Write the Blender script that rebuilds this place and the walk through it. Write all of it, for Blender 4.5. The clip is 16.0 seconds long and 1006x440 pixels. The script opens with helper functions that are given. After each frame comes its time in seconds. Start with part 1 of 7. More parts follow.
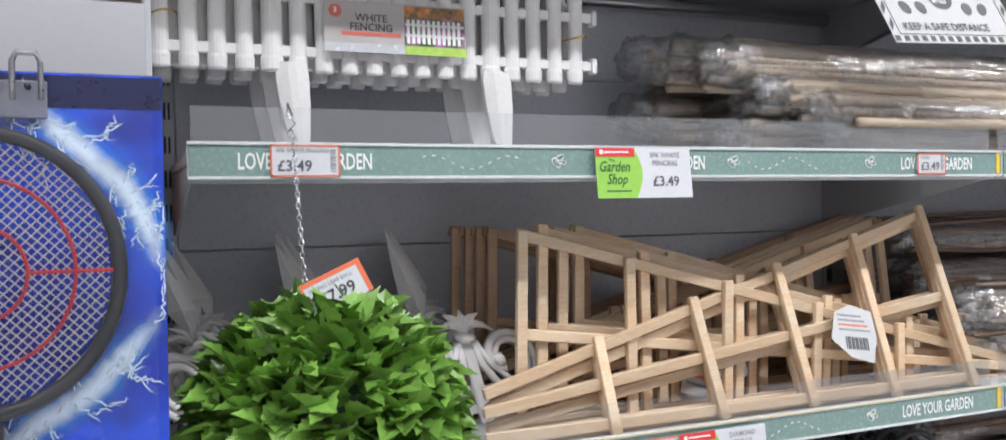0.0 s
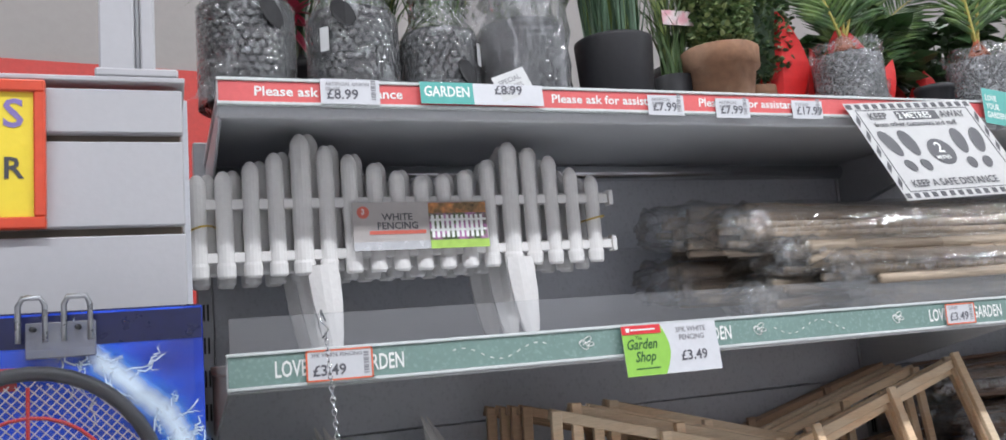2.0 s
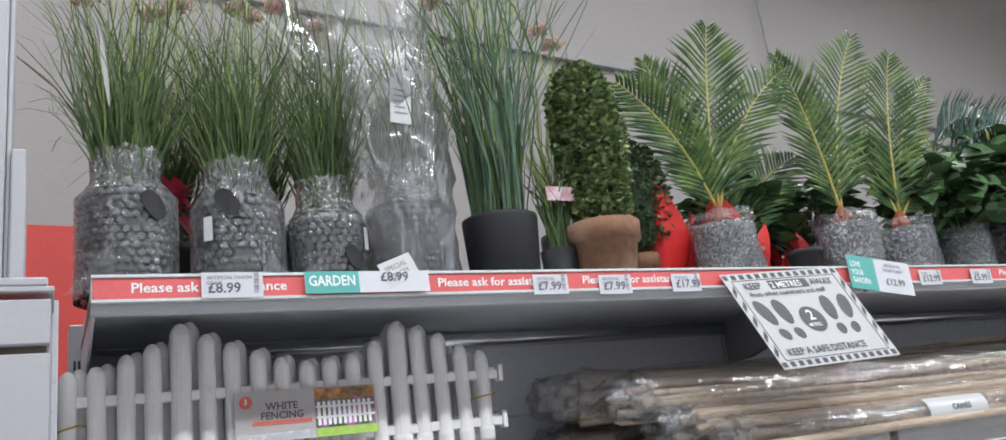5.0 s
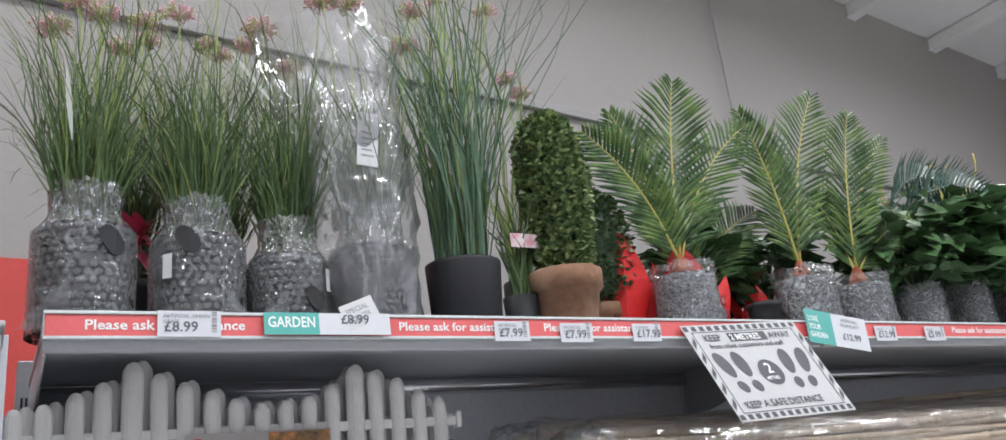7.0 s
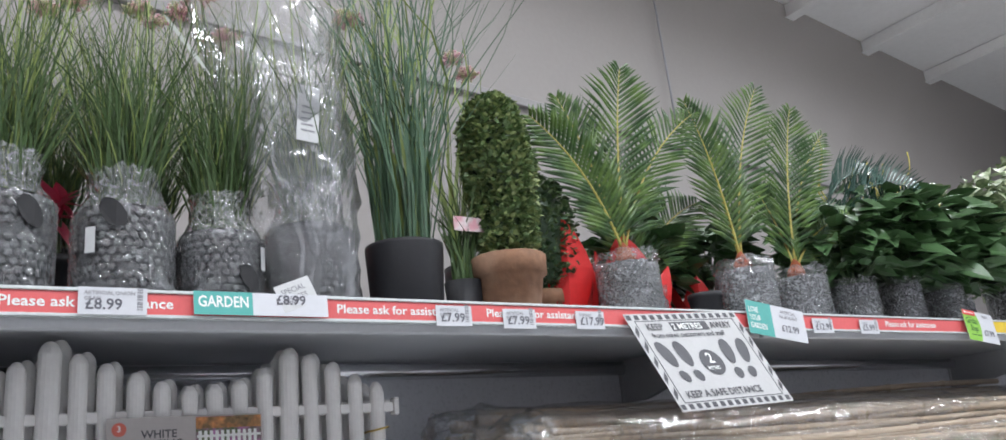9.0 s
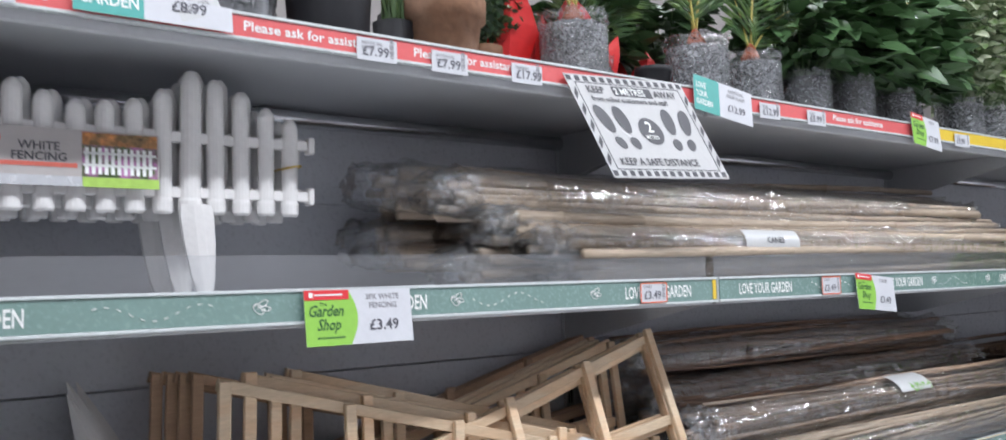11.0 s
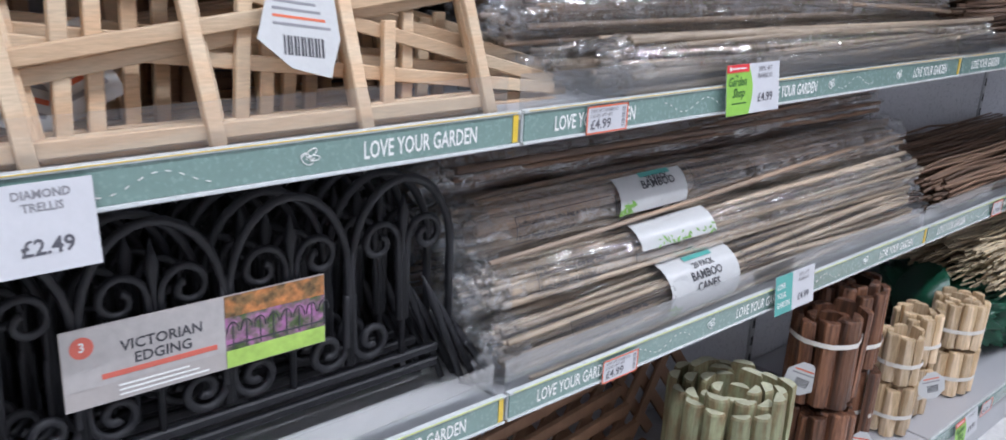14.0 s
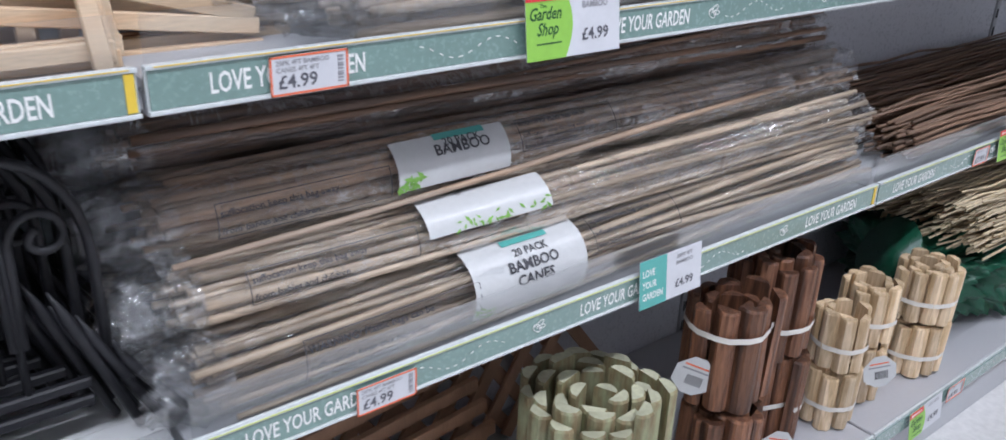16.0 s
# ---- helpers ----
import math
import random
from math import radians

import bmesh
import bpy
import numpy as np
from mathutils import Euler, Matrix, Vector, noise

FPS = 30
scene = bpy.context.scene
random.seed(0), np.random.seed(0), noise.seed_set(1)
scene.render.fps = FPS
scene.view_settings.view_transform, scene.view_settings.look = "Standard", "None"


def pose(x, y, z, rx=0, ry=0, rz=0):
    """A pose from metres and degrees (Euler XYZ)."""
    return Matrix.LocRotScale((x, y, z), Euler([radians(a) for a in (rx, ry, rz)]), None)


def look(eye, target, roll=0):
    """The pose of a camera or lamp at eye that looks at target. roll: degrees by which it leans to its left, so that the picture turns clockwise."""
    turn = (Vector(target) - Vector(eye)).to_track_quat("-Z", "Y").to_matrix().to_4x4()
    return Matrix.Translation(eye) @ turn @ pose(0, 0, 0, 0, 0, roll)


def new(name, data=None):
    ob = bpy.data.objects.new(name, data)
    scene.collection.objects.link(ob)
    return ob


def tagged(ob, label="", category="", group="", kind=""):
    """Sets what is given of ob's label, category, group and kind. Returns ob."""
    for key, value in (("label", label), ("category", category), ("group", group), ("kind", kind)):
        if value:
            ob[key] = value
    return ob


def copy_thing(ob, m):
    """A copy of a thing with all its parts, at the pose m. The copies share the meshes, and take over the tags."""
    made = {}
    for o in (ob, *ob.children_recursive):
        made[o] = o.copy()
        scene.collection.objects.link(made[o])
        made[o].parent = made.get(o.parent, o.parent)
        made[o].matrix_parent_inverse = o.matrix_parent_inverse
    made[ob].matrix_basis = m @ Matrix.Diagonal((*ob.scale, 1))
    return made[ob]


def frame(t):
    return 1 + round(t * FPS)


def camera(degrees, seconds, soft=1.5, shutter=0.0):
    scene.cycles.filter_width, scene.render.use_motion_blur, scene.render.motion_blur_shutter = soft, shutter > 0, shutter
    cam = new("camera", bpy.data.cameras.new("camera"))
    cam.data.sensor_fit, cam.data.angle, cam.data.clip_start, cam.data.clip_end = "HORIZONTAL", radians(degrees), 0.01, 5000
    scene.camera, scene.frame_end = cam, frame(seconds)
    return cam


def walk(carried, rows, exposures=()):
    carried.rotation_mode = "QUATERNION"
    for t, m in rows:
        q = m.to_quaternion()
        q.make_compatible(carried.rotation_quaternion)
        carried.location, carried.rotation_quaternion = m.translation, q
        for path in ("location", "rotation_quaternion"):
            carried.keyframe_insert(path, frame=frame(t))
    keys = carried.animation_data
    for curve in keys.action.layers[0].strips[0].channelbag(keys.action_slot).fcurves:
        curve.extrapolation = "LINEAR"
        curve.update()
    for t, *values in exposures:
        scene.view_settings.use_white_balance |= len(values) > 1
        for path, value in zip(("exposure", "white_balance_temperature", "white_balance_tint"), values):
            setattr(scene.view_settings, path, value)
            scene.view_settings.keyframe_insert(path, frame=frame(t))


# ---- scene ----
cam = camera(58.9, 16.0, shutter=0.3)
PATH = [
    (0, (-0.059, -1.021, 1.321), (0.721, 0.82, 1.281), -0.9),
    (0.5, (-0.063, -1.031, 1.338), (0.705, 0.814, 1.414), -1.8),
    (1, (-0.062, -1.046, 1.35), (0.662, 0.811, 1.517), -2.6),
    (1.5, (-0.059, -1.055, 1.363), (0.661, 0.796, 1.6), -4.2),
    (2, (-0.061, -1.058, 1.378), (0.656, 0.788, 1.655), -4.6),
    (2.5, (-0.06, -1.07, 1.395), (0.657, 0.769, 1.721), -5.0),
    (3, (-0.061, -1.078, 1.411), (0.704, 0.73, 1.791), -4.8),
    (3.5, (-0.056, -1.085, 1.422), (0.751, 0.693, 1.856), -5.6),
    (4, (-0.046, -1.094, 1.438), (0.8, 0.66, 1.895), -6.6),
    (4.5, (-0.039, -1.098, 1.448), (0.843, 0.629, 1.94), -6.5),
    (5, (-0.04, -1.098, 1.452), (0.868, 0.606, 1.977), -7.0),
    (7.5, (-0.041, -1.105, 1.453), (0.937, 0.526, 2.074), -6.0),
    (8, (-0.023, -1.134, 1.455), (0.933, 0.505, 2.088), -5.4),
    (8.2, (-0.034, -1.111, 1.456), (0.966, 0.504, 2.081), -6.1),
    (10.3, (-0.01, -1.04, 1.424), (1.127, 0.563, 1.793), -3.7),
    (10.5, (0.002, -1.03, 1.414), (1.14, 0.585, 1.725), -3.1),
    (11, (0.052, -0.99, 1.387), (1.259, 0.598, 1.536), -1.8),
    (11.5, (0.103, -0.934, 1.364), (1.357, 0.623, 1.421), -0.4),
    (12, (0.163, -0.872, 1.322), (1.447, 0.65, 1.137), -0.7),
    (12.5, (0.215, -0.846, 1.291), (1.504, 0.66, 1.025), 0.7),
    (13, (0.348, -0.806, 1.249), (1.646, 0.657, 0.833), 1.9),
    (13.5, (0.445, -0.787, 1.223), (1.67, 0.701, 0.689), 2.0),
    (14, (0.539, -0.756, 1.206), (1.828, 0.646, 0.598), 2.8),
    (14.5, (0.627, -0.71, 1.203), (1.928, 0.662, 0.548), 2.5),
    (15, (0.742, -0.701, 1.201), (2.045, 0.658, 0.525), 2.0),
    (15.5, (0.904, -0.733, 1.197), (2.138, 0.664, 0.47), 1.4),
    (16, (1.034, -0.733, 1.197), (2.199, 0.68, 0.392), 2.2),
]
walk(cam, [(t, look(eye, target, roll)) for t, eye, target, roll in PATH],
     exposures=[(0, 0.18, 6600, 11), (0.5, 0.06, 6600, 11), (1.5, 0.08, 6500, 11), (3.5, -0.01, 6500, 10), (8, 0.0, 6500, 10), (10.5, 0.06, 6300, 11), (12, 0.06, 6450, 13), (13, 0.05, 6450, 14), (14, 0.02, 6150, 14), (14.5, -0.04, 6150, 14), (15, 0.06, 6150, 14), (16, -0.02, 6100, 14)])

# ---- light and exposure ----
world = bpy.data.worlds.new("shop_world")
scene.world = world
world.use_nodes = True
world.node_tree.nodes["Background"].inputs[0].default_value = (0.8, 0.88, 1.0, 1)
world.node_tree.nodes["Background"].inputs[1].default_value = 0.06
LAMP_WATTS = 222.0
LAMP_ROWS = (-1.65,)


def row_lamp(y, z, watts):
    data = bpy.data.lights.new("lamp_row", "AREA")
    data.shape, data.size, data.size_y = "RECTANGLE", 9.0, 0.12
    data.energy, data.color = watts, (0.9, 0.94, 1.0)
    ob = new("lamp_row", data)
    ob.matrix_world = pose(2.0, y, z)
    return ob


for lamp_y in LAMP_ROWS:
    row_lamp(lamp_y, 3.72, LAMP_WATTS)
# added rear row, kept out of view, to brighten the back wall
row_lamp(0.75, 3.95, LAMP_WATTS * 0.32)

# ---- materials ----
R = random.Random(7)


def mat(name, col, rough=0.5, metal=0.0, var=0.12, scale=6.0, fine=90.0, bump=0.05, rand=0.0, coat=0.0, stretch=(1, 1, 1), trans=0.0, sub=None):
    m = bpy.data.materials.new(name)
    m.use_nodes = True
    nt = m.node_tree
    N, L = nt.nodes, nt.links
    b = N["Principled BSDF"]
    tc = N.new("ShaderNodeTexCoord")
    mp = N.new("ShaderNodeMapping")
    mp.inputs["Scale"].default_value = stretch
    L.new(tc.outputs["Object"], mp.inputs["Vector"])
    n1 = N.new("ShaderNodeTexNoise")
    n1.inputs["Scale"].default_value, n1.inputs["Detail"].default_value = scale, 4
    n2 = N.new("ShaderNodeTexNoise")
    n2.inputs["Scale"].default_value, n2.inputs["Detail"].default_value = fine, 3
    L.new(mp.outputs[0], n1.inputs["Vector"])
    L.new(mp.outputs[0], n2.inputs["Vector"])
    add = N.new("ShaderNodeMath")
    add.operation = "ADD"
    L.new(n1.outputs[0], add.inputs[0])
    L.new(n2.outputs[0], add.inputs[1])
    mr = N.new("ShaderNodeMapRange")
    mr.inputs["From Min"].default_value, mr.inputs["From Max"].default_value = 0.6, 1.4
    mr.inputs["To Min"].default_value, mr.inputs["To Max"].default_value = 1 - var, 1 + var
    L.new(add.outputs[0], mr.inputs["Value"])
    last = mr.outputs[0]
    if rand:
        oi = N.new("ShaderNodeObjectInfo")
        r2 = N.new("ShaderNodeMapRange")
        r2.inputs["To Min"].default_value, r2.inputs["To Max"].default_value = 1 - rand, 1 + rand
        L.new(oi.outputs["Random"], r2.inputs["Value"])
        mu = N.new("ShaderNodeMath")
        mu.operation = "MULTIPLY"
        L.new(last, mu.inputs[0])
        L.new(r2.outputs[0], mu.inputs[1])
        last = mu.outputs[0]
    if sub:
        rmix = N.new("ShaderNodeMix")
        rmix.data_type = "RGBA"
        rmix.inputs[6].default_value, rmix.inputs[7].default_value = (*col, 1), (*sub, 1)
        mr3 = N.new("ShaderNodeMapRange")
        mr3.inputs["From Min"].default_value, mr3.inputs["From Max"].default_value = 0.42, 0.6
        L.new(n1.outputs[0], mr3.inputs["Value"])
        L.new(mr3.outputs[0], rmix.inputs[0])
        src = rmix.outputs[2]
    else:
        rgb = N.new("ShaderNodeRGB")
        rgb.outputs[0].default_value = (*col, 1)
        src = rgb.outputs[0]
    hsv = N.new("ShaderNodeHueSaturation")
    L.new(src, hsv.inputs["Color"])
    L.new(last, hsv.inputs["Value"])
    L.new(hsv.outputs[0], b.inputs["Base Color"])
    mr2 = N.new("ShaderNodeMapRange")
    mr2.inputs["To Min"].default_value, mr2.inputs["To Max"].default_value = max(0.02, rough - 0.12), min(1, rough + 0.12)
    L.new(n2.outputs[0], mr2.inputs["Value"])
    L.new(mr2.outputs[0], b.inputs["Roughness"])
    b.inputs["Metallic"].default_value = metal
    b.inputs["Coat Weight"].default_value = coat
    b.inputs["Coat Roughness"].default_value = 0.12
    if trans:
        b.inputs["Subsurface Weight"].default_value = trans
        b.inputs["Subsurface Radius"].default_value = (0.01, 0.01, 0.006)
    if bump:
        bp = N.new("ShaderNodeBump")
        bp.inputs["Strength"].default_value, bp.inputs["Distance"].default_value = bump, 0.01
        L.new(n2.outputs[0], bp.inputs["Height"])
        L.new(bp.outputs[0], b.inputs["Normal"])
    return m


def film(name, haze=0.1, gloss=0.22, rough=0.1, scale=30.0, bump=0.6, tint=(0.98, 0.985, 0.99), stretch=(1, 1, 1), fres=0.35, crease_glint=0.0):
    """Clear plastic: mostly seen through, with a little milky haze and sharp wrinkled gloss. Pale lines paint glints
    along its folds.
    """
    m = bpy.data.materials.new(name)
    m.use_nodes = True
    nt = m.node_tree
    N, L = nt.nodes, nt.links
    N.remove(N["Principled BSDF"])
    out = N["Material Output"]
    tr = N.new("ShaderNodeBsdfTransparent")
    tr.inputs[0].default_value = (*tint, 1)
    df = N.new("ShaderNodeBsdfDiffuse")
    df.inputs[0].default_value = (0.85, 0.87, 0.9, 1)
    gl = N.new("ShaderNodeBsdfGlossy")
    gl.inputs["Roughness"].default_value = rough
    tc = N.new("ShaderNodeTexCoord")
    mp = N.new("ShaderNodeMapping")
    mp.inputs["Scale"].default_value = stretch
    n1 = N.new("ShaderNodeTexNoise")
    n1.inputs["Scale"].default_value, n1.inputs["Detail"].default_value = scale, 3
    n1.inputs["Distortion"].default_value = 1.2
    bp = N.new("ShaderNodeBump")
    bp.inputs["Strength"].default_value, bp.inputs["Distance"].default_value = bump, 0.02
    fr = N.new("ShaderNodeFresnel")
    fr.inputs[0].default_value = 1.45
    ad = N.new("ShaderNodeMath")
    ad.operation = "MULTIPLY_ADD"
    ad.inputs[1].default_value, ad.inputs[2].default_value = fres, gloss * 0.25
    m1, m2 = N.new("ShaderNodeMixShader"), N.new("ShaderNodeMixShader")
    m1.inputs[0].default_value = haze
    # thin pale lines in the haze stand in for glints on folds
    if crease_glint:
        dv = N.new("ShaderNodeMath")
        dv.operation, dv.inputs[1].default_value = "SUBTRACT", 0.5
        ab = N.new("ShaderNodeMath")
        ab.operation = "ABSOLUTE"
        rg = N.new("ShaderNodeMapRange")
        rg.inputs["From Min"].default_value, rg.inputs["From Max"].default_value = 0.0, 0.035
        rg.inputs["To Min"].default_value, rg.inputs["To Max"].default_value = haze + crease_glint, haze
        L.new(n1.outputs[0], dv.inputs[0])
        L.new(dv.outputs[0], ab.inputs[0])
        L.new(ab.outputs[0], rg.inputs["Value"])
        L.new(rg.outputs[0], m1.inputs[0])
    L.new(tc.outputs["Object"], mp.inputs[0])
    L.new(mp.outputs[0], n1.inputs["Vector"])
    L.new(n1.outputs[0], bp.inputs["Height"])
    for s in (gl, df, fr):
        L.new(bp.outputs[0], s.inputs["Normal"])
    L.new(fr.outputs[0], ad.inputs[0])
    L.new(ad.outputs[0], m2.inputs[0])
    L.new(tr.outputs[0], m1.inputs[1])
    L.new(df.outputs[0], m1.inputs[2])
    L.new(m1.outputs[0], m2.inputs[1])
    L.new(gl.outputs[0], m2.inputs[2])
    L.new(m2.outputs[0], out.inputs[0])
    return m


M_SHELF = mat("shelf_enamel", (0.48, 0.49, 0.51), 0.42, 0.0, 0.06, 3, 180, 0.03)
M_BACK = mat("panel_enamel", (0.6, 0.61, 0.65), 0.3, 0.0, 0.06, 2.5, 160, 0.03)
M_UPRIGHT = mat("upright_steel", (0.42, 0.43, 0.45), 0.35, 0.3, 0.08, 5, 120, 0.04)
M_CHROME = mat("bright_steel", (0.72, 0.73, 0.75), 0.22, 0.9, 0.06, 9, 150, 0.02)
M_PALE_RAIL = mat("pale_rail", (0.9, 0.91, 0.93), 0.16, 0.85, 0.04, 9, 150, 0.02, coat=0.9)
M_SLOT = mat("dark_slot", (0.02, 0.02, 0.022), 0.7)
M_GREEN = mat("strip_green", (0.19, 0.3, 0.27), 0.25, 0, 0.1, 12, 200, 0.02, coat=1.0)
M_RED = mat("strip_red", (0.72, 0.13, 0.13), 0.35, 0, 0.08, 10, 150, 0.02, coat=0.5)
M_YELLOW = mat("strip_yellow", (0.78, 0.55, 0.05), 0.35, 0, 0.08, 10, 150, 0.02, coat=0.4)
M_RAIL = mat("ticket_rail", (0.62, 0.66, 0.66), 0.25, 0, 0.05, 10, 150, 0.01, coat=0.5)
M_LIME = mat("lime_edge", (0.62, 0.72, 0.1), 0.4, 0, 0.08)
M_INK_W = mat("white_ink", (0.82, 0.84, 0.82), 0.5, 0, 0.04, bump=0)
M_INK_K = mat("dark_ink", (0.06, 0.06, 0.07), 0.5, 0, 0.04, bump=0)
M_INK_M = mat("slate_ink", (0.11, 0.11, 0.13), 0.5, 0, 0.06, bump=0)
M_INK_G = mat("grey_ink", (0.28, 0.28, 0.3), 0.5, 0, 0.1, bump=0)
M_CARD = mat("ticket_card", (0.62, 0.63, 0.66), 0.4, 0, 0.04, 14, 120, 0.03, coat=0.3)
M_ORANGE = mat("ticket_orange", (0.75, 0.17, 0.08), 0.45, 0, 0.06, bump=0.02)
M_LGREEN = mat("ticket_leaf_green", (0.28, 0.56, 0.08), 0.4, 0, 0.08, bump=0.02, coat=0.3)
M_DGREEN = mat("script_green", (0.03, 0.11, 0.03), 0.5, 0, 0.05, bump=0)
M_TEAL = mat("ticket_teal", (0.09, 0.4, 0.36), 0.4, 0, 0.08, bump=0.02, coat=0.3)
M_BRAND = mat("ticket_red", (0.7, 0.04, 0.05), 0.4, 0, 0.05, bump=0.02)
M_WALL = mat("painted_wall", (0.345, 0.325, 0.312), 0.75, 0, 0.05, 0.8, 40, 0.06)
M_CEIL = mat("ceiling_sheet", (0.86, 0.86, 0.86), 0.6, 0, 0.05, 1, 30, 0.04)
M_FLOOR = mat("floor_vinyl", (0.62, 0.61, 0.6), 0.4, 0, 0.15, 3, 60, 0.05)
M_WHITE = mat("white_laminate", (0.43, 0.43, 0.45), 0.35, 0, 0.03, 3, 120, 0.02)
M_GROOVE = mat("groove_brown", (0.17, 0.14, 0.11), 0.7, 0, 0.15)
# one acrylic in two hazes: the milky haze paints glare on the risers
M_ACRYL = film("glare_acrylic", 0.042, 0.3, 0.08, 6, 0.06)
M_CLEAR = film("low_glare_acrylic", 0.012, 0.2, 0.06, 6, 0.05)
M_PLASTIC_W = mat("white_plastic", (0.74, 0.725, 0.71), 0.38, 0, 0.05, 9, 140, 0.06)
M_CANE = mat("bamboo_cane", (0.47, 0.38, 0.285), 0.42, 0, 0.35, 9, 45, 0.1, rand=0.3, stretch=(0.6, 6, 6), sub=(0.36, 0.28, 0.205))
# canes behind the front bundles: part of the shelf's shade put into the colour
M_CANE_DIM = mat("bamboo_half_shade", (0.35, 0.24, 0.165), 0.5, 0, 0.35, 9, 45, 0.1, rand=0.45, stretch=(0.6, 6, 6), sub=(0.25, 0.19, 0.145))
M_FILM = film("bundle_film", 0.014, 0.09, 0.06, 24, 0.8, stretch=(1.0, 1.0, 1.0), fres=0.36, crease_glint=0.07)
M_FILM_END = film("gathered_film", 0.035, 0.2, 0.08, 14, 0.7, fres=0.5, crease_glint=0.16)
# darkest canes, coloured for the deep shade at the back of the stacks
M_CANE_SHADE = mat("bamboo_shade", (0.25, 0.145, 0.09), 0.5, 0, 0.3, 9, 45, 0.1, rand=0.35, stretch=(0.6, 6, 6), sub=(0.13, 0.085, 0.062))
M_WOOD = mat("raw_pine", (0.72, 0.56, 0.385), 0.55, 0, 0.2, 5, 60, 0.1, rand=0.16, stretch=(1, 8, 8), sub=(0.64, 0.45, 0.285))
# same pine as raw_pine, darkened to paint the shade deep in the shelf
M_WOOD_SHADE = mat("shaded_pine", (0.5, 0.33, 0.21), 0.6, 0, 0.2, 5, 60, 0.08, rand=0.15, stretch=(1, 8, 8))
M_WOOD_D = mat("brown_pine", (0.3, 0.17, 0.1), 0.6, 0, 0.2, 5, 60, 0.08, rand=0.15, stretch=(8, 8, 1))
M_PAPER = mat("label_paper", (0.58, 0.59, 0.59), 0.4, 0, 0.04, 20, 120, 0.05, coat=0.25)

# ---- mesh helpers ----


class Geo:
    """Gathers vertices and faces for one mesh."""

    def __init__(self):
        self.v, self.f = [], []

    def add(self, verts, faces, m=None):
        n = len(self.v)
        self.v += [tuple(m @ Vector(p)) for p in verts] if m else [tuple(p) for p in verts]
        self.f += [tuple(i + n for i in q) for q in faces]
        return self

    def box(self, x0, x1, y0, y1, z0, z1, b=0.0, m=None):
        c = ((x0 + x1) / 2, (y0 + y1) / 2, (z0 + z1) / 2)
        h = (abs(x1 - x0) / 2, abs(y1 - y0) / 2, abs(z1 - z0) / 2)
        b = min(b, 0.45 * min(h))
        signs = [(sx, sy, sz) for sx in (-1, 1) for sy in (-1, 1) for sz in (-1, 1)]
        if b <= 0:
            vs = [(c[0] + s[0] * h[0], c[1] + s[1] * h[1], c[2] + s[2] * h[2]) for s in signs]
            fs = [(0, 1, 3, 2), (4, 6, 7, 5), (0, 4, 5, 1), (2, 3, 7, 6), (0, 2, 6, 4), (1, 5, 7, 3)]
            return self.add(vs, fs, m)
        vs, ix = [], {}
        for s in signs:
            for a in range(3):
                ix[s, a] = len(vs)
                vs.append(tuple(c[k] + s[k] * (h[k] - (0 if k == a else b)) for k in range(3)))
        fs = []
        for a in range(3):
            o1, o2 = (a + 1) % 3, (a + 2) % 3
            for sg in (-1, 1):
                ring = []
                for s1, s2 in ((-1, -1), (1, -1), (1, 1), (-1, 1)):
                    s = [0, 0, 0]
                    s[a], s[o1], s[o2] = sg, s1, s2
                    ring.append(ix[tuple(s), a])
                fs.append(tuple(ring))
            for s1 in (-1, 1):
                for s2 in (-1, 1):
                    p, q = [0, 0, 0], [0, 0, 0]
                    p[a], p[o1], p[o2] = -1, s1, s2
                    q[a], q[o1], q[o2] = 1, s1, s2
                    fs.append((ix[tuple(p), o1], ix[tuple(q), o1], ix[tuple(q), o2], ix[tuple(p), o2]))
        fs += [(ix[s, 0], ix[s, 1], ix[s, 2]) for s in signs]
        return self.add(vs, fs, m)

    def bar(self, p, q, w, d, b=0.001):
        """A straight slat from p to q in an upright plane, w wide in the plane and d deep."""
        p, q = Vector(p), Vector(q)
        x = (q - p).normalized()
        y = Vector((0, 1, 0))
        y = (y - x * y.dot(x)).normalized()
        z = x.cross(y)
        m = Matrix.Translation(p) @ Matrix((x, y, z)).transposed().to_4x4()
        return self.box(0, (q - p).length, -d / 2, d / 2, -w / 2, w / 2, b, m)

    def tube(self, pts, r, n=6, closed=False, caps=True):
        pts = [Vector(p) for p in pts]
        rs = r if isinstance(r, (list, tuple)) else [r] * len(pts)
        vs, k = [], len(pts)
        up = Vector((0.13, 0.31, 0.94))
        for i, p in enumerate(pts):
            a = pts[(i - 1) % k] if (i or closed) else p
            c = pts[(i + 1) % k] if (i < k - 1 or closed) else p
            t = (c - a).normalized()
            s = t.cross(up)
            if s.length < 0.05:
                s = t.cross(Vector((1, 0, 0)))
            s.normalize()
            u = s.cross(t)
            for j in range(n):
                an = 2 * math.pi * j / n
                vs.append(p + (s * math.cos(an) + u * math.sin(an)) * rs[i])
        fs = []
        for i in range(k if closed else k - 1):
            for j in range(n):
                a, b2 = i * n, ((i + 1) % k) * n
                fs.append((a + j, a + (j + 1) % n, b2 + (j + 1) % n, b2 + j))
        if caps and not closed:
            fs += [tuple(range(n)), tuple(range((k - 1) * n, k * n))]
        return self.add(vs, fs)

    def lathe(self, prof, n=20, at=(0, 0, 0), m=None, wob=0.0, seed=0):
        """A turned shape from (radius, height) pairs."""
        rr = random.Random(seed)
        vs, k = [], len(prof)
        for r, z in prof:
            for j in range(n):
                an = 2 * math.pi * j / n
                q = r * (1 + rr.uniform(-wob, wob))
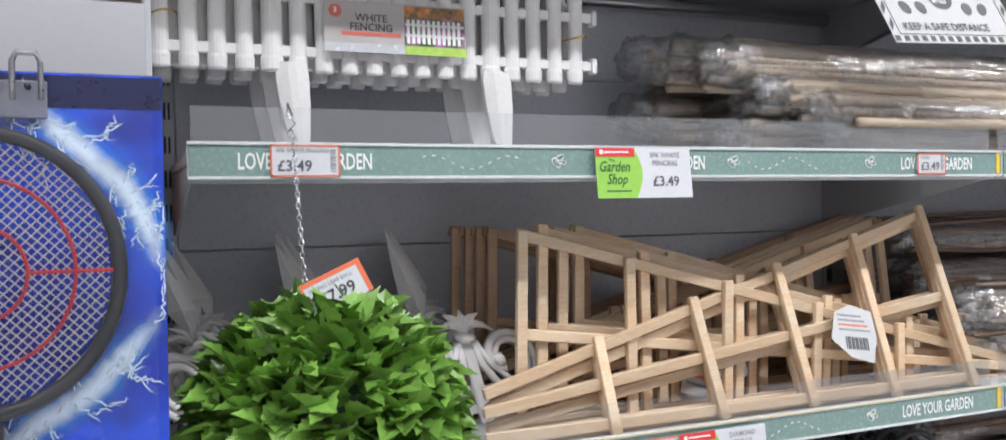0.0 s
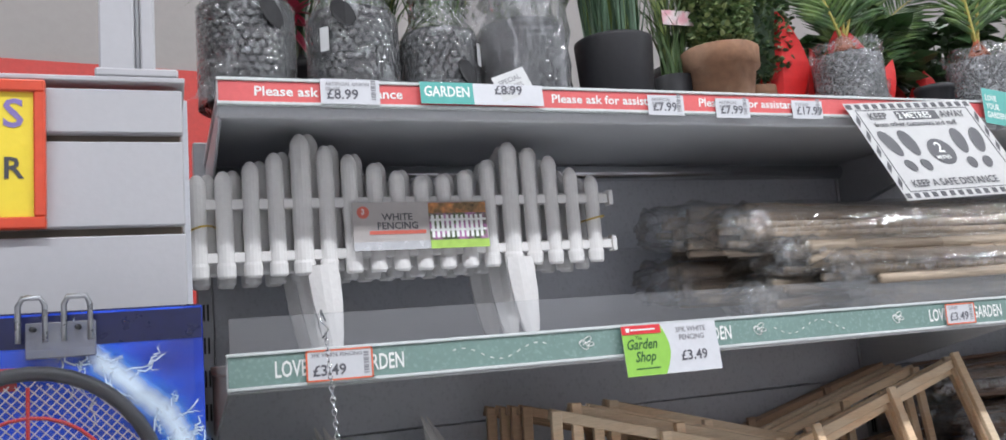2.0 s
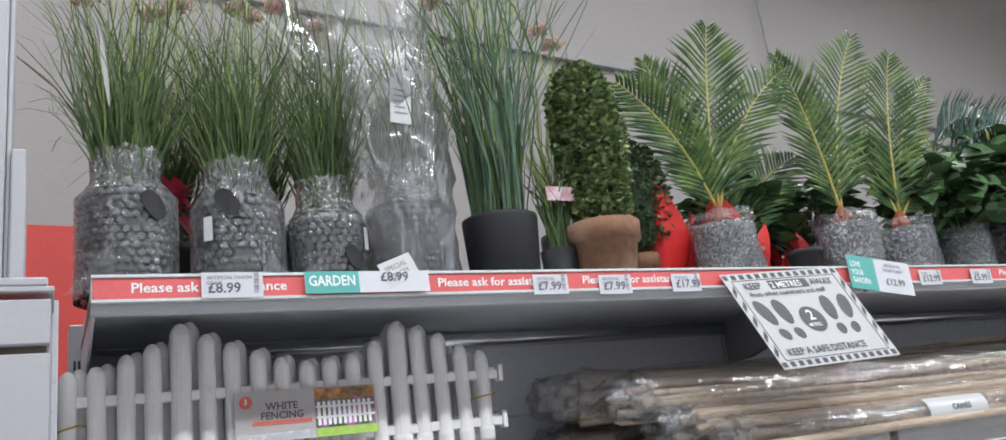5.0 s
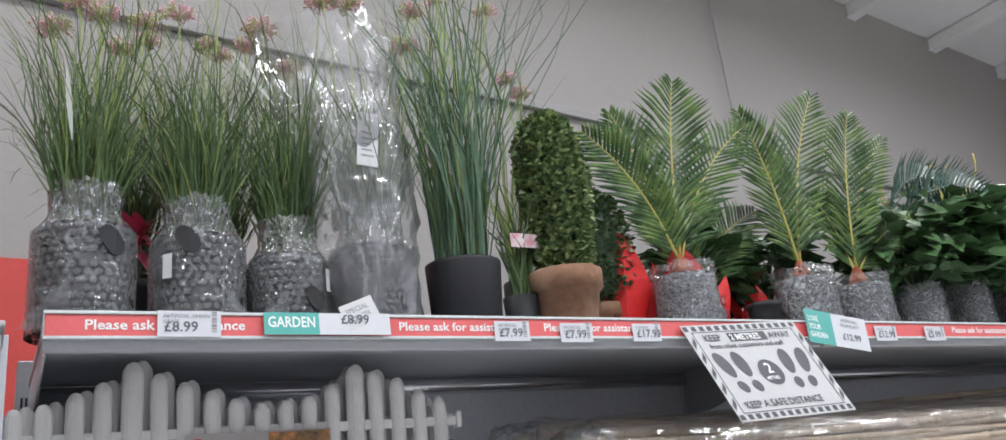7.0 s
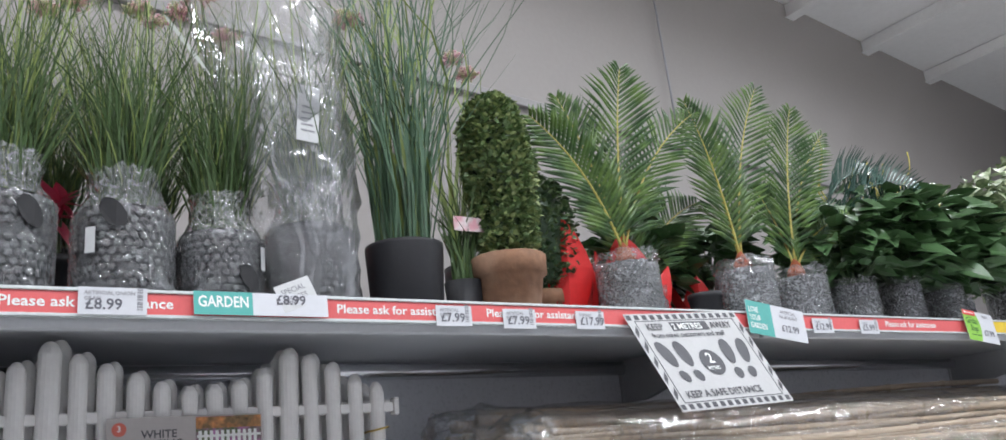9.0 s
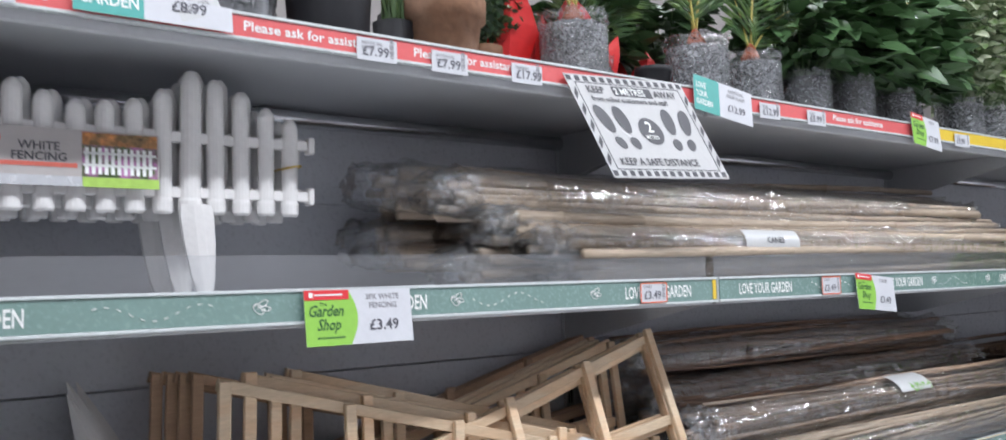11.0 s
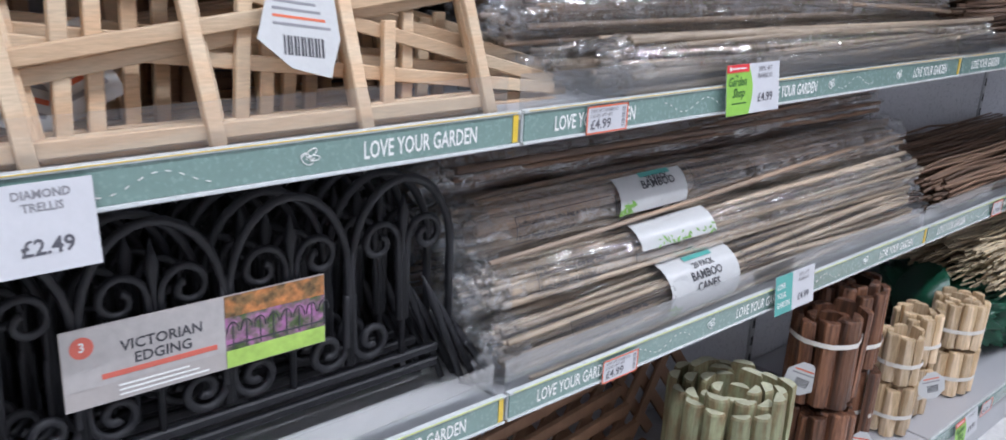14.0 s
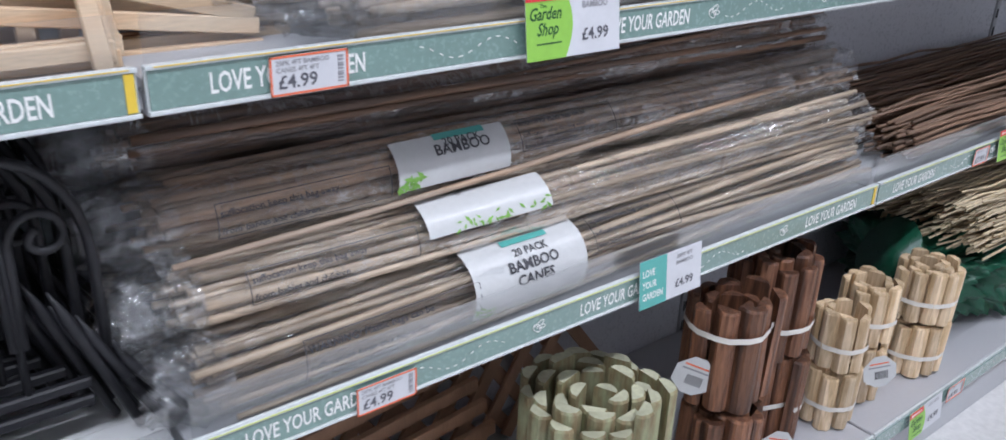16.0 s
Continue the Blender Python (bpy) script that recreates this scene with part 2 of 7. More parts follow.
                vs.append((at[0] + q * math.cos(an), at[1] + q * math.sin(an), at[2] + z + rr.uniform(-wob, wob) * 0.02))
        fs = [(i * n + j, i * n + (j + 1) % n, (i + 1) * n + (j + 1) % n, (i + 1) * n + j) for i in range(k - 1) for j in range(n)]
        return self.add(vs, fs, m)

    def mesh(self, name, material, smooth=False):
        me = bpy.data.meshes.new(name)
        me.from_pydata(self.v, [], self.f)
        if len(self.f) < 30000:
            bm = bmesh.new()
            bm.from_mesh(me)
            bmesh.ops.recalc_face_normals(bm, faces=bm.faces)
            bm.to_mesh(me)
            bm.free()
        if smooth:
            me.polygons.foreach_set("use_smooth", [True] * len(me.polygons))
        me.materials.append(material)
        return me


def part(name, geo, material, parent=None, label="", smooth=False):
    data = geo.mesh(name, material, smooth) if isinstance(geo, Geo) else geo
    ob = new(name, data)
    ob.parent = parent
    if label:
        ob["label"] = label
    return ob


def thing(name, label, category, at=(0, 0, 0), group="", kind="", m=None):
    ob = new(name)
    ob.empty_display_size = 0.05
    ob.matrix_basis = m if m else Matrix.Translation(at)
    return tagged(ob, label, category, group, kind)


TEXTS = {}


def text_mesh(body, size, material, align="LEFT", squeeze=1.0, slant=0.0):
    """Flat lettering in the XY plane, built from the built-in font."""
    key = (body, round(size, 5), material.name, align, squeeze, slant)
    if key not in TEXTS:
        cu = bpy.data.curves.new("lettering", "FONT")
        cu.body, cu.size, cu.align_x, cu.resolution_u = body, size, align, 2
        cu.offset, cu.shear = size * 0.018, slant
        ob = bpy.data.objects.new("lettering", cu)
        scene.collection.objects.link(ob)
        dg = bpy.context.evaluated_depsgraph_get()
        me = bpy.data.meshes.new_from_object(ob.evaluated_get(dg))
        bpy.data.objects.remove(ob)
        bpy.data.curves.remove(cu)
        for v in me.vertices:
            v.co.x *= squeeze
        me.materials.clear()
        me.materials.append(material)
        TEXTS[key] = me
    return TEXTS[key]


UPRIGHT_TURN = pose(0, 0, 0, 90, 0, 0)


def words(body, size, material, parent, x, y, z, align="LEFT", squeeze=1.0, flat=False, slant=0.0):
    ob = new("lettering", text_mesh(body, size, material, align, squeeze, slant))
    ob.parent = parent
    ob.matrix_basis = Matrix.Translation((x, y, z)) @ (Matrix.Identity(4) if flat else UPRIGHT_TURN)
    return ob


def plain_rect(x0, x1, z0, z1, y=0.0, d=0.0006):
    return Geo().box(x0, x1, y - d, y, z0, z1)


# ---- setting ----
def slab(name, label, material, x0, x1, y0, y1, z0, z1, m=None):
    return tagged(part(name, Geo().box(x0, x1, y0, y1, z0, z1, 0, m), material, None), label, name.split("_")[0], kind="structure")


floor = slab("floor", "grey vinyl shop floor with fine joints", M_FLOOR, -7, 14, -9, 7, -0.1, 0)
ceiling = slab("ceiling", "white sheet ceiling high above the shelves", M_CEIL, -7, 14, -9, 7, 4.35, 4.45)
WALL_TURN = pose(0, 1.6, 0, 0, 0, 6.8)
wall_back = slab("wall_back", "plain greige painted wall behind the shelving", M_WALL, -8, 14.2, 0, 0.2, 0, 4.349, WALL_TURN)
slab("wall_left", "plain painted wall", M_WALL, -7.2, -7.001, -3.1, 2, 0, 4.349)
slab("wall_right", "plain painted wall", M_WALL, 14.001, 14.2, -3.1, 3.2, 0, 4.349)
# invented wall out of view that throws light back on to the shelves
slab("wall_front", "unseen white wall added across the aisle to bounce light", mat("bounce_white", (0.46, 0.46, 0.48), 0.7, 0, 0.04, 1, 40, 0.05), -7, 14, -3.3, -3.101, 0, 4.349)

for i in range(6):
    bx = 1.7 + 1.0 * i
    g = Geo().box(bx - 0.03, bx + 0.03, -3.0, 1.75 + 0.12 * bx, 4.26, 4.346, 0.004)
    g.box(bx - 0.048, bx + 0.048, -3.0, 1.75 + 0.12 * bx, 4.248, 4.258, 0.002)
    tagged(part("ceiling_beam", g, M_CEIL), "white painted steel ceiling beam", "beam", "ceiling beams", "structure")

conduit = Geo().box(-3, 9, -0.03, -0.004, 3.06, 3.1, 0.003, WALL_TURN)
tagged(part("wall_trunking", conduit, mat("trunking_grey", (0.3, 0.29, 0.29), 0.5)), "grey cable trunking along the wall", "trunking", kind="structure")
cable_geo = Geo().tube([(3.2, 1.93, 4.35), (3.21, 1.94, 3.9), (3.225, 1.945, 3.5), (3.23, 1.945, 3.09)], 0.006, 6)
tagged(part("ceiling_cable", cable_geo, M_INK_G, smooth=True), "thin dark cable dropping from the ceiling", "cable")
slab("wall_red_band", "red painted band low on the wall", mat("red_paint", (0.55, 0.05, 0.04), 0.5), -6, 0.1, -0.012, -0.003, 0, 2.24, WALL_TURN)

M_TUBE = bpy.data.materials.new("lamp_diffuser")
M_TUBE.use_nodes = True
M_TUBE.node_tree.nodes["Principled BSDF"].inputs["Emission Color"].default_value = (1, 0.97, 0.93, 1)
M_TUBE.node_tree.nodes["Principled BSDF"].inputs["Emission Strength"].default_value = 6.0
lamp = None
# battens at 0.75 belong to the added rear row; none is known there
for lamp_y in (*LAMP_ROWS, 0.75):
    top = 3.72 if lamp_y < 0 else 3.95
    for i in range(6):
        lx = -2.4 + 1.52 * i
        if lamp is None:
            lamp = thing("ceiling_light", "unseen white batten ceiling light with a long diffuser", "lamp", (lx, lamp_y, top), "ceiling lights")
            part("housing", Geo().box(0, 1.5, -0.05, 0.05, 0.05, 0.1, 0.006), M_WHITE, lamp)
            part("diffuser", Geo().box(0.01, 1.49, -0.045, 0.045, 0.012, 0.05, 0.008), M_TUBE, lamp, "glowing white diffuser")
            part("suspension_wire", Geo().tube([(0.2, 0, 0.1), (0.2, 0, 4.35 - top)], 0.003, 5), M_CHROME, lamp)
            part("suspension_wire", Geo().tube([(1.3, 0, 0.1), (1.3, 0, 4.35 - top)], 0.003, 5), M_CHROME, lamp)
        else:
            copy_thing(lamp, Matrix.Translation((lx, lamp_y, top)))

# ---- shelving ----
BAY = 1.25
DEPTH = 0.385
Z_BASE, Z_LOW, Z_MID, Z_UP, Z_TOP = 0.15, 0.628, 1.0, 1.38, 1.702
LEVELS = (Z_LOW, Z_MID, Z_UP, Z_TOP)
STRIP_TEXTS = (0.055, 0.52, 1.03)


def bee(parent, x, z, s=0.011):
    g = Geo()
    for k in range(3):
        g.tube([(x - s * 0.5 + s * 0.4 * k, -0.0078, z + s * (0.25 - 0.25 * k)), (x - s * 0.15 + s * 0.45 * k, -0.0078, z + s * (0.65 - 0.3 * k))], 0.0006, 4)
    for cx, cz, rx, rz, tilt in ((0, 0, 0.7, 0.42, -0.7), (0.45, 0.55, 0.6, 0.28, 0.5), (0.75, 0.05, 0.55, 0.24, -0.1)):
        ring = []
        for j in range(12):
            an = 2 * math.pi * j / 12
            px, pz = rx * math.cos(an), rz * math.sin(an)
            ring.append((x + s * (cx + px * math.cos(tilt) - pz * math.sin(tilt)), -0.0078, z + s * (cz + px * math.sin(tilt) + pz * math.cos(tilt))))
        g.tube(ring, 0.0006, 4, closed=True)
    part("bee_drawing", g, M_INK_W, parent)


def dashes(parent, x, z, w, seed):
    rr = random.Random(seed)
    g = Geo()
    n = 11
    for k in range(n):
        a = k / (n - 1)
        px, pz = x + w * a, z + 0.008 * math.sin(a * 7.5 + seed) + 0.002
        an = math.cos(a * 7.5 + seed) * 0.6
        m = pose(px, 0, pz, 0, -math.degrees(an), 0)
        g.box(-0.0024, 0.0024, -0.0078, -0.0072, -0.0005, 0.0005, 0, m)
    part("dashed_trail", g, M_INK_W, parent)


def strip(bay, x0, zt, h, material, label, y=0.0):
    """The price rail along a shelf's front: back plate, printed insert, top and bottom lips."""
    ob = part("ticket_strip", Geo().box(x0 + 0.003, x0 + BAY - 0.003, y - 0.004, y, zt - h, zt, 0.0008), M_RAIL, bay, label)
    part("insert", Geo().box(x0 + 0.005, x0 + BAY - 0.005, y - 0.0065, y - 0.0045, zt - h + 0.004, zt - 0.004, 0.0004), material, ob)
    part("lip", Geo().box(x0 + 0.003, x0 + BAY - 0.003, y - 0.009, y - 0.0042, zt - 0.0038, zt, 0.0006), M_RAIL, ob)
    part("lip", Geo().box(x0 + 0.003, x0 + BAY - 0.003, y - 0.009, y - 0.0042, zt - h, zt - h + 0.0038, 0.0006), M_RAIL, ob)
    return ob


BAYS = []
for nb in range(4):
    x0 = nb * BAY
    bay = thing("shelving_bay", "grey metal shop shelving bay with printed price strips", "shelving", (0, 0, 0), "shelving bays")
    BAYS.append(bay)
    z = 0.1
    for zb in (0.535, 0.9, 1.255, 1.534, 1.72):
        part("back_panel", Geo().box(x0 + 0.012, x0 + BAY - 0.012, DEPTH, DEPTH + 0.012, z + 0.001, zb - 0.001, 0.0012), M_BACK, bay)
        z = zb
    up = part("upright", Geo().box(x0 - 0.0115, x0 + 0.0115, DEPTH - 0.004, DEPTH + 0.05, 0.0, 1.73, 0.002), M_UPRIGHT, bay)
    slots = Geo()
    for k in range(31):
        slots.box(x0 - 0.0045, x0 - 0.0015, DEPTH - 0.0052, DEPTH - 0.0042, 0.15 + 0.05 * k, 0.175 + 0.05 * k)
        slots.box(x0 + 0.0015, x0 + 0.0045, DEPTH - 0.0052, DEPTH - 0.0042, 0.15 + 0.05 * k, 0.175 + 0.05 * k)
    tagged(part("slot_strip", slots, M_SLOT, up), kind="stuff")
    for zt in LEVELS:
        front = 0.0
        g = Geo().box(x0 + 0.004, x0 + BAY - 0.004, front + 0.001, DEPTH - 0.004, zt - 0.012, zt, 0.0015)
        shelf = part("shelf", g, M_SHELF, bay)
        part("front_lip", Geo().box(x0 + 0.004, x0 + BAY - 0.004, front + 0.001, front + 0.014, zt - 0.034, zt - 0.0125, 0.002), M_SHELF, shelf)
        if zt < Z_TOP:
            part("stiffener", Geo().box(x0 + 0.02, x0 + BAY - 0.02, front + 0.16, front + 0.19, zt - 0.024, zt - 0.0125, 0.002), M_SHELF, shelf)
        for bx in (x0 + 0.006, x0 + BAY - 0.009):
            prof = [(0.02, -0.014), (DEPTH - 0.005, -0.014), (DEPTH - 0.005, -0.1), (DEPTH - 0.06, -0.1), (0.03, -0.034)]
            vs = [(bx + d, py, zt + pz) for d in (0, 0.003) for py, pz in prof]
            n = len(prof)
            fs = [tuple(range(n)), tuple(range(n, 2 * n))] + [(j, (j + 1) % n, n + (j + 1) % n, n + j) for j in range(n)]
            part("bracket", Geo().add(vs, fs), M_SHELF, shelf)
        if zt < Z_TOP:
            st = strip(bay, x0, zt + 0.012, 0.042, M_GREEN, "green printed price strip with white lettering")
            for k, tx in enumerate(STRIP_TEXTS):
                words("LOVE YOUR GARDEN", 0.026, M_INK_W, st, x0 + tx, -0.0072, zt - 0.0182, squeeze=0.6)
            bee(st, x0 + 0.445, zt - 0.01)
            bee(st, x0 + 0.715, zt - 0.01)
            bee(st, x0 + 0.965, zt - 0.01)
            dashes(st, x0 + 0.27, zt - 0.012, 0.12, nb + 1)
            dashes(st, x0 + 0.745, zt - 0.012, 0.12, nb + 3)
            if zt != Z_UP:
                part("edge_line", Geo().box(x0 + 0.01, x0 + BAY - 0.01, -0.0098, -0.0092, zt + 0.0104, zt + 0.0113), M_LIME if zt == Z_LOW else M_YELLOW, st)
            part("end_mark", Geo().box(x0 + BAY - 0.014, x0 + BAY - 0.006, -0.0078, -0.0068, zt - 0.025, zt + 0.0075), M_YELLOW, st)
            # the middle riser gets less painted glare
            part("riser", Geo().box(x0 + 0.008, x0 + BAY - 0.012, 0.006, 0.0085, zt + 0.002, zt + 0.052, 0.0006), M_CLEAR if zt == Z_MID else M_ACRYL, bay, "clear acrylic riser")
        else:
            st = strip(bay, x0, zt + 0.012, 0.033, M_RED if nb < 1 or nb == 1 else M_YELLOW, "printed price strip along the top shelf")
            for tx in ((0.045, 0.43, 0.66, 1.0) if nb == 0 else (0.37,) if nb == 1 else ()):
                words("Please ask for assistance", 0.0165, M_INK_W, st, x0 + tx, -0.0072, zt - 0.0095, squeeze=1.12)
            if nb == 1:
                part("insert", Geo().box(x0 + 0.74, x0 + BAY - 0.006, -0.0076, -0.0067, zt - 0.017, zt + 0.008), M_YELLOW, st, "yellow printed insert")
    part("stiffener_rail", Geo().tube([(x0 + 0.02, DEPTH - 0.02, Z_TOP - 0.03), (x0 + BAY - 0.02, DEPTH - 0.02, Z_TOP - 0.03)], 0.014, 16), M_PALE_RAIL, bay, "bright glossy rail under the top shelf", True)
    base = part("base_shelf", Geo().box(x0 + 0.003, x0 + BAY - 0.003, -0.1, DEPTH - 0.003, Z_BASE - 0.03, Z_BASE, 0.002), M_WHITE, bay, "white base shelf")
    part("kick_plate", Geo().box(x0 + 0.003, x0 + BAY - 0.003, -0.09, -0.08, 0.001, Z_BASE - 0.031, 0.001), M_SHELF, base)
    bs = part("base_strip", Geo().box(x0 + 0.003, x0 + BAY - 0.003, -0.106, -0.101, Z_BASE - 0.042, Z_BASE + 0.002, 0.0008), M_RAIL, bay, "grey price strip on the base shelf")
    part("insert", Geo().box(x0 + 0.005, x0 + BAY - 0.005, -0.1085, -0.1065, Z_BASE - 0.036, Z_BASE - 0.004, 0.0004), M_GREEN, bs)
end = thing("end_panel", "grey metal end panel of the shelving run", "panel", (0, 0, 0))
part("sheet", Geo().box(-0.0358, -0.0322, 0.02, DEPTH + 0.05, 0.0, 1.69, 0.0008), M_SHELF, end)
part("edge_trim", Geo().box(-0.0362, -0.029, 0.012, 0.0195, 0.0, 1.69, 0.0008), M_BACK, end)

# back side of the double-sided run
far = thing("gondola", "grey double-sided shelving facing the next aisle", "shelving", (0, 0, 0))
part("back_sheet", Geo().box(0, 5, DEPTH + 0.055, DEPTH + 0.07, 0, 1.7, 0.001), M_BACK, far)
part("top_shelf", Geo().box(0, 5, DEPTH + 0.075, 0.82, 1.67, 1.7, 0.002), M_SHELF, far)

# ---- price tickets ----
TICKET_Y = -0.0102


def ticket_small(x, z, price, name_lines, border=True, w=0.078, h=0.036, tilt=0.0, y=TICKET_Y):
    t = thing("price_ticket", "small white shelf price ticket with an orange border" if border else "small white shelf price ticket", "ticket", group="small price tickets", m=pose(x, y, z, 0, tilt, 0))
    part("card", Geo().box(0, w, -0.0008, 0, -h, 0, 0.0002), M_CARD, t)
    if border:
        g = Geo()
        for a in ((0, w, -0.002, 0), (0, w, -h, -h + 0.002), (0, 0.002, -h, 0), (w - 0.002, w, -h, 0)):
            g.box(a[0], a[1], -0.0014, -0.0009, a[2], a[3])
        part("border", g, M_ORANGE, t)
    for k, line in enumerate(name_lines):
        words(line, 0.0062, M_INK_G, t, 0.006, -0.0012, -0.0085 - 0.0065 * k)
    words(price, 0.0175, M_INK_M, t, 0.007, -0.0012, -h + 0.0065)
    g = Geo()
    for k in range(9):
        g.box(w - 0.011, w - 0.005, -0.0012, -0.0009, -h + 0.006 + 0.0028 * k, -h + 0.0072 + 0.0028 * k + 0.0006 * (k % 3))
    tagged(part("barcode", g, M_INK_G, t), kind="stuff")
    return t


def ticket_garden(x, z, price, lines, w=0.152, h=0.066, tilt=0.0, lean=-7.0, y=TICKET_Y - 0.002):
    t = thing("price_ticket", "white and leaf-green garden shop price ticket clipped to the strip", "ticket", group="garden shop tickets", m=pose(x, y, z, lean, tilt, 0))
    part("card", Geo().box(0, w, -0.0008, 0, -h, 0, 0.0002), M_CARD, t)
    n = 10
    top = [(0.0, -0.0)] + [(w * 0.40 + 0.011 * math.sin(math.pi * k / n), -h * k / n) for k in range(n + 1)] + [(0, -h)]
    vs = [(a, dy, b) for dy in (-0.0014, -0.0009) for a, b in top]
    k = len(top)
    part("green_field", Geo().add(vs, [tuple(range(k)), tuple(range(k, 2 * k))] + [(j, (j + 1) % k, k + (j + 1) % k, k + j) for j in range(k)]), M_LGREEN, t, "leaf-green printed field")
    rb = part("red_band", Geo().box(0, w * 0.40, -0.0022, -0.0015, -0.0115, 0), M_BRAND, t, "red band with a plain mark")
    part("mark", Geo().box(0.006, 0.011, -0.0027, -0.0023, -0.0085, -0.003), M_INK_W, rb)
    part("mark", Geo().box(0.013, w * 0.34, -0.0027, -0.0023, -0.0068, -0.0048), M_INK_W, rb)
    words("The", 0.006, M_DGREEN, t, 0.019, -0.0018, -0.0185)
    words("Garden", 0.019, M_DGREEN, t, 0.003, -0.0018, -0.031, squeeze=0.8, slant=0.35)
    words("Shop", 0.019, M_DGREEN, t, 0.014, -0.0018, -0.0475, squeeze=0.8, slant=0.35)
    part("small_print", Geo().box(0.014, 0.05, -0.0018, -0.0015, -0.0575, -0.0558), M_DGREEN, t)
    for q, line in enumerate(lines):
        words(line, 0.0098, M_INK_G, t, w * 0.72, -0.0014, -0.0125 - 0.0105 * q, "CENTER", squeeze=0.95)
    words(price, 0.0185, M_INK_M, t, w * 0.72, -0.0014, -h + 0.016, "CENTER")
    return t


def ticket_teal(x, z, price, lines, tilt=0.0, w=0.125, h=0.062, y=TICKET_Y - 0.002, words_on=("LOVE", "YOUR", "GARDEN")):
    t = thing("price_ticket", "white and teal garden price ticket clipped to the strip", "ticket", group="teal garden tickets", m=pose(x, y, z, -6, tilt, 0))
    part("card", Geo().box(0, w, -0.0008, 0, -h, 0, 0.0002), M_CARD, t)
    part("teal_field", Geo().box(0, w * 0.42, -0.0014, -0.0009, -h, 0), M_TEAL, t, "teal printed field")
    if len(words_on) == 1:
        words(words_on[0], 0.0195, M_INK_W, t, w * 0.21, -0.0018, -h * 0.66, "CENTER", squeeze=0.78)
    else:
        for q, line in enumerate(words_on):
            words(line, 0.0145, M_INK_W, t, 0.005, -0.0018, -h * (0.34 + 0.24 * q), squeeze=0.72)
    for q, line in enumerate(lines):
        words(line, 0.0085, M_INK_G, t, w * 0.71, -0.0014, -0.013 - 0.0095 * q, "CENTER")
    words(price, 0.0175, M_INK_M, t, w * 0.71, -0.0014, -h + 0.015, "CENTER")
    return t


ticket_small(0.09, 1.389, "£3.49", ("3PK WHITE FENCING",))
ticket_garden(0.497, 1.389, "£3.49", ("3PK WHITE", "FENCING"), w=0.145)
ticket_small(1.06, 1.386, "£3.49", ("CANES",), w=0.06, h=0.032)
ticket_small(1.545, 1.387, "£3.49", ("CANES",), w=0.062, h=0.034)
ticket_garden(1.655, 1.392, "£3.49", ("CANES",), w=0.138, h=0.07, tilt=5)
ticket_small(0.545, 1.003, "£2.49", ("DIAMOND TRELLIS",), w=0.083)
ticket_garden(0.621, 1.004, "£2.49", ("DIAMOND", "TRELLIS"), w=0.143, h=0.074)
ticket_small(1.358, 1.007, "£4.99", ("20PK 4FT BAMBOO", "CANES 4FT 4FT"))
ticket_garden(1.645, 1.042, "£4.99", ("20PK 4FT", "BAMBOO"), w=0.14, h=0.074)
ticket_small(1.432, 0.632, "£4.99", ("20PK 4FT BAMBOO", "CANES 4FT 4FT"))
ticket_teal(1.872, 0.662, "£4.99", ("20PK 4FT", "BAMBOO"), w=0.13, h=0.072)
ticket_small(2.86, 0.635, "£7.99", ("WILLOW",), w=0.062)
ticket_garden(2.95, 0.66, "£7.99", ("WILLOW",), w=0.12, h=0.066)
ticket_garden(2.62, 0.15, "£4.99", ("LOG ROLL",), w=0.13, h=0.064, y=-0.112, tilt=-3)
ticket_small(2.78, 0.15, "£4.99", ("LOG ROLL",), w=0.07, y=-0.112, border=True)
ticket_small(0.123, 1.7145, "£8.99", ("ARTIFICIAL ONION", "GRASS"), False, w=0.073, h=0.0315)
ticket_teal(0.247, 1.7135, "£8.99", ("Now",), w=0.168, h=0.029, words_on=("GARDEN",))
ticket_small(0.575, 1.706, "£7.99", ("ARTIFICIAL", "GRASS"), False, w=0.058, h=0.029)
ticket_small(0.686, 1.704, "£7.99", ("ARTIFICIAL", "PLANT"), False, w=0.058, h=0.029)
ticket_small(0.82, 1.704, "£17.99", ("TOPIARY",), False, w=0.056, h=0.028)
ticket_teal(1.205, 1.734, "£12.99", ("ARTIFICIAL", "PALM PLANT"), 7, w=0.155, h=0.062)
ticket_small(1.385, 1.704, "£12.99", ("PALM",), False, w=0.06, h=0.028)
ticket_small(1.53, 1.704, "£5.99", ("PLANT",), False, w=0.06, h=0.028)
ticket_garden(1.905, 1.735, "£7.99", ("FERN",), w=0.12, h=0.07, tilt=6)
ticket_small(2.1, 1.704, "£9.99", ("PLANT",), False, w=0.07, h=0.029)

# ---- folded special-price slip ----
slip = thing("paper_slip", "curled white special price slip standing behind the ticket", "paper slip", m=pose(0.356, -0.0148, 1.694, -8, -22, 3))
part("sheet", Geo().box(0, 0.05, -0.0004, 0, -0.006, 0.03), M_PAPER, slip)
words("SPECIAL", 0.0095, M_INK_G, slip, 0.006, -0.0007, 0.016)
words("PRICES", 0.0095, M_INK_G, slip, 0.01, -0.0007, 0.005)

# ---- distance sign ----
s_tl, s_bl, s_br = Vector((0.914, -0.012, 1.7)), Vector((0.952, -0.074, 1.538)), Vector((1.193, -0.088, 1.546))
sx = (s_br - s_bl).normalized()
sz = (s_tl - s_bl)
shear = sz.dot(sx)
sz = sz - sx * shear
SW, SH = (s_br - s_bl).length, sz.length
sz.normalize()
sy = sz.cross(sx)
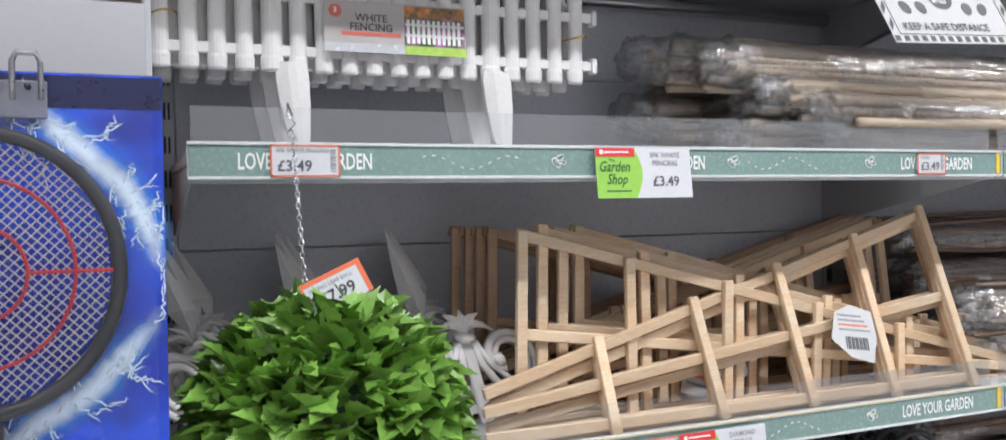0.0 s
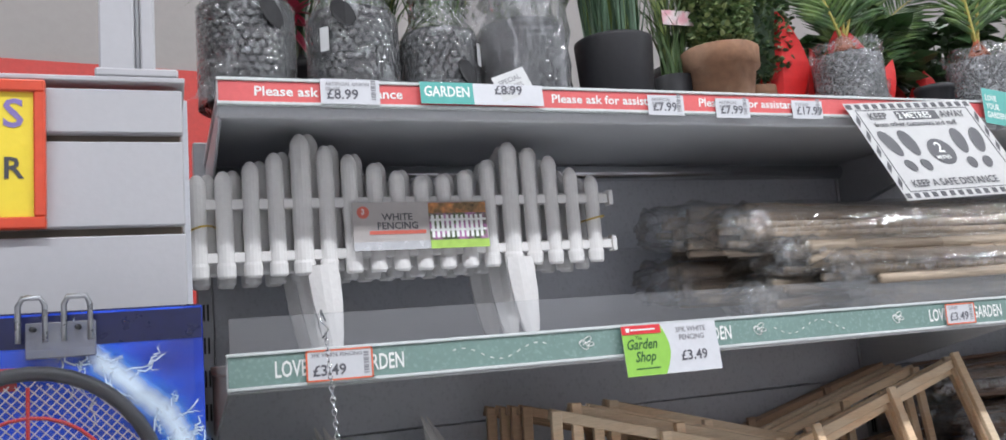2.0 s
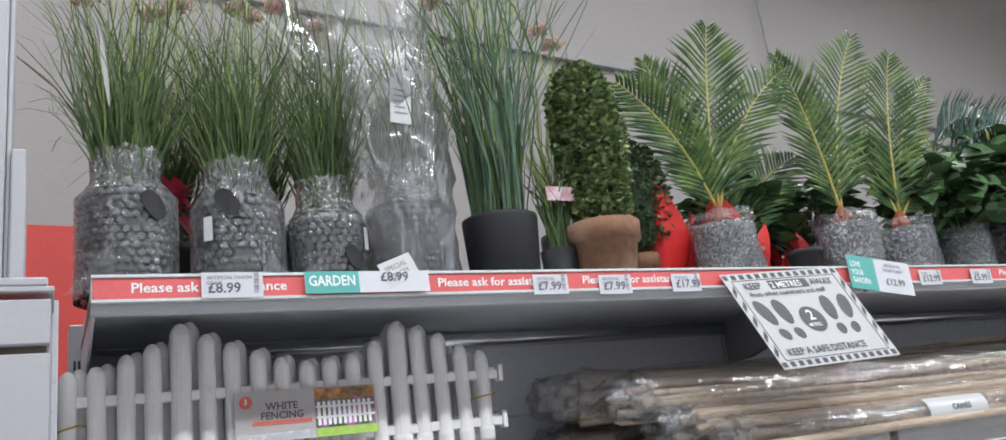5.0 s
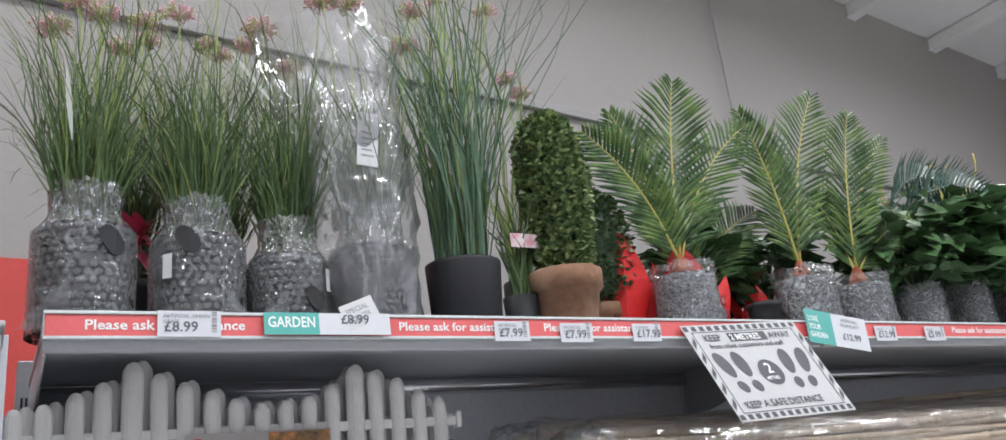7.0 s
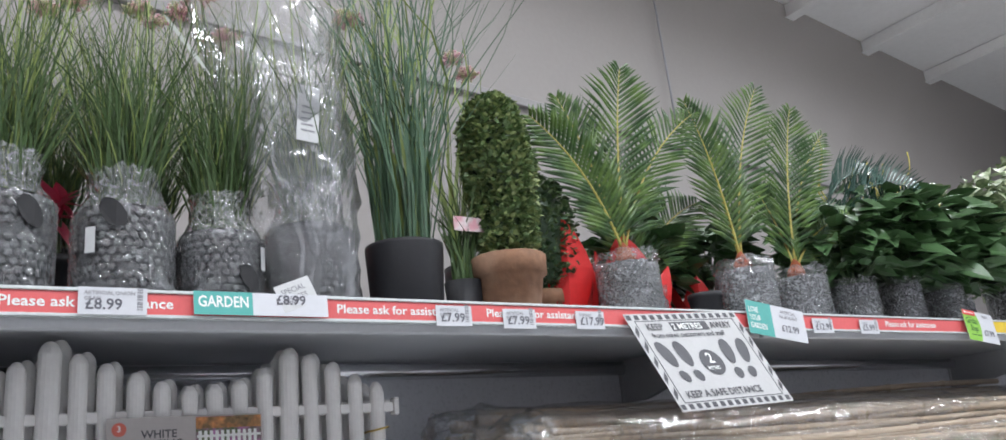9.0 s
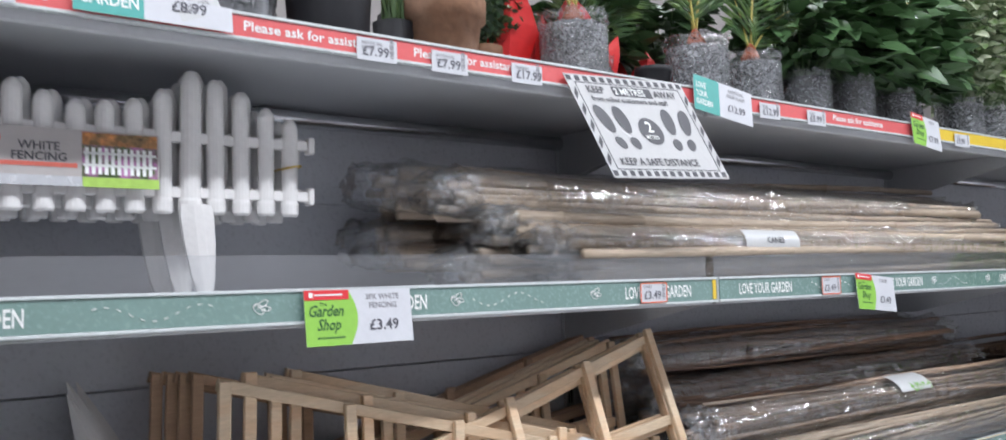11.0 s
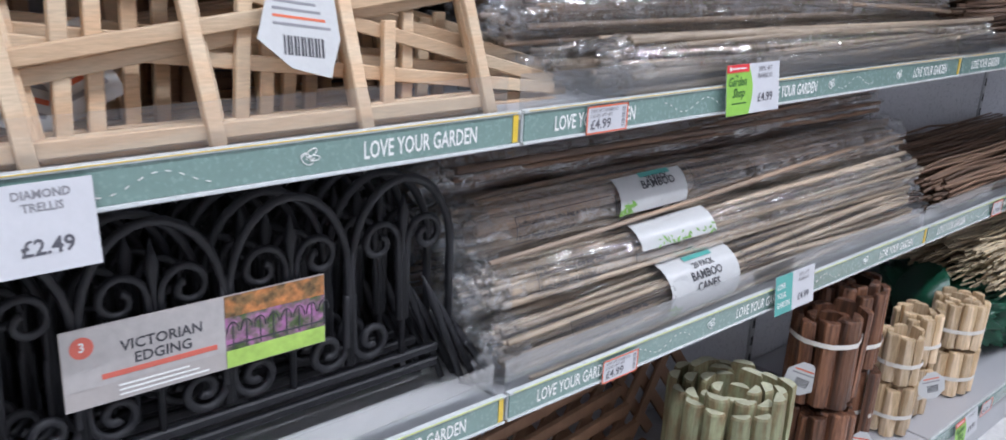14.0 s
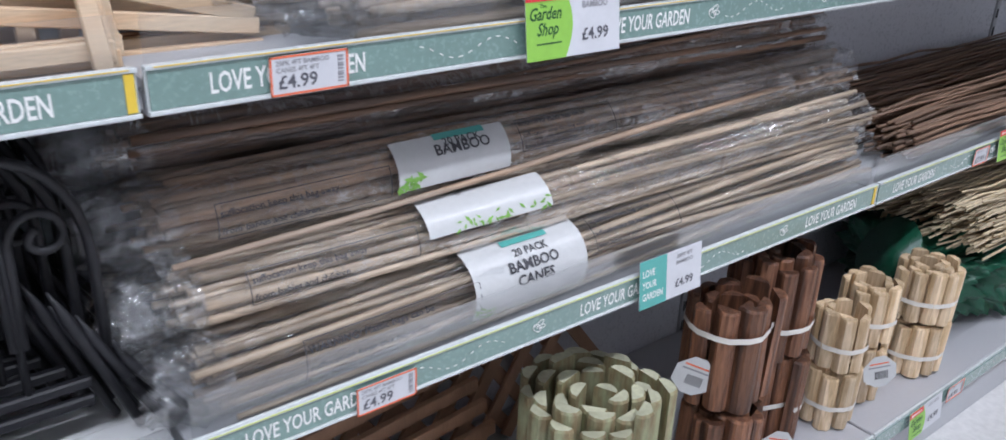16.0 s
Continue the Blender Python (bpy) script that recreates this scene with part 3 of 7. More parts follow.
sign_m = Matrix.Translation(s_bl) @ Matrix((sx, sy, sz)).transposed().to_4x4() @ Matrix(((1, 0, shear / SH, 0), (0, 1, 0, 0), (0, 0, 1, 0), (0, 0, 0, 1)))
sign = thing("distance_sign", "black and white keep-your-distance paper sign hung from the top shelf", "sign")


def flat_sign(name, geo, material, parent=None, label=""):
    geo.v = [tuple(sign_m @ Vector(p)) for p in geo.v]
    return part(name, geo, material, parent or sign, label)


flat_sign("sheet", Geo().box(0, SW, -0.0006, 0, 0, SH, 0.0002), mat("sign_paper", (0.5, 0.5, 0.5), 0.5, 0, 0.04, 20, 120, 0.05))
g = Geo()
for k in range(15):
    a = SW * (k + 0.15) / 15
    for z0 in (0.003, SH - 0.0115):
        g.box(a, a + SW / 28, -0.0013, -0.0008, z0, z0 + 0.0085)
for k in range(5):
    for a in (0.003, SW - 0.011):
        z0 = 0.018 + k * (SH - 0.036) / 5
        g.add([(a, -0.0012, z0), (a + 0.008, -0.0012, z0 + 0.012), (a + 0.008, -0.0012, z0 + 0.024), (a, -0.0012, z0 + 0.012)], [(0, 1, 2, 3)])
tagged(flat_sign("border_block", g, M_INK_K), kind="stuff")
g = Geo()
for a in ((0.014, SW - 0.014, 0.0135, 0.0148), (0.014, SW - 0.014, SH - 0.0148, SH - 0.0135), (0.014, 0.0152, 0.0148, SH - 0.0148), (SW - 0.0152, SW - 0.014, 0.0148, SH - 0.0148)):
    g.box(a[0], a[1], -0.0012, -0.0008, a[2], a[3])
flat_sign("border_line", g, M_INK_K)


def sole(cx, lean):
    for z0, rz, rx in ((0.098, 0.0235, 0.0125), (0.058, 0.0105, 0.0092)):
        ring = []
        for j in range(18):
            an = 2 * math.pi * j / 18
            px, pz = rx * math.cos(an) * (1 + 0.12 * math.sin(an)), rz * math.sin(an)
            ring.append((cx + px + lean * (z0 + pz - 0.08), -0.0012, z0 + pz))
        flat_sign("shoe_print", Geo().add(ring, [tuple(range(18))]), M_INK_K)


for cx, lean in ((0.042, -0.25), (0.074, -0.12), (0.166, 0.1), (0.199, 0.25)):
    sole(cx, lean)
ring = [(SW / 2 + 0.0235 * math.cos(2 * math.pi * j / 24), -0.0012, 0.08 + 0.0235 * math.sin(2 * math.pi * j / 24)) for j in range(24)]
flat_sign("disc", Geo().add(ring, [tuple(range(24))]), M_INK_K)
flat_sign("highlight_bar", Geo().box(0.082, 0.162, -0.0011, -0.0008, SH - 0.034, SH - 0.0175), M_INK_K)
for body, size, x, z, mt, sq in (("KEEP", 0.0168, 0.03, SH - 0.0315, M_INK_K, 0.95), ("2 METRES", 0.0158, 0.084, SH - 0.0315, M_INK_W, 0.95), ("AWAY", 0.0168, 0.166, SH - 0.0315, M_INK_K, 0.95), ("from other customers and staff", 0.0125, 0.032, SH - 0.0455, M_INK_K, 0.98), ("2", 0.026, 0.1135, 0.0785, M_INK_W, 1), ("METRES", 0.0085, 0.1035, 0.0665, M_INK_W, 0.9), ("KEEP A SAFE DISTANCE", 0.0168, 0.026, 0.021, M_INK_K, 0.92)):
    me = text_mesh(body, size, mt, "LEFT", sq).copy()
    me.transform(sign_m @ Matrix.Translation((x, -0.0018, z)) @ UPRIGHT_TURN)
    new("lettering", me).parent = sign

# ---- picket fencing pack ----
TOPS = (1.622, 1.627, 1.64, 1.652, 1.677, 1.662, 1.65, 1.638, 1.627, 1.62, 1.622, 1.627, 1.642, 1.668, 1.66, 1.648, 1.63, 1.618)
FENCE_FOOT = 1.488


def picket_mesh(h, w):
    """A half-round picket, foot at the origin: knobbed end below the rail, rounded shoulders, blunt point."""
    g = Geo()
    n = 8
    prof = [(w / 2 * math.cos(math.pi * j / n), -w * 0.4 * math.sin(math.pi * j / n)) for j in range(n + 1)]
    rows = [(0, 0.86), (0.003, 1.06), (0.016, 1.1), (0.02, 1), (h - w * 0.6, 1), (h - w * 0.35, 0.86), (h - w * 0.08, 0.5), (h, 0.2)]
    for z, q in rows:
        g.v += [(a * q, b * q, z) for a, b in prof]
    k = n + 1
    for i in range(len(rows) - 1):
        g.f += [(i * k + j, i * k + j + 1, (i + 1) * k + j + 1, (i + 1) * k + j) for j in range(n)]
        g.f.append((i * k, (i + 1) * k, (i + 1) * k + n, i * k + n))
    g.f += [tuple(range(k)), tuple(range((len(rows) - 1) * k, len(rows) * k))]
    return g.mesh("picket", M_PLASTIC_W, False)


pack = thing("picket_fence_pack", "white plastic picket fencing sections tied in a pack on the shelf", "fencing", (0, 0, 0))
PICKETS = [picket_mesh(t - FENCE_FOOT, 0.0265 if i in (4, 13) else 0.022) for i, t in enumerate(TOPS)]
for layer, (ldx, ly, ldz, ltilt) in enumerate(((0.0, 0.118, 0.0, 0.0), (0.013, 0.145, 0.006, 1.5), (0.004, 0.178, -0.004, 3.5), (0.017, 0.208, 0.012, 6.0), (0.006, 0.24, -0.002, 8.0))):
    panel = pose(ldx + 0.002, ly, FENCE_FOOT + ldz, ltilt, 0, 0)
    for i, t in enumerate(TOPS):
        ob = part("picket", PICKETS[i], None, pack)
        ob.matrix_basis = panel @ pose(-0.019 + 0.0327 * i, 0, 0, 0, R.uniform(-0.7, 0.7), 0)
    for rz in (0.02, 0.089):
        part("rail", Geo().box(-0.034, 0.563, -0.003, 0.006, rz, rz + 0.0135, 0.0012, panel), M_PLASTIC_W, pack)
        for cx in (-0.0418, 0.5633):
            part("clip", Geo().box(cx, cx + 0.0075, -0.006, 0.009, rz - 0.004, rz + 0.017, 0.001, panel), M_PLASTIC_W, pack)
    for sx0 in (0.136, 0.414) if layer in (0, 2, 4) else ():
        g = Geo()
        for z, hw in ((1.5, 0.0185), (1.485, 0.0205), (1.45, 0.019), (1.41, 0.014), (1.383, 0.008)):
            dx, yy = sx0 + (1.494 - z) * 0.1 - 0.004 * layer, ly - 0.004
            g.v += [(dx - hw, yy - 0.004, z), (dx - hw * 0.25, yy - 0.009, z), (dx + hw * 0.25, yy - 0.009, z), (dx + hw, yy - 0.004, z), (dx + hw, yy + 0.003, z), (dx - hw, yy + 0.003, z)]
        for a in range(4):
            g.f += [(a * 6 + j, a * 6 + (j + 1) % 6, a * 6 + 6 + (j + 1) % 6, a * 6 + 6 + j) for j in range(6)]
        g.f += [tuple(range(6)), tuple(range(24, 30))]
        part("stake", g, M_PLASTIC_W, pack)
M_GOLD = mat("gold_tie", (0.6, 0.42, 0.1), 0.3, 0.8)
for tx in (-0.014, 0.541):
    loop = [(tx + 0.022 * math.cos(a), 0.178 + 0.082 * math.sin(a), 1.553 + 0.004 * math.cos(a)) for a in np.linspace(0, 2 * math.pi, 20)[:-1]]
    part("twist_tie", Geo().tube(loop, 0.0014, 5, closed=True), M_GOLD, pack, "gold wire tie", True)

M_PHOTO_BROWN = mat("print_foliage", (0.22, 0.13, 0.05), 0.4, 0, 0.8, 60, 160, 0, sub=(0.4, 0.16, 0.05))
M_PHOTO_GREEN = mat("print_grass", (0.4, 0.62, 0.12), 0.4, 0, 0.2, 40, 120, 0)
M_PHOTO_MIX = mat("print_flowers", (0.08, 0.13, 0.04), 0.4, 0, 0.6, 55, 140, 0, sub=(0.35, 0.14, 0.3))
M_CARD_GREY = mat("card_grey", (0.42, 0.39, 0.375), 0.4, 0, 0.05, coat=0.3)
M_RIBBON = mat("print_red", (0.62, 0.14, 0.1), 0.45, bump=0)
card = thing("fencing_label", "printed cardboard label for white fencing tied to the pickets", "label", m=pose(0.176, 0.1, 1.515, -3, 0, 0))
part("card", Geo().box(0, 0.19, -0.001, 0, 0, 0.066, 0.0004), M_CARD_GREY, card)
part("picture", Geo().box(0.105, 0.188, -0.0016, -0.0011, 0.012, 0.064), M_PHOTO_MIX, card, "printed picture of a fence and flowers")
g = Geo()
for k in range(11):
    g.box(0.108 + 0.007 * k, 0.112 + 0.007 * k, -0.0021, -0.0017, 0.015, 0.046)
g.box(0.106, 0.187, -0.0021, -0.0017, 0.024, 0.027)
g.box(0.106, 0.187, -0.0021, -0.0017, 0.038, 0.041)
tagged(part("printed_fence", g, M_INK_W, card), kind="stuff")
part("foliage_print", Geo().box(0.105, 0.188, -0.0021, -0.0017, 0.049, 0.0635), M_PHOTO_BROWN, card)
part("foot_band", Geo().box(0, 0.105, -0.0016, -0.0011, 0.0, 0.0115), mat("silver_band", (0.6, 0.61, 0.63), 0.25, 0.4), card)
part("foot_band", Geo().box(0.1055, 0.19, -0.0016, -0.0011, 0.0, 0.0115), M_PHOTO_GREEN, card)
part("red_bar", Geo().box(0.022, 0.1, -0.0016, -0.0011, 0.0215, 0.0265), M_RIBBON, card)
ring = [(0.0145 + 0.0085 * math.cos(2 * math.pi * j / 16), -0.0014, 0.052 + 0.0085 * math.sin(2 * math.pi * j / 16)) for j in range(16)]
part("count_disc", Geo().add(ring, [tuple(range(16))]), M_RIBBON, card)
words("3", 0.01, M_INK_W, card, 0.0118, -0.0018, 0.0495)
words("WHITE", 0.0135, M_INK_K, card, 0.061, -0.0014, 0.0405, "CENTER")
words("FENCING", 0.0135, M_INK_K, card, 0.061, -0.0014, 0.0285, "CENTER")

# ---- bamboo bundles ----


def cane_mesh(seed, L, r, material):
    rr = random.Random(seed)
    n, g = 6, Geo()
    xs, x = [0.0], rr.uniform(0.05, 0.15)
    while x < L - 0.04:
        xs += [x - 0.004, x, x + 0.004]
        x += rr.uniform(0.16, 0.26)
    xs.append(L)
    pts, rs = [], []
    by, bz, ph = rr.uniform(-0.02, 0.02), rr.uniform(-0.015, 0.015), rr.uniform(0, 6)
    for i, px in enumerate(xs):
        a = px / L
        pts.append((px, by * math.sin(3.1 * a + ph), bz * math.sin(3.6 * a + ph)))
        node_here = 0 < i < len(xs) - 1 and (i - 1) % 3 == 1
        rs.append(r * (1 - 0.3 * a) * (1.22 if node_here else 1.0))
    g.tube(pts, rs, n)
    return g.mesh("cane", material, True)


CANES = {}


def canes_of(L, material):
    key = (L, material.name)
    r0 = 0.0092 if L > 1.5 else 0.0049
    if key not in CANES:
        CANES[key] = [cane_mesh(s, L * (1 - 0.012 * (s % 3)), r0 + 0.0007 * (s % 4), material) for s in range(9)]
    return CANES[key]


def sleeve_mesh(L, w, h, seed, over0=0.045, over1=0.045):
    """A thin crumpled film tube round a bundle, gathered a little at its ends."""
    g, n, k = Geo(), 30, 90
    for i in range(k + 1):
        a = i / k
        x = -over0 + (L + over0 + over1) * a
        grow = 1.07
        if a < 0.05:
            grow = 0.72 + 0.35 * a / 0.05
        elif a > 0.96:
            grow = 0.8 + 0.27 * (1 - a) / 0.04
        for j in range(n):
            an = 2 * math.pi * j / n
            q = noise.noise(Vector((x * 9 + seed * 3.1, math.cos(an) * 2.2, math.sin(an) * 2.2)))
            q2 = noise.noise(Vector((x * 34 + seed, math.cos(an) * 6, math.sin(an) * 6)))
            q3 = abs(noise.noise(Vector((x * 16 + seed * 7, math.cos(an) * 5 + x * 3, math.sin(an) * 5))))
            s = grow * (1 + 0.12 * q + 0.07 * q2 - 0.22 * q3 + 0.06) * (1 + (0.5 * q2 if a < 0.05 or a > 0.95 else 0))
            g.v.append((x + 0.012 * q2, w * s * math.cos(an), max(-h * 1.02, h * s * math.sin(an))))
    g.f = [(i * n + j, i * n + (j + 1) % n, (i + 1) * n + (j + 1) % n, (i + 1) * n + j) for i in range(k) for j in range(n)]
    return g.mesh("sleeve", M_FILM, True)


SLEEVES = {}
ENDS = {}


def end_mesh(w, h, seed):
    """The crumpled mouth of a sleeve, bunched up beyond the cane ends."""
    g, n, k = Geo(), 34, 12
    for i in range(k + 1):
        a = i / k
        x = -0.06 + 0.085 * a
        for j in range(n):
            an = 2 * math.pi * j / n
            q = noise.noise(Vector((x * 22 + seed * 5.3, math.cos(an) * 2.6, math.sin(an) * 2.6)))
            q2 = noise.noise(Vector((x * 60 + seed, math.cos(an) * 7, math.sin(an) * 7)))
            s = (0.78 + 0.3 * a) * (1 + (0.5 - 0.35 * a) * q + (0.32 - 0.2 * a) * q2)
            g.v.append((x + 0.02 * q * (1 - a), w * s * math.cos(an), max(-h * 1.0, h * s * math.sin(an) + 0.008 * (1 - a) * q)))
    g.f = [(i * n + j, i * n + (j + 1) % n, (i + 1) * n + (j + 1) % n, (i + 1) * n + j) for i in range(k) for j in range(n)]
    return g.mesh("gathered_end", M_FILM_END, True)


def bundle(x, y, z, L=1.22, w=0.042, h=0.034, n=20, yaw=0.0, pitch=0.0, material=None, seed=0, roll=0.0):
    material = material or M_CANE
    rr = random.Random(seed)
    t = thing("bamboo_bundle", "bundle of thin bamboo canes in a clear plastic sleeve", "bamboo canes", group="bamboo bundles", m=pose(x, y, z, roll, pitch, yaw))
    pool = canes_of(L, material)
    n = int(n * (1.9 if L > 1.5 else 2.4))
    gap = 0.0108 if L > 1.5 else 0.0064
    spots = []
    tries = 0
    while len(spots) < n and tries < 4000:
        tries += 1
        an, q = rr.uniform(0, 6.283), math.sqrt(rr.random())
        c = (w * 0.86 * q * math.cos(an), h * 0.84 * q * math.sin(an))
        if all((c[0] - o[0]) ** 2 + (c[1] - o[1]) ** 2 > gap ** 2 for o in spots):
            spots.append(c)
    for c in spots:
        ob = part("cane", rr.choice(pool), None, t)
        flip = rr.random() < 0.35
        ob.matrix_basis = pose(L - rr.uniform(0, 0.02) if flip else rr.uniform(0, 0.025), c[0], c[1], rr.uniform(0, 360), rr.uniform(-0.7, 0.7), (180 if flip else 0) + rr.uniform(-1.3, 1.3))
    key = (L, w, h, seed % 5)
    if key not in SLEEVES:
        SLEEVES[key] = sleeve_mesh(L, w, h, seed % 5)
    part("sleeve", SLEEVES[key], None, t, "crumpled clear plastic sleeve")
    key = (w, h, seed % 4)
    if key not in ENDS:
        ENDS[key] = end_mesh(w, h, seed % 4)
    part("gathered_end", ENDS[key], None, t, "milky bunched end of the sleeve")
    return t


M_LEAFPRINT = mat("leaf_print", (0.2, 0.42, 0.08), 0.45, 0, 0.3, 40, 120, 0)


def wrap_label(parent, x, w, h, a0, a1, L=0.19, big=True, lettered=True, caption=""):
    """A paper label bent round the front of a bundle, between two angles of its outline."""
    n = 8
    W, H = w * 1.18, h * 1.18

    def at(u, an, lift=0.0):
        an = math.radians(an)
        return (x + u, (W + lift) * math.cos(an), (H + lift) * math.sin(an))
    g = Geo()
    for k in range(n + 1):
        an = a0 + (a1 - a0) * k / n
        g.v += [at(0, an), at(L, an)]
    g.f = [(2 * k, 2 * k + 1, 2 * k + 3, 2 * k + 2) for k in range(n)]
    lab = part("label", g, M_PAPER, parent, "white printed paper label with green leaves", True)

    def wrapped(me, u0, s0):
        """Bends flat lettering on to the label; s runs down from the upper edge in metres."""
        me = me.copy()
        arc = math.radians(abs(a1 - a0)) * (W + H) / 2
        for v in me.vertices:
            an = a0 + (a1 - a0) * ((s0 - v.co.y) / arc)
            v.co = at(u0 + v.co.x, an, 0.0012)
        ob = new("lettering", me)
        ob.parent = lab
    if lettered:
        arc = math.radians(abs(a1 - a0)) * (W + H) / 2
        wrapped(text_mesh("20 PACK", 0.0145, M_INK_K, "LEFT"), 0.07, arc * 0.27)
        wrapped(text_mesh("BAMBOO", 0.0195, M_INK_K, "LEFT"), 0.055, arc * 0.43)
        if big:
            wrapped(text_mesh("CANES", 0.0195, M_INK_K, "LEFT"), 0.065, arc * 0.59)
        gb = Geo()
        gb.v = [(0, 0, 0), (0.075, 0, 0), (0.075, 0.009, 0), (0, 0.009, 0)]
        gb.f = [(0, 1, 2, 3)]
        wrapped(gb.mesh("bar", M_TEAL), 0.06, arc * 0.13)
    if caption:
        wrapped(text_mesh(caption, 0.0165, M_INK_K, "LEFT"), 0.06, math.radians(abs(a1 - a0)) * (W + H) / 2 * 0.5)
    rr = random.Random(int(x * 100))
    gl = Geo()
    for k in range(26):
        u, an = (rr.uniform(0.0, 0.03) if lettered else rr.uniform(0.04, L)), a0 + (a1 - a0) * rr.uniform(0.72, 0.99)
        s, d = rr.uniform(0.004, 0.009), rr.uniform(0, 6.28)
        p = [at(u + s * math.cos(d + b) * f, an + 8 * s / 0.009 * math.sin(d + b) * f, 0.0009) for b, f in ((0, 1), (1.3, 0.4), (3.14, 1), (4.9, 0.4))]
        gl.add(p, [(0, 1, 2, 3)])
    part("leaf_print", gl, M_LEAFPRINT, lab)
    return lab


def warning_print(parent, x, w, h, a0, a1, lines, size=0.0125):
    """A bordered block of dark lettering printed on the film, bent round the bundle between two angles."""
    W, H = w * 1.16, h * 1.16
    arc = math.radians(abs(a1 - a0)) * (W + H) / 2
    L = 0.62 * size * max(len(t) for t in lines)

    def bent(me, name, u0, s0):
        for v in me.vertices:
            an = math.radians(a0 + (a1 - a0) * ((s0 - v.co.y) / arc))
            v.co = (x + u0 + v.co.x, (W + 0.0006) * math.cos(an), (H + 0.0006) * math.sin(an))
        return part(name, me, None, block)
    g = Geo()
    k = 14
    for u in (0.0, L):
        for j in range(k):
            g.add([(u, -arc * j / k, 0), (u + 0.0012, -arc * j / k, 0), (u + 0.0012, -arc * (j + 1) / k, 0), (u, -arc * (j + 1) / k, 0)], [(0, 1, 2, 3)])
    for v0 in (0.0, -arc + 0.0012):
        g.add([(0, v0, 0), (L, v0, 0), (L, v0 - 0.0012, 0), (0, v0 - 0.0012, 0)], [(0, 1, 2, 3)])
    block = new("printed_warning")
    block.parent = parent
    bent(g.mesh("print_border", M_INK_K), "print_border", 0, 0)
    for q, line in enumerate(lines):
        bent(text_mesh(line, size, M_INK_K, "LEFT").copy(), "lettering", 0.004, arc * (q + 0.75) / len(lines))


WARNING = ("WARNING! Plastic bags can be", "suffocation keep this bag away", "from babies and children")
# upper level, long canes across two bays
for x, y, z, L, n, w, h, yaw, sd in (
    (0.80, 0.115, 1.527, 1.6, 16, 0.04, 0.036, 0.5, 1), (0.90, 0.2, 1.465, 1.6, 18, 0.045, 0.04, 0.3, 2), (0.76, 0.27, 1.46, 1.6, 18, 0.045, 0.04, -0.4, 3),
    (0.98, 0.07, 1.418, 1.55, 18, 0.045, 0.034, 0.2, 4), (0.85, 0.15, 1.418, 1.55, 16, 0.04, 0.034, 0.4, 5), (0.87, 0.085, 1.478, 1.6, 16, 0.04, 0.03, 0.3, 8), (0.93, 0.045, 1.45, 1.55, 14, 0.034, 0.028, 0.2, 9), (0.74, 0.21, 1.545, 1.65, 16, 0.045, 0.038, -0.3, 6), (0.88, 0.3, 1.54, 1.55, 14, 0.045, 0.04, 0, 7)):
    b = bundle(x, y, z, L, w, h, n, yaw, 0, M_CANE, sd)
    if sd == 9:
        wrap_label(b, 0.42, w, h, 130, 225, 0.16, True, False, "CANES")
# middle level
for x, y, z, L, n, w, h, yaw, sd in (
    (1.46, 0.055, 1.042, 1.24, 20, 0.042, 0.034, 0.5, 11), (1.38, 0.13, 1.045, 1.22, 20, 0.044, 0.038, 0.2, 12), (1.32, 0.12, 1.112, 1.22, 20, 0.044, 0.036, -0.3, 13),
    (1.30, 0.21, 1.055, 1.22, 18, 0.045, 0.045, 0, 14), (1.29, 0.2, 1.155, 1.22, 20, 0.045, 0.038, 0.4, 15), (1.28, 0.3, 1.06, 1.2, 16, 0.045, 0.045, 0, 16), (1.28, 0.29, 1.175, 1.2, 20, 0.046, 0.045, -0.2, 17), (1.3, 0.25, 1.235, 1.15, 20, 0.05, 0.03, 0.3, 18), (1.29, 0.33, 1.245, 1.12, 16, 0.04, 0.03, -0.2, 19)):
    w, h = w * 1.1, h * 1.1
    # cane colour darkens towards the back of the pile to paint its shade
    b = bundle(x, y, z, L, w, h, n, yaw, 0, M_CANE_SHADE if sd > 14 else M_CANE_DIM if sd > 12 else M_CANE, sd)
    if sd == 13:
        wrap_label(b, 0.62, w, h, 95, 160, 0.13, False, False)
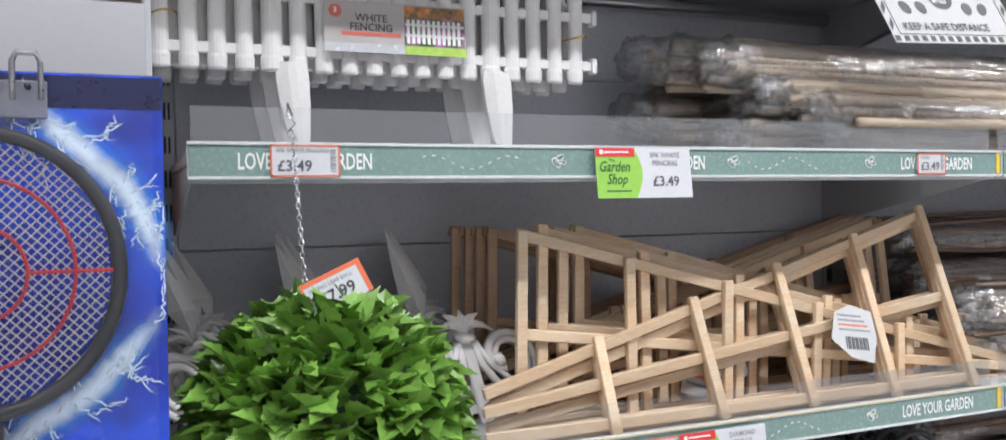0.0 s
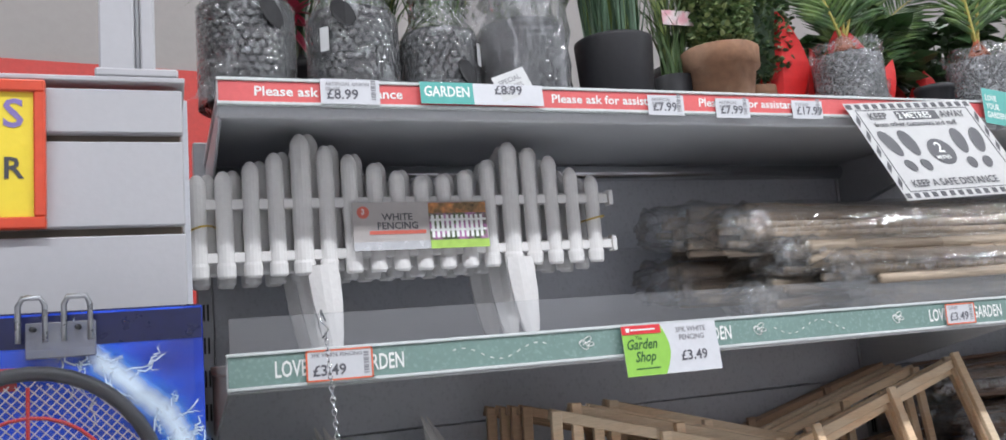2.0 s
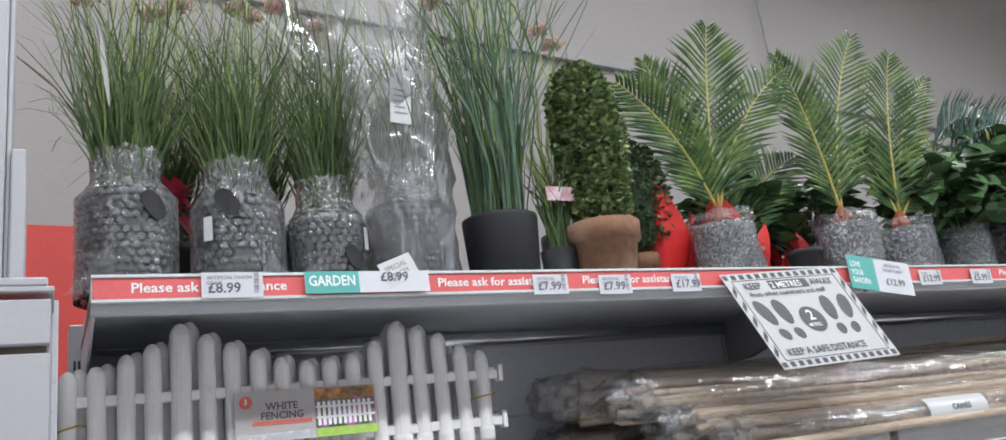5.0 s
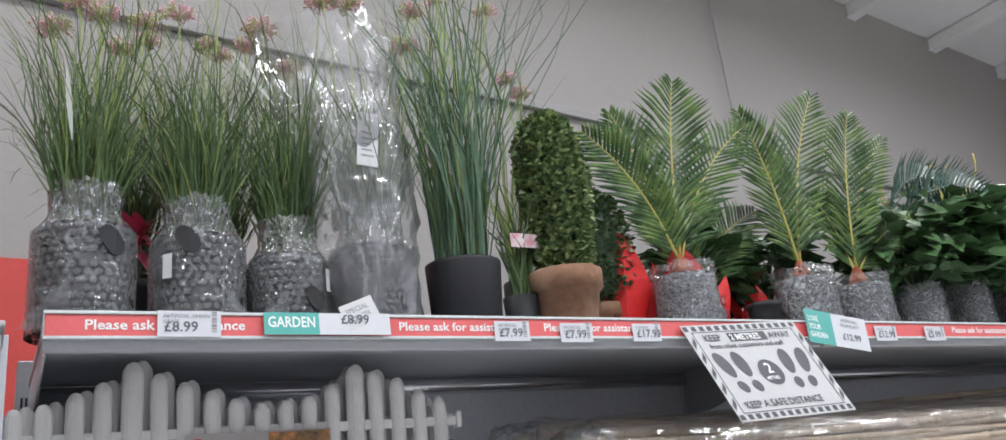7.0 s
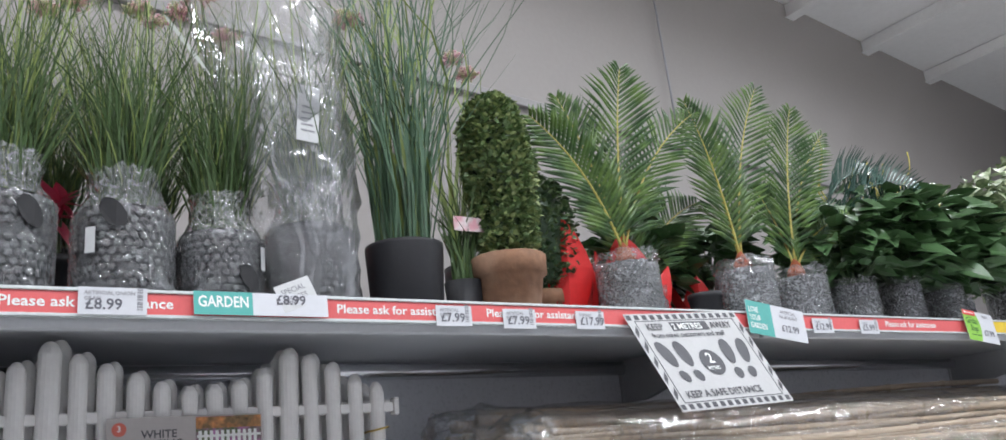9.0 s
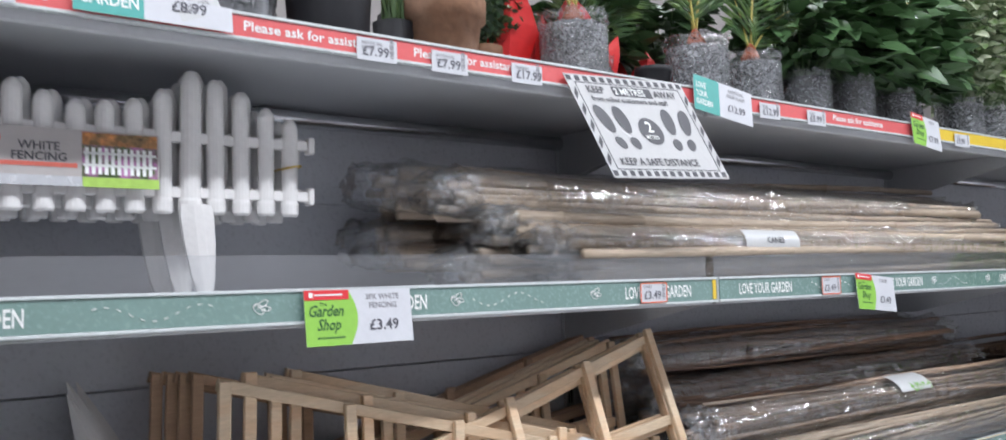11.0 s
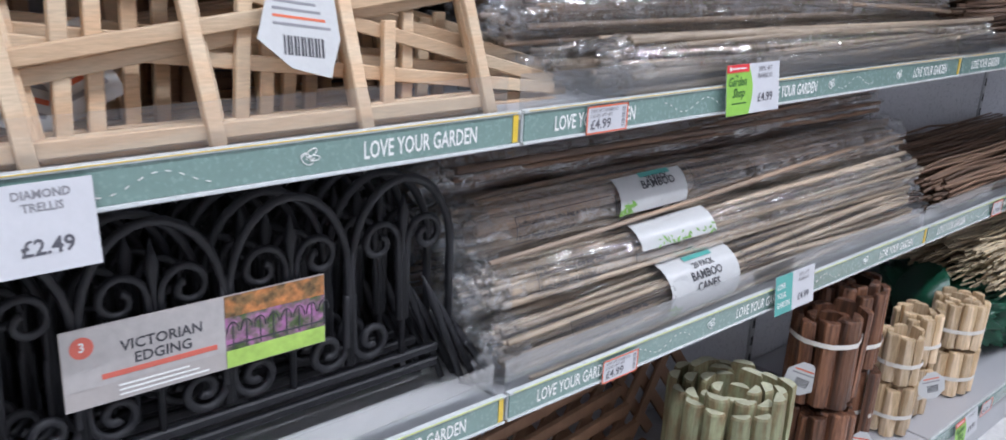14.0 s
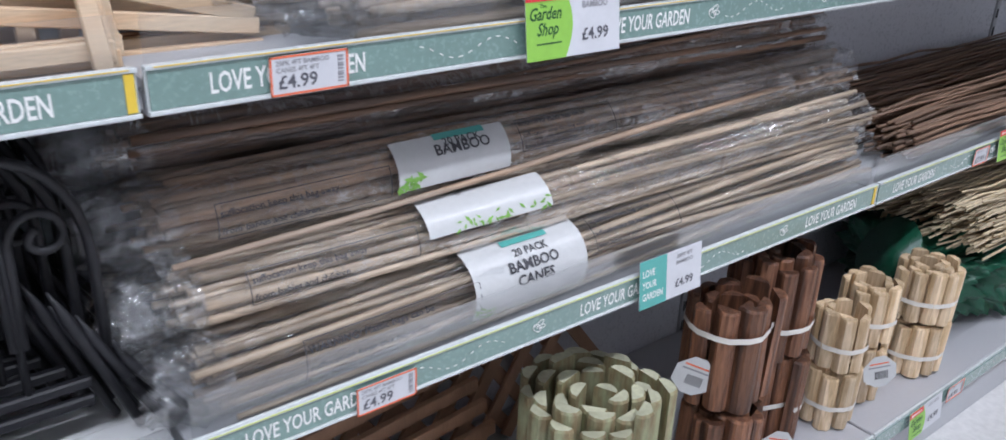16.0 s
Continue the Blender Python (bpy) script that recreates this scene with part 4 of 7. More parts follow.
# low level
for x, y, z, L, n, w, h, yaw, sd in (
    (1.285, 0.062, 0.672, 1.22, 20, 0.042, 0.04, 0.3, 21), (1.275, 0.095, 0.745, 1.22, 20, 0.042, 0.036, -0.2, 22), (1.28, 0.15, 0.68, 1.2, 16, 0.042, 0.042, 0, 23),
    (1.27, 0.13, 0.818, 1.22, 20, 0.043, 0.038, 0.2, 24), (1.29, 0.24, 0.69, 1.2, 16, 0.045, 0.05, 0, 25), (1.27, 0.19, 0.885, 1.2, 20, 0.044, 0.036, 0.3, 26),
    (1.27, 0.28, 0.86, 1.18, 18, 0.046, 0.045, -0.3, 27), (1.27, 0.27, 0.93, 1.16, 18, 0.046, 0.035, 0.2, 28)):
    w, h = w * 1.1, h * 1.1
    # low pile: the same stepped shade colours, front to back
    b = bundle(x, y, z, L, w, h, n, yaw, 0, M_CANE_SHADE if sd > 25 else M_CANE_DIM if sd > 22 else M_CANE, sd)
    if sd == 21:
        wrap_label(b, 0.325, w, h, 100, 228, 0.185)
        warning_print(b, 0.1, w, h, 150, 222, WARNING)
        warning_print(b, 0.53, w, h, 110, 165, WARNING, 0.009)
    elif sd == 22:
        wrap_label(b, 0.29, w, h, 105, 165, 0.19, False, False)
        warning_print(b, 0.07, w, h, 140, 185, WARNING[1:], 0.011)
    elif sd == 24:
        wrap_label(b, 0.275, w, h, 122, 192, 0.165, False)
        warning_print(b, 0.06, w, h, 150, 195, WARNING[1:], 0.011)
        warning_print(b, 0.46, w, h, 125, 175, WARNING, 0.009)

# ---- fan trellises ----


def fan(name_label, y0, lean, dx, wide_right=True, material=None, jig=0.0, seed=0, swing=0.0):
    """A fan trellis on its long side: three rails that spread and five cross slats. x runs from the narrow to the wide end."""
    rr = random.Random(seed)
    material = material or M_WOOD
    t = thing("fan_trellis", name_label, "trellis", group="fan trellises")

    def P(x, z, off=0.0):
        if not wide_right:
            x = 1.692 - x
        return (x + dx, y0 + lean * (z - 1.0) + swing * (x + dx - 0.46) + off, z)
    ext = 0.0 if wide_right else 0.092
    rails = ((0.372 - ext, 1.066 - 0.25 * ext, 1.235, 1.287), (0.368 - ext, 1.043 - 0.12 * ext, 1.228, 1.147), (0.365 - ext, 1.012, 1.25, 1.016))
    for a, za, b, zb in rails:
        part("rail", Geo().bar(P(a, za + jig), P(b, zb + jig * 0.5), 0.0158, 0.009, 0.0012), material, t)
    for xt, zt, xb in ((0.547, 1.128, 0.55), (0.718, 1.172, 0.73), (0.889, 1.215, 0.897), (1.063, 1.256, 1.064), (1.226, 1.3, 1.236)):
        q = rr.uniform(-0.004, 0.004)
        part("slat", Geo().bar(P(xt + q, zt + jig, -0.0094), P(xb + q, 1.003, -0.0094), 0.0158, 0.009, 0.0012), material, t)
    return t


for k in range(3):
    fan("pale pine fan trellis lying on its side on the shelf", 0.036 + 0.021 * k, 0.36, 0.009 * k - 0.004, True, None, 0.003 - 0.024 * k if k < 2 else -0.006, k)
for k in range(4):
    fan("pale pine fan trellis stacked behind another one", 0.095 + 0.019 * k, 0.03, 0.0375 * k - 0.022, False, None, (-0.018, -0.011, -0.02, -0.016)[k], 10 + k, -0.008)
# rear fans take the pine with shade put into its colour
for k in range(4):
    fan("pine fan trellis at the back of the stack", 0.238 + 0.018 * k, 0.03, -0.012 * (k + 1), False, M_WOOD_SHADE, -0.018, 20 + k)
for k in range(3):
    fan("pine fan trellis leaning at the very back", 0.312 + 0.018 * k, 0.06, 0.03 + 0.012 * k, True, M_WOOD_SHADE, -0.004, 30 + k)
for k in range(3):
    fan("pale pine fan trellis in the middle of the stack", 0.188 + 0.015 * k, 0.1, -0.03 - 0.013 * k, True, None, -0.02, 40 + k)

tagm = Matrix.Translation((1.0, 0.056, 1.105)) @ pose(0, 0, 0, -20, 8, 0) @ Matrix.Diagonal((1.3, 1.0, 1.1, 1))
hang = thing("hang_tag", "white printed cardboard tag with a barcode tied to the trellis", "tag", m=tagm)
ring = [(-0.04, -0.012), (-0.03, 0.028), (-0.004, 0.042), (0.03, 0.034), (0.033, -0.004), (0.022, -0.042), (-0.012, -0.036)]
vs = [(a, d, b) for d in (-0.0006, 0) for a, b in ring]
part("card", Geo().add(vs, [tuple(range(7)), tuple(range(7, 14))] + [(j, (j + 1) % 7, 7 + (j + 1) % 7, 7 + j) for j in range(7)]), M_PAPER, hang)
g = Geo()
for k in range(12):
    g.box(-0.018 + 0.003 * k, -0.0165 + 0.003 * k + 0.0006 * (k % 2), -0.0011, -0.0007, -0.024, -0.006)
tagged(part("barcode", g, M_INK_K, hang), kind="stuff")
for k in range(4):
    part("print_line", Geo().box(-0.026, 0.024 - 0.004 * k, -0.0011, -0.0007, 0.003 + 0.007 * k, 0.0055 + 0.007 * k), M_ORANGE if k == 1 else M_INK_G, hang)
for lx, ly, lz, rz in ((0.72, 0.13, 1.025, 20), (0.79, 0.12, 1.02, -25)):
    lab = thing("paper_label", "creased white printed trellis label", "label", m=pose(lx, ly, lz, -12, rz, 0))
    part("sheet", Geo().box(0, 0.06, -0.0005, 0, 0, 0.08), M_PAPER, lab)
    for k in range(4):
        part("print_line", Geo().box(0.008, 0.05, -0.001, -0.0006, 0.016 + 0.013 * k, 0.021 + 0.013 * k), (M_INK_G, M_ORANGE, M_INK_G, M_LEAFPRINT)[k], lab)

# ---- white ornamental edging ----


def spiral(cx, cz, r0, turns, a0, y, sgn=1, n=22, r1=0.25):
    pts = []
    for k in range(n):
        f = k / (n - 1)
        a = a0 + sgn * turns * 2 * math.pi * f
        r = r0 * (1 - (1 - r1) * f)
        pts.append((cx + r * math.cos(a), y, cz + r * math.sin(a)))
    return pts


def spear(parent, x, y, z0, z1, w, material):
    """A faceted lance head on a short neck."""
    g, n = Geo(), 4
    rows = ((z0, 0.22), (z0 + 0.3 * (z1 - z0), 1.0), (z0 + 0.55 * (z1 - z0), 0.72), (z1, 0.05))
    for z, s in rows:
        g.v += [(x + w * s, y, z), (x, y + w * s * 0.5, z), (x - w * s, y, z), (x, y - w * s * 0.5, z)]
    for i in range(3):
        g.f += [(i * 4 + j, i * 4 + (j + 1) % 4, i * 4 + 4 + (j + 1) % 4, i * 4 + 4 + j) for j in range(4)]
    g.f += [(0, 1, 2, 3), (12, 13, 14, 15)]
    part("finial", g, material, parent)


def petal(parent, p, ang, L, w):
    """A curved pointed leaf that springs from a post and bends outwards."""
    g = Geo()
    for k in range(6):
        f = k / 5
        q = ang * f
        c = Vector((p[0] + L * f * math.sin(q * 0.9), p[1] - 0.006 - 0.006 * f, p[2] + L * f * math.cos(q)))
        hw = w * math.sin(math.pi * (0.2 + 0.78 * f)) + 0.0004
        s = Vector((math.cos(q), 0, -math.sin(q)))
        g.v += [tuple(c - s * hw), tuple(c + Vector((0, -0.003, 0))), tuple(c + s * hw), tuple(c + Vector((0, 0.004, 0)))]
    for k in range(5):
        g.f += [(4 * k + j, 4 * k + (j + 1) % 4, 4 * k + 4 + (j + 1) % 4, 4 * k + 4 + j) for j in range(4)]
    g.f += [(0, 1, 2, 3), (20, 21, 22, 23)]
    part("leaf", g, M_PLASTIC_W, parent)


def ornate(y, x0, dz, n=3, lance=True):
    t = thing("ornamental_edging", "white plastic ornamental fence section with lance finials and scrolls", "edging", group="ornamental edging")
    for i in range(n):
        x = x0 + 0.163 * i
        part("post", Geo().box(x - 0.009, x + 0.009, y - 0.006, y + 0.006, 1.003, 1.148 + dz, 0.0025), M_PLASTIC_W, t)
        part("collar", Geo().lathe([(0.009, 0), (0.016, 0.003), (0.017, 0.008), (0.016, 0.013), (0.009, 0.016)], 12, (x, y, 1.128 + dz)), M_PLASTIC_W, t, smooth=True)
        for ang, ln in ((-1.5, 0.045), (-0.75, 0.042), (0, 0.036), (0.75, 0.042), (1.5, 0.045)):
            petal(t, (x, y, 1.14 + dz), ang, ln, 0.0075)
        if lance:
            spear(t, x, y, 1.155 + dz, 1.28 + dz, 0.0205, M_PLASTIC_W)
        for sg in (-1, 1):
            for band, rr0 in ((0.0, 0.0062), (0.0125, 0.0055)):
                rise = [(x + sg * (0.008 + band * 0.4), y - 0.003, 1.132 + dz - band * 0.3), (x + sg * (0.014 + band), y - 0.003, 1.098 + dz), (x + sg * (0.03 + band), y - 0.003, 1.068 + dz + band), (x + sg * 0.052, y - 0.003, 1.056 + dz + band)]
                cur = spiral(x + sg * 0.056, 1.105 + dz, 0.049 - band, 0.92 if band == 0 else 0.78, -math.pi / 2 + sg * 0.15, y - 0.003, sg, 22, 0.42)
                part("scroll", Geo().tube(rise + cur, rr0, 6), M_PLASTIC_W, t, smooth=True)
            tip = cur[-1]
            part("scroll_knob", Geo().lathe([(0.011 * math.cos(a), 0.011 * math.sin(a)) for a in np.linspace(-1.5, 1.5, 7)], 10, tip), M_PLASTIC_W, t, smooth=True)
    for rz in (1.022, 1.05):
        part("rail", Geo().box(x0 - 0.05, x0 + 0.163 * (n - 1) + 0.085, y + 0.0065, y + 0.015, rz + dz, rz + 0.013 + dz, 0.002), M_PLASTIC_W, t)
    for ob in t.children:
        for v in ob.data.vertices:
            v.co.x -= 0.28 * (v.co.z - 1.14) + max(0.0, 0.14 * (v.co.z - 1.165))
    return t


ornate(0.30, 0.035, 0.0)
ornate(0.335, 0.052, -0.004)
ornate(0.26, 0.022, -0.012)
ornate(0.16, 0.05, -0.005, 3, False)
ornate(0.195, 0.06, -0.012, 3, False)

# ---- hanging leaf balls ----


def leaf_mesh(L, w, fold=0.25, material=None, teeth=True):
    """A serrated leaf along +y with a raised fold and a drooping tip."""
    g, n = Geo(), 9 if teeth else 5
    for k in range(n + 1):
        a = k / n
        hw = w * math.sin(math.pi * min(1, 0.12 + 0.88 * a) ** 0.8) * (1 if a < 1 else 0) + 0.0004
        if teeth and k % 2:
            hw *= 1.32
        y, z = L * a, -0.18 * L * a * a
        g.v += [(-hw, y, z + hw * fold), (0, y, z), (hw, y, z + hw * fold)]
    for k in range(n):
        g.f += [(3 * k, 3 * k + 1, 3 * k + 4, 3 * k + 3), (3 * k + 1, 3 * k + 2, 3 * k + 5, 3 * k + 4)]
    return g


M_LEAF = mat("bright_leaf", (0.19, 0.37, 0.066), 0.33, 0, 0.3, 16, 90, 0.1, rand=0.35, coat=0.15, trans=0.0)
# dark green that paints the shade between and behind leaves
M_LEAF_SHADE = mat("shade_leaf", (0.035, 0.075, 0.03), 0.45, 0, 0.3, 14, 90, 0.1, rand=0.35)
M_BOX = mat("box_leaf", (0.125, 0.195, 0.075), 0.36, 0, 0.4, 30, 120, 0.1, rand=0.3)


def orient(p, d, roll, s=1.0):
    """A pose at p whose +y runs along d."""
    d = Vector(d).normalized()
    return Matrix.Translation(p) @ d.to_track_quat("Y", "Z").to_matrix().to_4x4() @ pose(0, 0, 0, 0, math.degrees(roll), 0) @ Matrix.Diagonal((s, s, s, 1))


def leaf_ball(cx, cy, cz, r, hook, seed, detail=True):
    rr = random.Random(seed)
    t = thing("leaf_ball", "hanging artificial topiary ball of bright green serrated leaves", "topiary ball", (cx, cy, cz), "leaf balls")
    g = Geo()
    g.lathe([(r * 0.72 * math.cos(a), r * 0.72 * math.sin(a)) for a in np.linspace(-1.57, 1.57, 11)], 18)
    # dark inner ball stands in for shade between the leaves
    part("core", g, M_LEAF_SHADE, t, smooth=True)
    variants = [leaf_mesh(0.039, 0.0125, f).mesh("leaf", M_LEAF, False) for f in (0.2, 0.45, 0.7)]
    rest = Geo()
    lm = leaf_mesh(0.039, 0.0125, 0.4)
    N, made = 1500, 0
    for k in range(N):
        zz = 1 - 2 * (k + 0.5) / N
        an = k * 2.39996 + rr.uniform(-0.12, 0.12)
        s = math.sqrt(1 - zz * zz)
        n = Vector((s * math.cos(an), s * math.sin(an), zz))
        tang = Vector((rr.uniform(-1, 1), rr.uniform(-1, 1), rr.uniform(-0.6, 1)))
        d = n * rr.uniform(0.6, 1.2) + (tang - n * tang.dot(n)).normalized() * rr.uniform(0.4, 0.85)
        m = orient(n * r * rr.uniform(0.72, 0.86), d, rr.uniform(-0.7, 0.7), rr.uniform(0.7, 1.1))
        if detail and n.y < -0.15 and n.z > -0.35 and made < 300:
            ob = part("leaf", variants[k % 3], None, t)
            ob.matrix_basis = m
            made += 1
        else:
            rest.add(lm.v, lm.f, m)
    tagged(part("foliage", rest, M_LEAF, t), kind="stuff")
    hx, hy, hz = (hook[0] - cx, hook[1] - cy, hook[2] - cz)
    a, b = Vector((hx, hy, hz)), Vector((-0.02, 0, r * 0.85))
    n = 30
    ch = Geo()
    for k in range(n):
        p, q = a.lerp(b, k / n), a.lerp(b, (k + 1.25) / n)
        d = (q - p).normalized()
        side = d.cross(Vector((0, 1, 0) if k % 2 else (1, 0, 0))).normalized()
        loop = [(p + q) / 2 + d * math.cos(u) * (q - p).length * 0.52 + side * math.sin(u) * 0.0026 for u in np.linspace(0, 6.283, 9)[:-1]]
        ch.tube(loop, 0.0007, 4, closed=True)
    part("chain", ch, M_CHROME, t, "thin steel hanging chain", True)
    part("hook", Geo().tube([a + Vector(o) for o in ((0.002, 0.01, 0.014), (-0.004, 0.002, 0.026), (-0.006, -0.004, 0.014), (0.003, -0.003, 0.004), (-0.004, 0, -0.006))], 0.0012, 5), M_CHROME, t, "bent wire hook", True)
    return t


leaf_ball(0.128, -0.115, 1.092, 0.145, (0.113, -0.02, 1.408), 3)
leaf_ball(2.58, -0.095, 1.36, 0.14, (2.58, -0.02, 1.69), 5, False)
bt = thing("price_ticket", "white price ticket with an orange border on the leaf ball", "ticket", m=pose(0.112, -0.135, 1.208, -14, -24, 0))
part("card", Geo().box(0, 0.066, -0.0008, 0, 0, 0.036, 0.0003), M_CARD, bt)
for a in ((0, 0.066, 0.031, 0.036), (0, 0.002, 0, 0.031), (0.061, 0.066, 0, 0.031)):
    part("border", Geo().box(a[0], a[1], -0.0014, -0.0009, a[2], a[3]), M_ORANGE, bt)
words("SPRING LEAF BALL", 0.0058, M_INK_G, bt, 0.006, -0.0013, 0.0235)
words("£7.99", 0.0175, M_INK_K, bt, 0.012, -0.0013, 0.007)

# ---- slatwall display at the end of the run ----
slat = thing("slatwall_panel", "white slatwall display panel with dark grooves", "slatwall")
zs = (1.672, 1.617, 1.521, 1.41, 1.3, 1.19, 1.08, 0.97, 0.86, 0.75, 0.6, 0.4, 0.2, 0.0)
part("backing", Geo().box(-1.3, -0.04, -0.085, -0.07, 0, 1.668, 0.001), M_GROOVE, slat, "brown groove backing")
for a, b in zip(zs, zs[1:]):
    part("slat", Geo().box(-1.3, -0.037, -0.1, -0.0855, b + 0.0045, a - 0.0045, 0.0015), M_WHITE, slat)
part("cap", Geo().box(-1.31, -0.034, -0.104, 0.06, 1.6745, 1.68, 0.001), M_WHITE, slat)
part("side", Geo().box(-0.0395, -0.0365, -0.069, 0.4, 0, 1.674, 0.001), M_WHITE, slat)
post = thing("white_post", "white painted steel post rising above the slatwall", "post")
part("flange", Geo().box(-0.116, -0.082, -0.098, -0.03, 1.681, 3.6, 0.002), M_WHITE, post)
part("channel", Geo().box(-0.0815, -0.077, -0.09, -0.03, 1.681, 3.6, 0.001), M_SHELF, post)
part("flange", Geo().box(-0.0765, -0.062, -0.098, -0.03, 1.681, 1.83, 0.002), M_WHITE, post)
part("foot", Geo().box(-0.12, -0.04, -0.1025, -0.02, 1.6805, 1.69, 0.002), M_WHITE, post)

frame_thing = thing("poster_frame", "red-framed yellow offer poster hanging on the slatwall", "poster", (-0.012, 0, 0))
part("poster", Geo().box(-0.5, -0.163, -0.107, -0.104, 1.536, 1.663, 0), mat("poster_yellow", (0.8, 0.62, 0.05), 0.4, 0, 0.04), frame_thing)
for a in ((-0.5, -0.152, 1.66, 1.672), (-0.5, -0.152, 1.524, 1.5355), (-0.1625, -0.152, 1.5356, 1.6599)):
    part("frame_bar", Geo().box(a[0], a[1], -0.112, -0.1005, a[2], a[3], 0.0015), mat("frame_red", (0.62, 0.07, 0.03), 0.35, coat=0.3), frame_thing)
words("S", 0.04, mat("poster_violet", (0.22, 0.17, 0.42), 0.5), frame_thing, -0.19, -0.1078, 1.625, squeeze=1.05)
words("LS", 0.04, mat("poster_violet", (0.22, 0.17, 0.42), 0.5), frame_thing, -0.255, -0.1078, 1.625, squeeze=0.9)
words("R", 0.03, M_INK_K, frame_thing, -0.19, -0.1078, 1.574)

M_NAVY = mat("card_navy", (0.006, 0.01, 0.06), 0.3, 0, 0.3, coat=0.5)
M_DARKP = mat("dark_plastic", (0.035, 0.036, 0.04), 0.35, 0, 0.1, 10, 150, 0.05)
M_REDP = mat("red_plastic", (0.55, 0.04, 0.04), 0.35, 0, 0.1)
M_WIRE = mat("mesh_wire", (0.72, 0.72, 0.75), 0.4, 0.4)


def glow_print(name, col, power):
    """Printing ink that fades out from the middle of a streak to its edges."""
    m = mat(name, col, 0.3, 0, 0.1, coat=0.4, bump=0)
    N, L = m.node_tree.nodes, m.node_tree.links
    at = N.new("ShaderNodeAttribute")
    at.attribute_name = "fade"
    pw = N.new("ShaderNodeMath")
    pw.operation, pw.inputs[1].default_value = "POWER", power
    L.new(at.outputs["Fac"], pw.inputs[0])
    tr, mx = N.new("ShaderNodeBsdfTransparent"), N.new("ShaderNodeMixShader")
    L.new(pw.outputs[0], mx.inputs[0])
    L.new(tr.outputs[0], mx.inputs[1])
    L.new(N["Principled BSDF"].outputs[0], mx.inputs[2])
    L.new(mx.outputs[0], N["Material Output"].inputs[0])
    return m


M_STORM = mat("storm_print", (0.006, 0.02, 0.3), 0.24, 0, 0.45, 7, 26, 0.01, coat=0.5, sub=(0.012, 0.075, 0.62))
M_HALO = glow_print("print_halo", (0.04, 0.32, 0.95), 1.6)
M_STREAK = glow_print("print_streak", (0.75, 0.88, 1.0), 1.1)


def streak(parent, name, pts, widths, y, material):
    """A flat printed ribbon along a line, with a fade value across it."""
    vs, fs, fade = [], [], []
    k = len(pts)
    for i, (px, pz) in enumerate(pts):
        a, b = pts[max(0, i - 1)], pts[min(k - 1, i + 1)]
        d = Vector((b[0] - a[0], 0, b[1] - a[1]))
        d = d.normalized() if d.length > 1e-9 else Vector((1, 0, 0))
        s = Vector((-d.z, 0, d.x)) * widths[i]
        c = Vector((px, y, pz))
        e = min(1.0, 4.0 * min(i, k - 1 - i) / k)
        for f, v in ((-1, 0), (-0.3, 0.85), (0, 1), (0.3, 0.85), (1, 0)):
            vs.append(c + s * f)
            fade.append(v * e)
    for i in range(k - 1):
        fs += [(5 * i + j, 5 * i + j + 1, 5 * i + 6 + j, 5 * i + 5 + j) for j in range(4)]
    me = bpy.data.meshes.new(name)
    me.from_pydata(vs, [], fs)
    at = me.attributes.new("fade", "FLOAT", "POINT")
    at.data.foreach_set("value", fade)
    me.materials.append(material)
    part(name, me, None, parent)


def jagged(a, b, n, amp, rr):
    out = []
    for i in range(n + 1):
        f = i / n
        e = amp * math.sin(math.pi * f) ** 0.5 if 0 < i < n else 0
        out.append((a[0] + (b[0] - a[0]) * f + rr.uniform(-e, e), a[1] + (b[1] - a[1]) * f + rr.uniform(-e, e)))
    return out


def lightning(t, y, route, seed, edge=-0.0275):
    """One printed bolt: soft halo, pale body and thin forks."""
    rr = random.Random(seed)
    line = []
    for a, b in zip(route, route[1:]):
        line += jagged(a, b, 6, 0.0022, rr)[:-1]
    line.append(route[-1])
    k = len(line)
    inside = [(min(px, edge), pz) for px, pz in line]
    streak(t, "bolt_halo", inside, [0.026 * (0.6 + 0.4 * math.sin(math.pi * i / k)) for i in range(k)], y - 0.0002, M_HALO)
    streak(t, "bolt", inside, [0.0115 * (0.5 + 0.7 * math.sin(math.pi * (i + 1) / (k + 1))) for i in range(k)], y - 0.0004, M_STREAK)
    for q in range(22):
        p = inside[rr.randrange(1, k - 1)]
        an = rr.uniform(-2.2, 1.0)
        ln = rr.uniform(0.02, 0.05)
        for fork in range(2):
            e = (min(edge, p[0] + ln * math.cos(an + 0.6 * fork)), p[1] + ln * math.sin(an + 0.6 * fork))
            br = jagged(p, e, 9, 0.0035, rr)
            br = [(min(edge, u), v) for u, v in br]
            streak(t, "bolt_fork", br, [0.0016 * (1 - 0.6 * i / 9) for i in range(10)], y - 0.0006 - 0.00001 * q, M_STREAK)
            p, ln = br[5], ln * 0.6


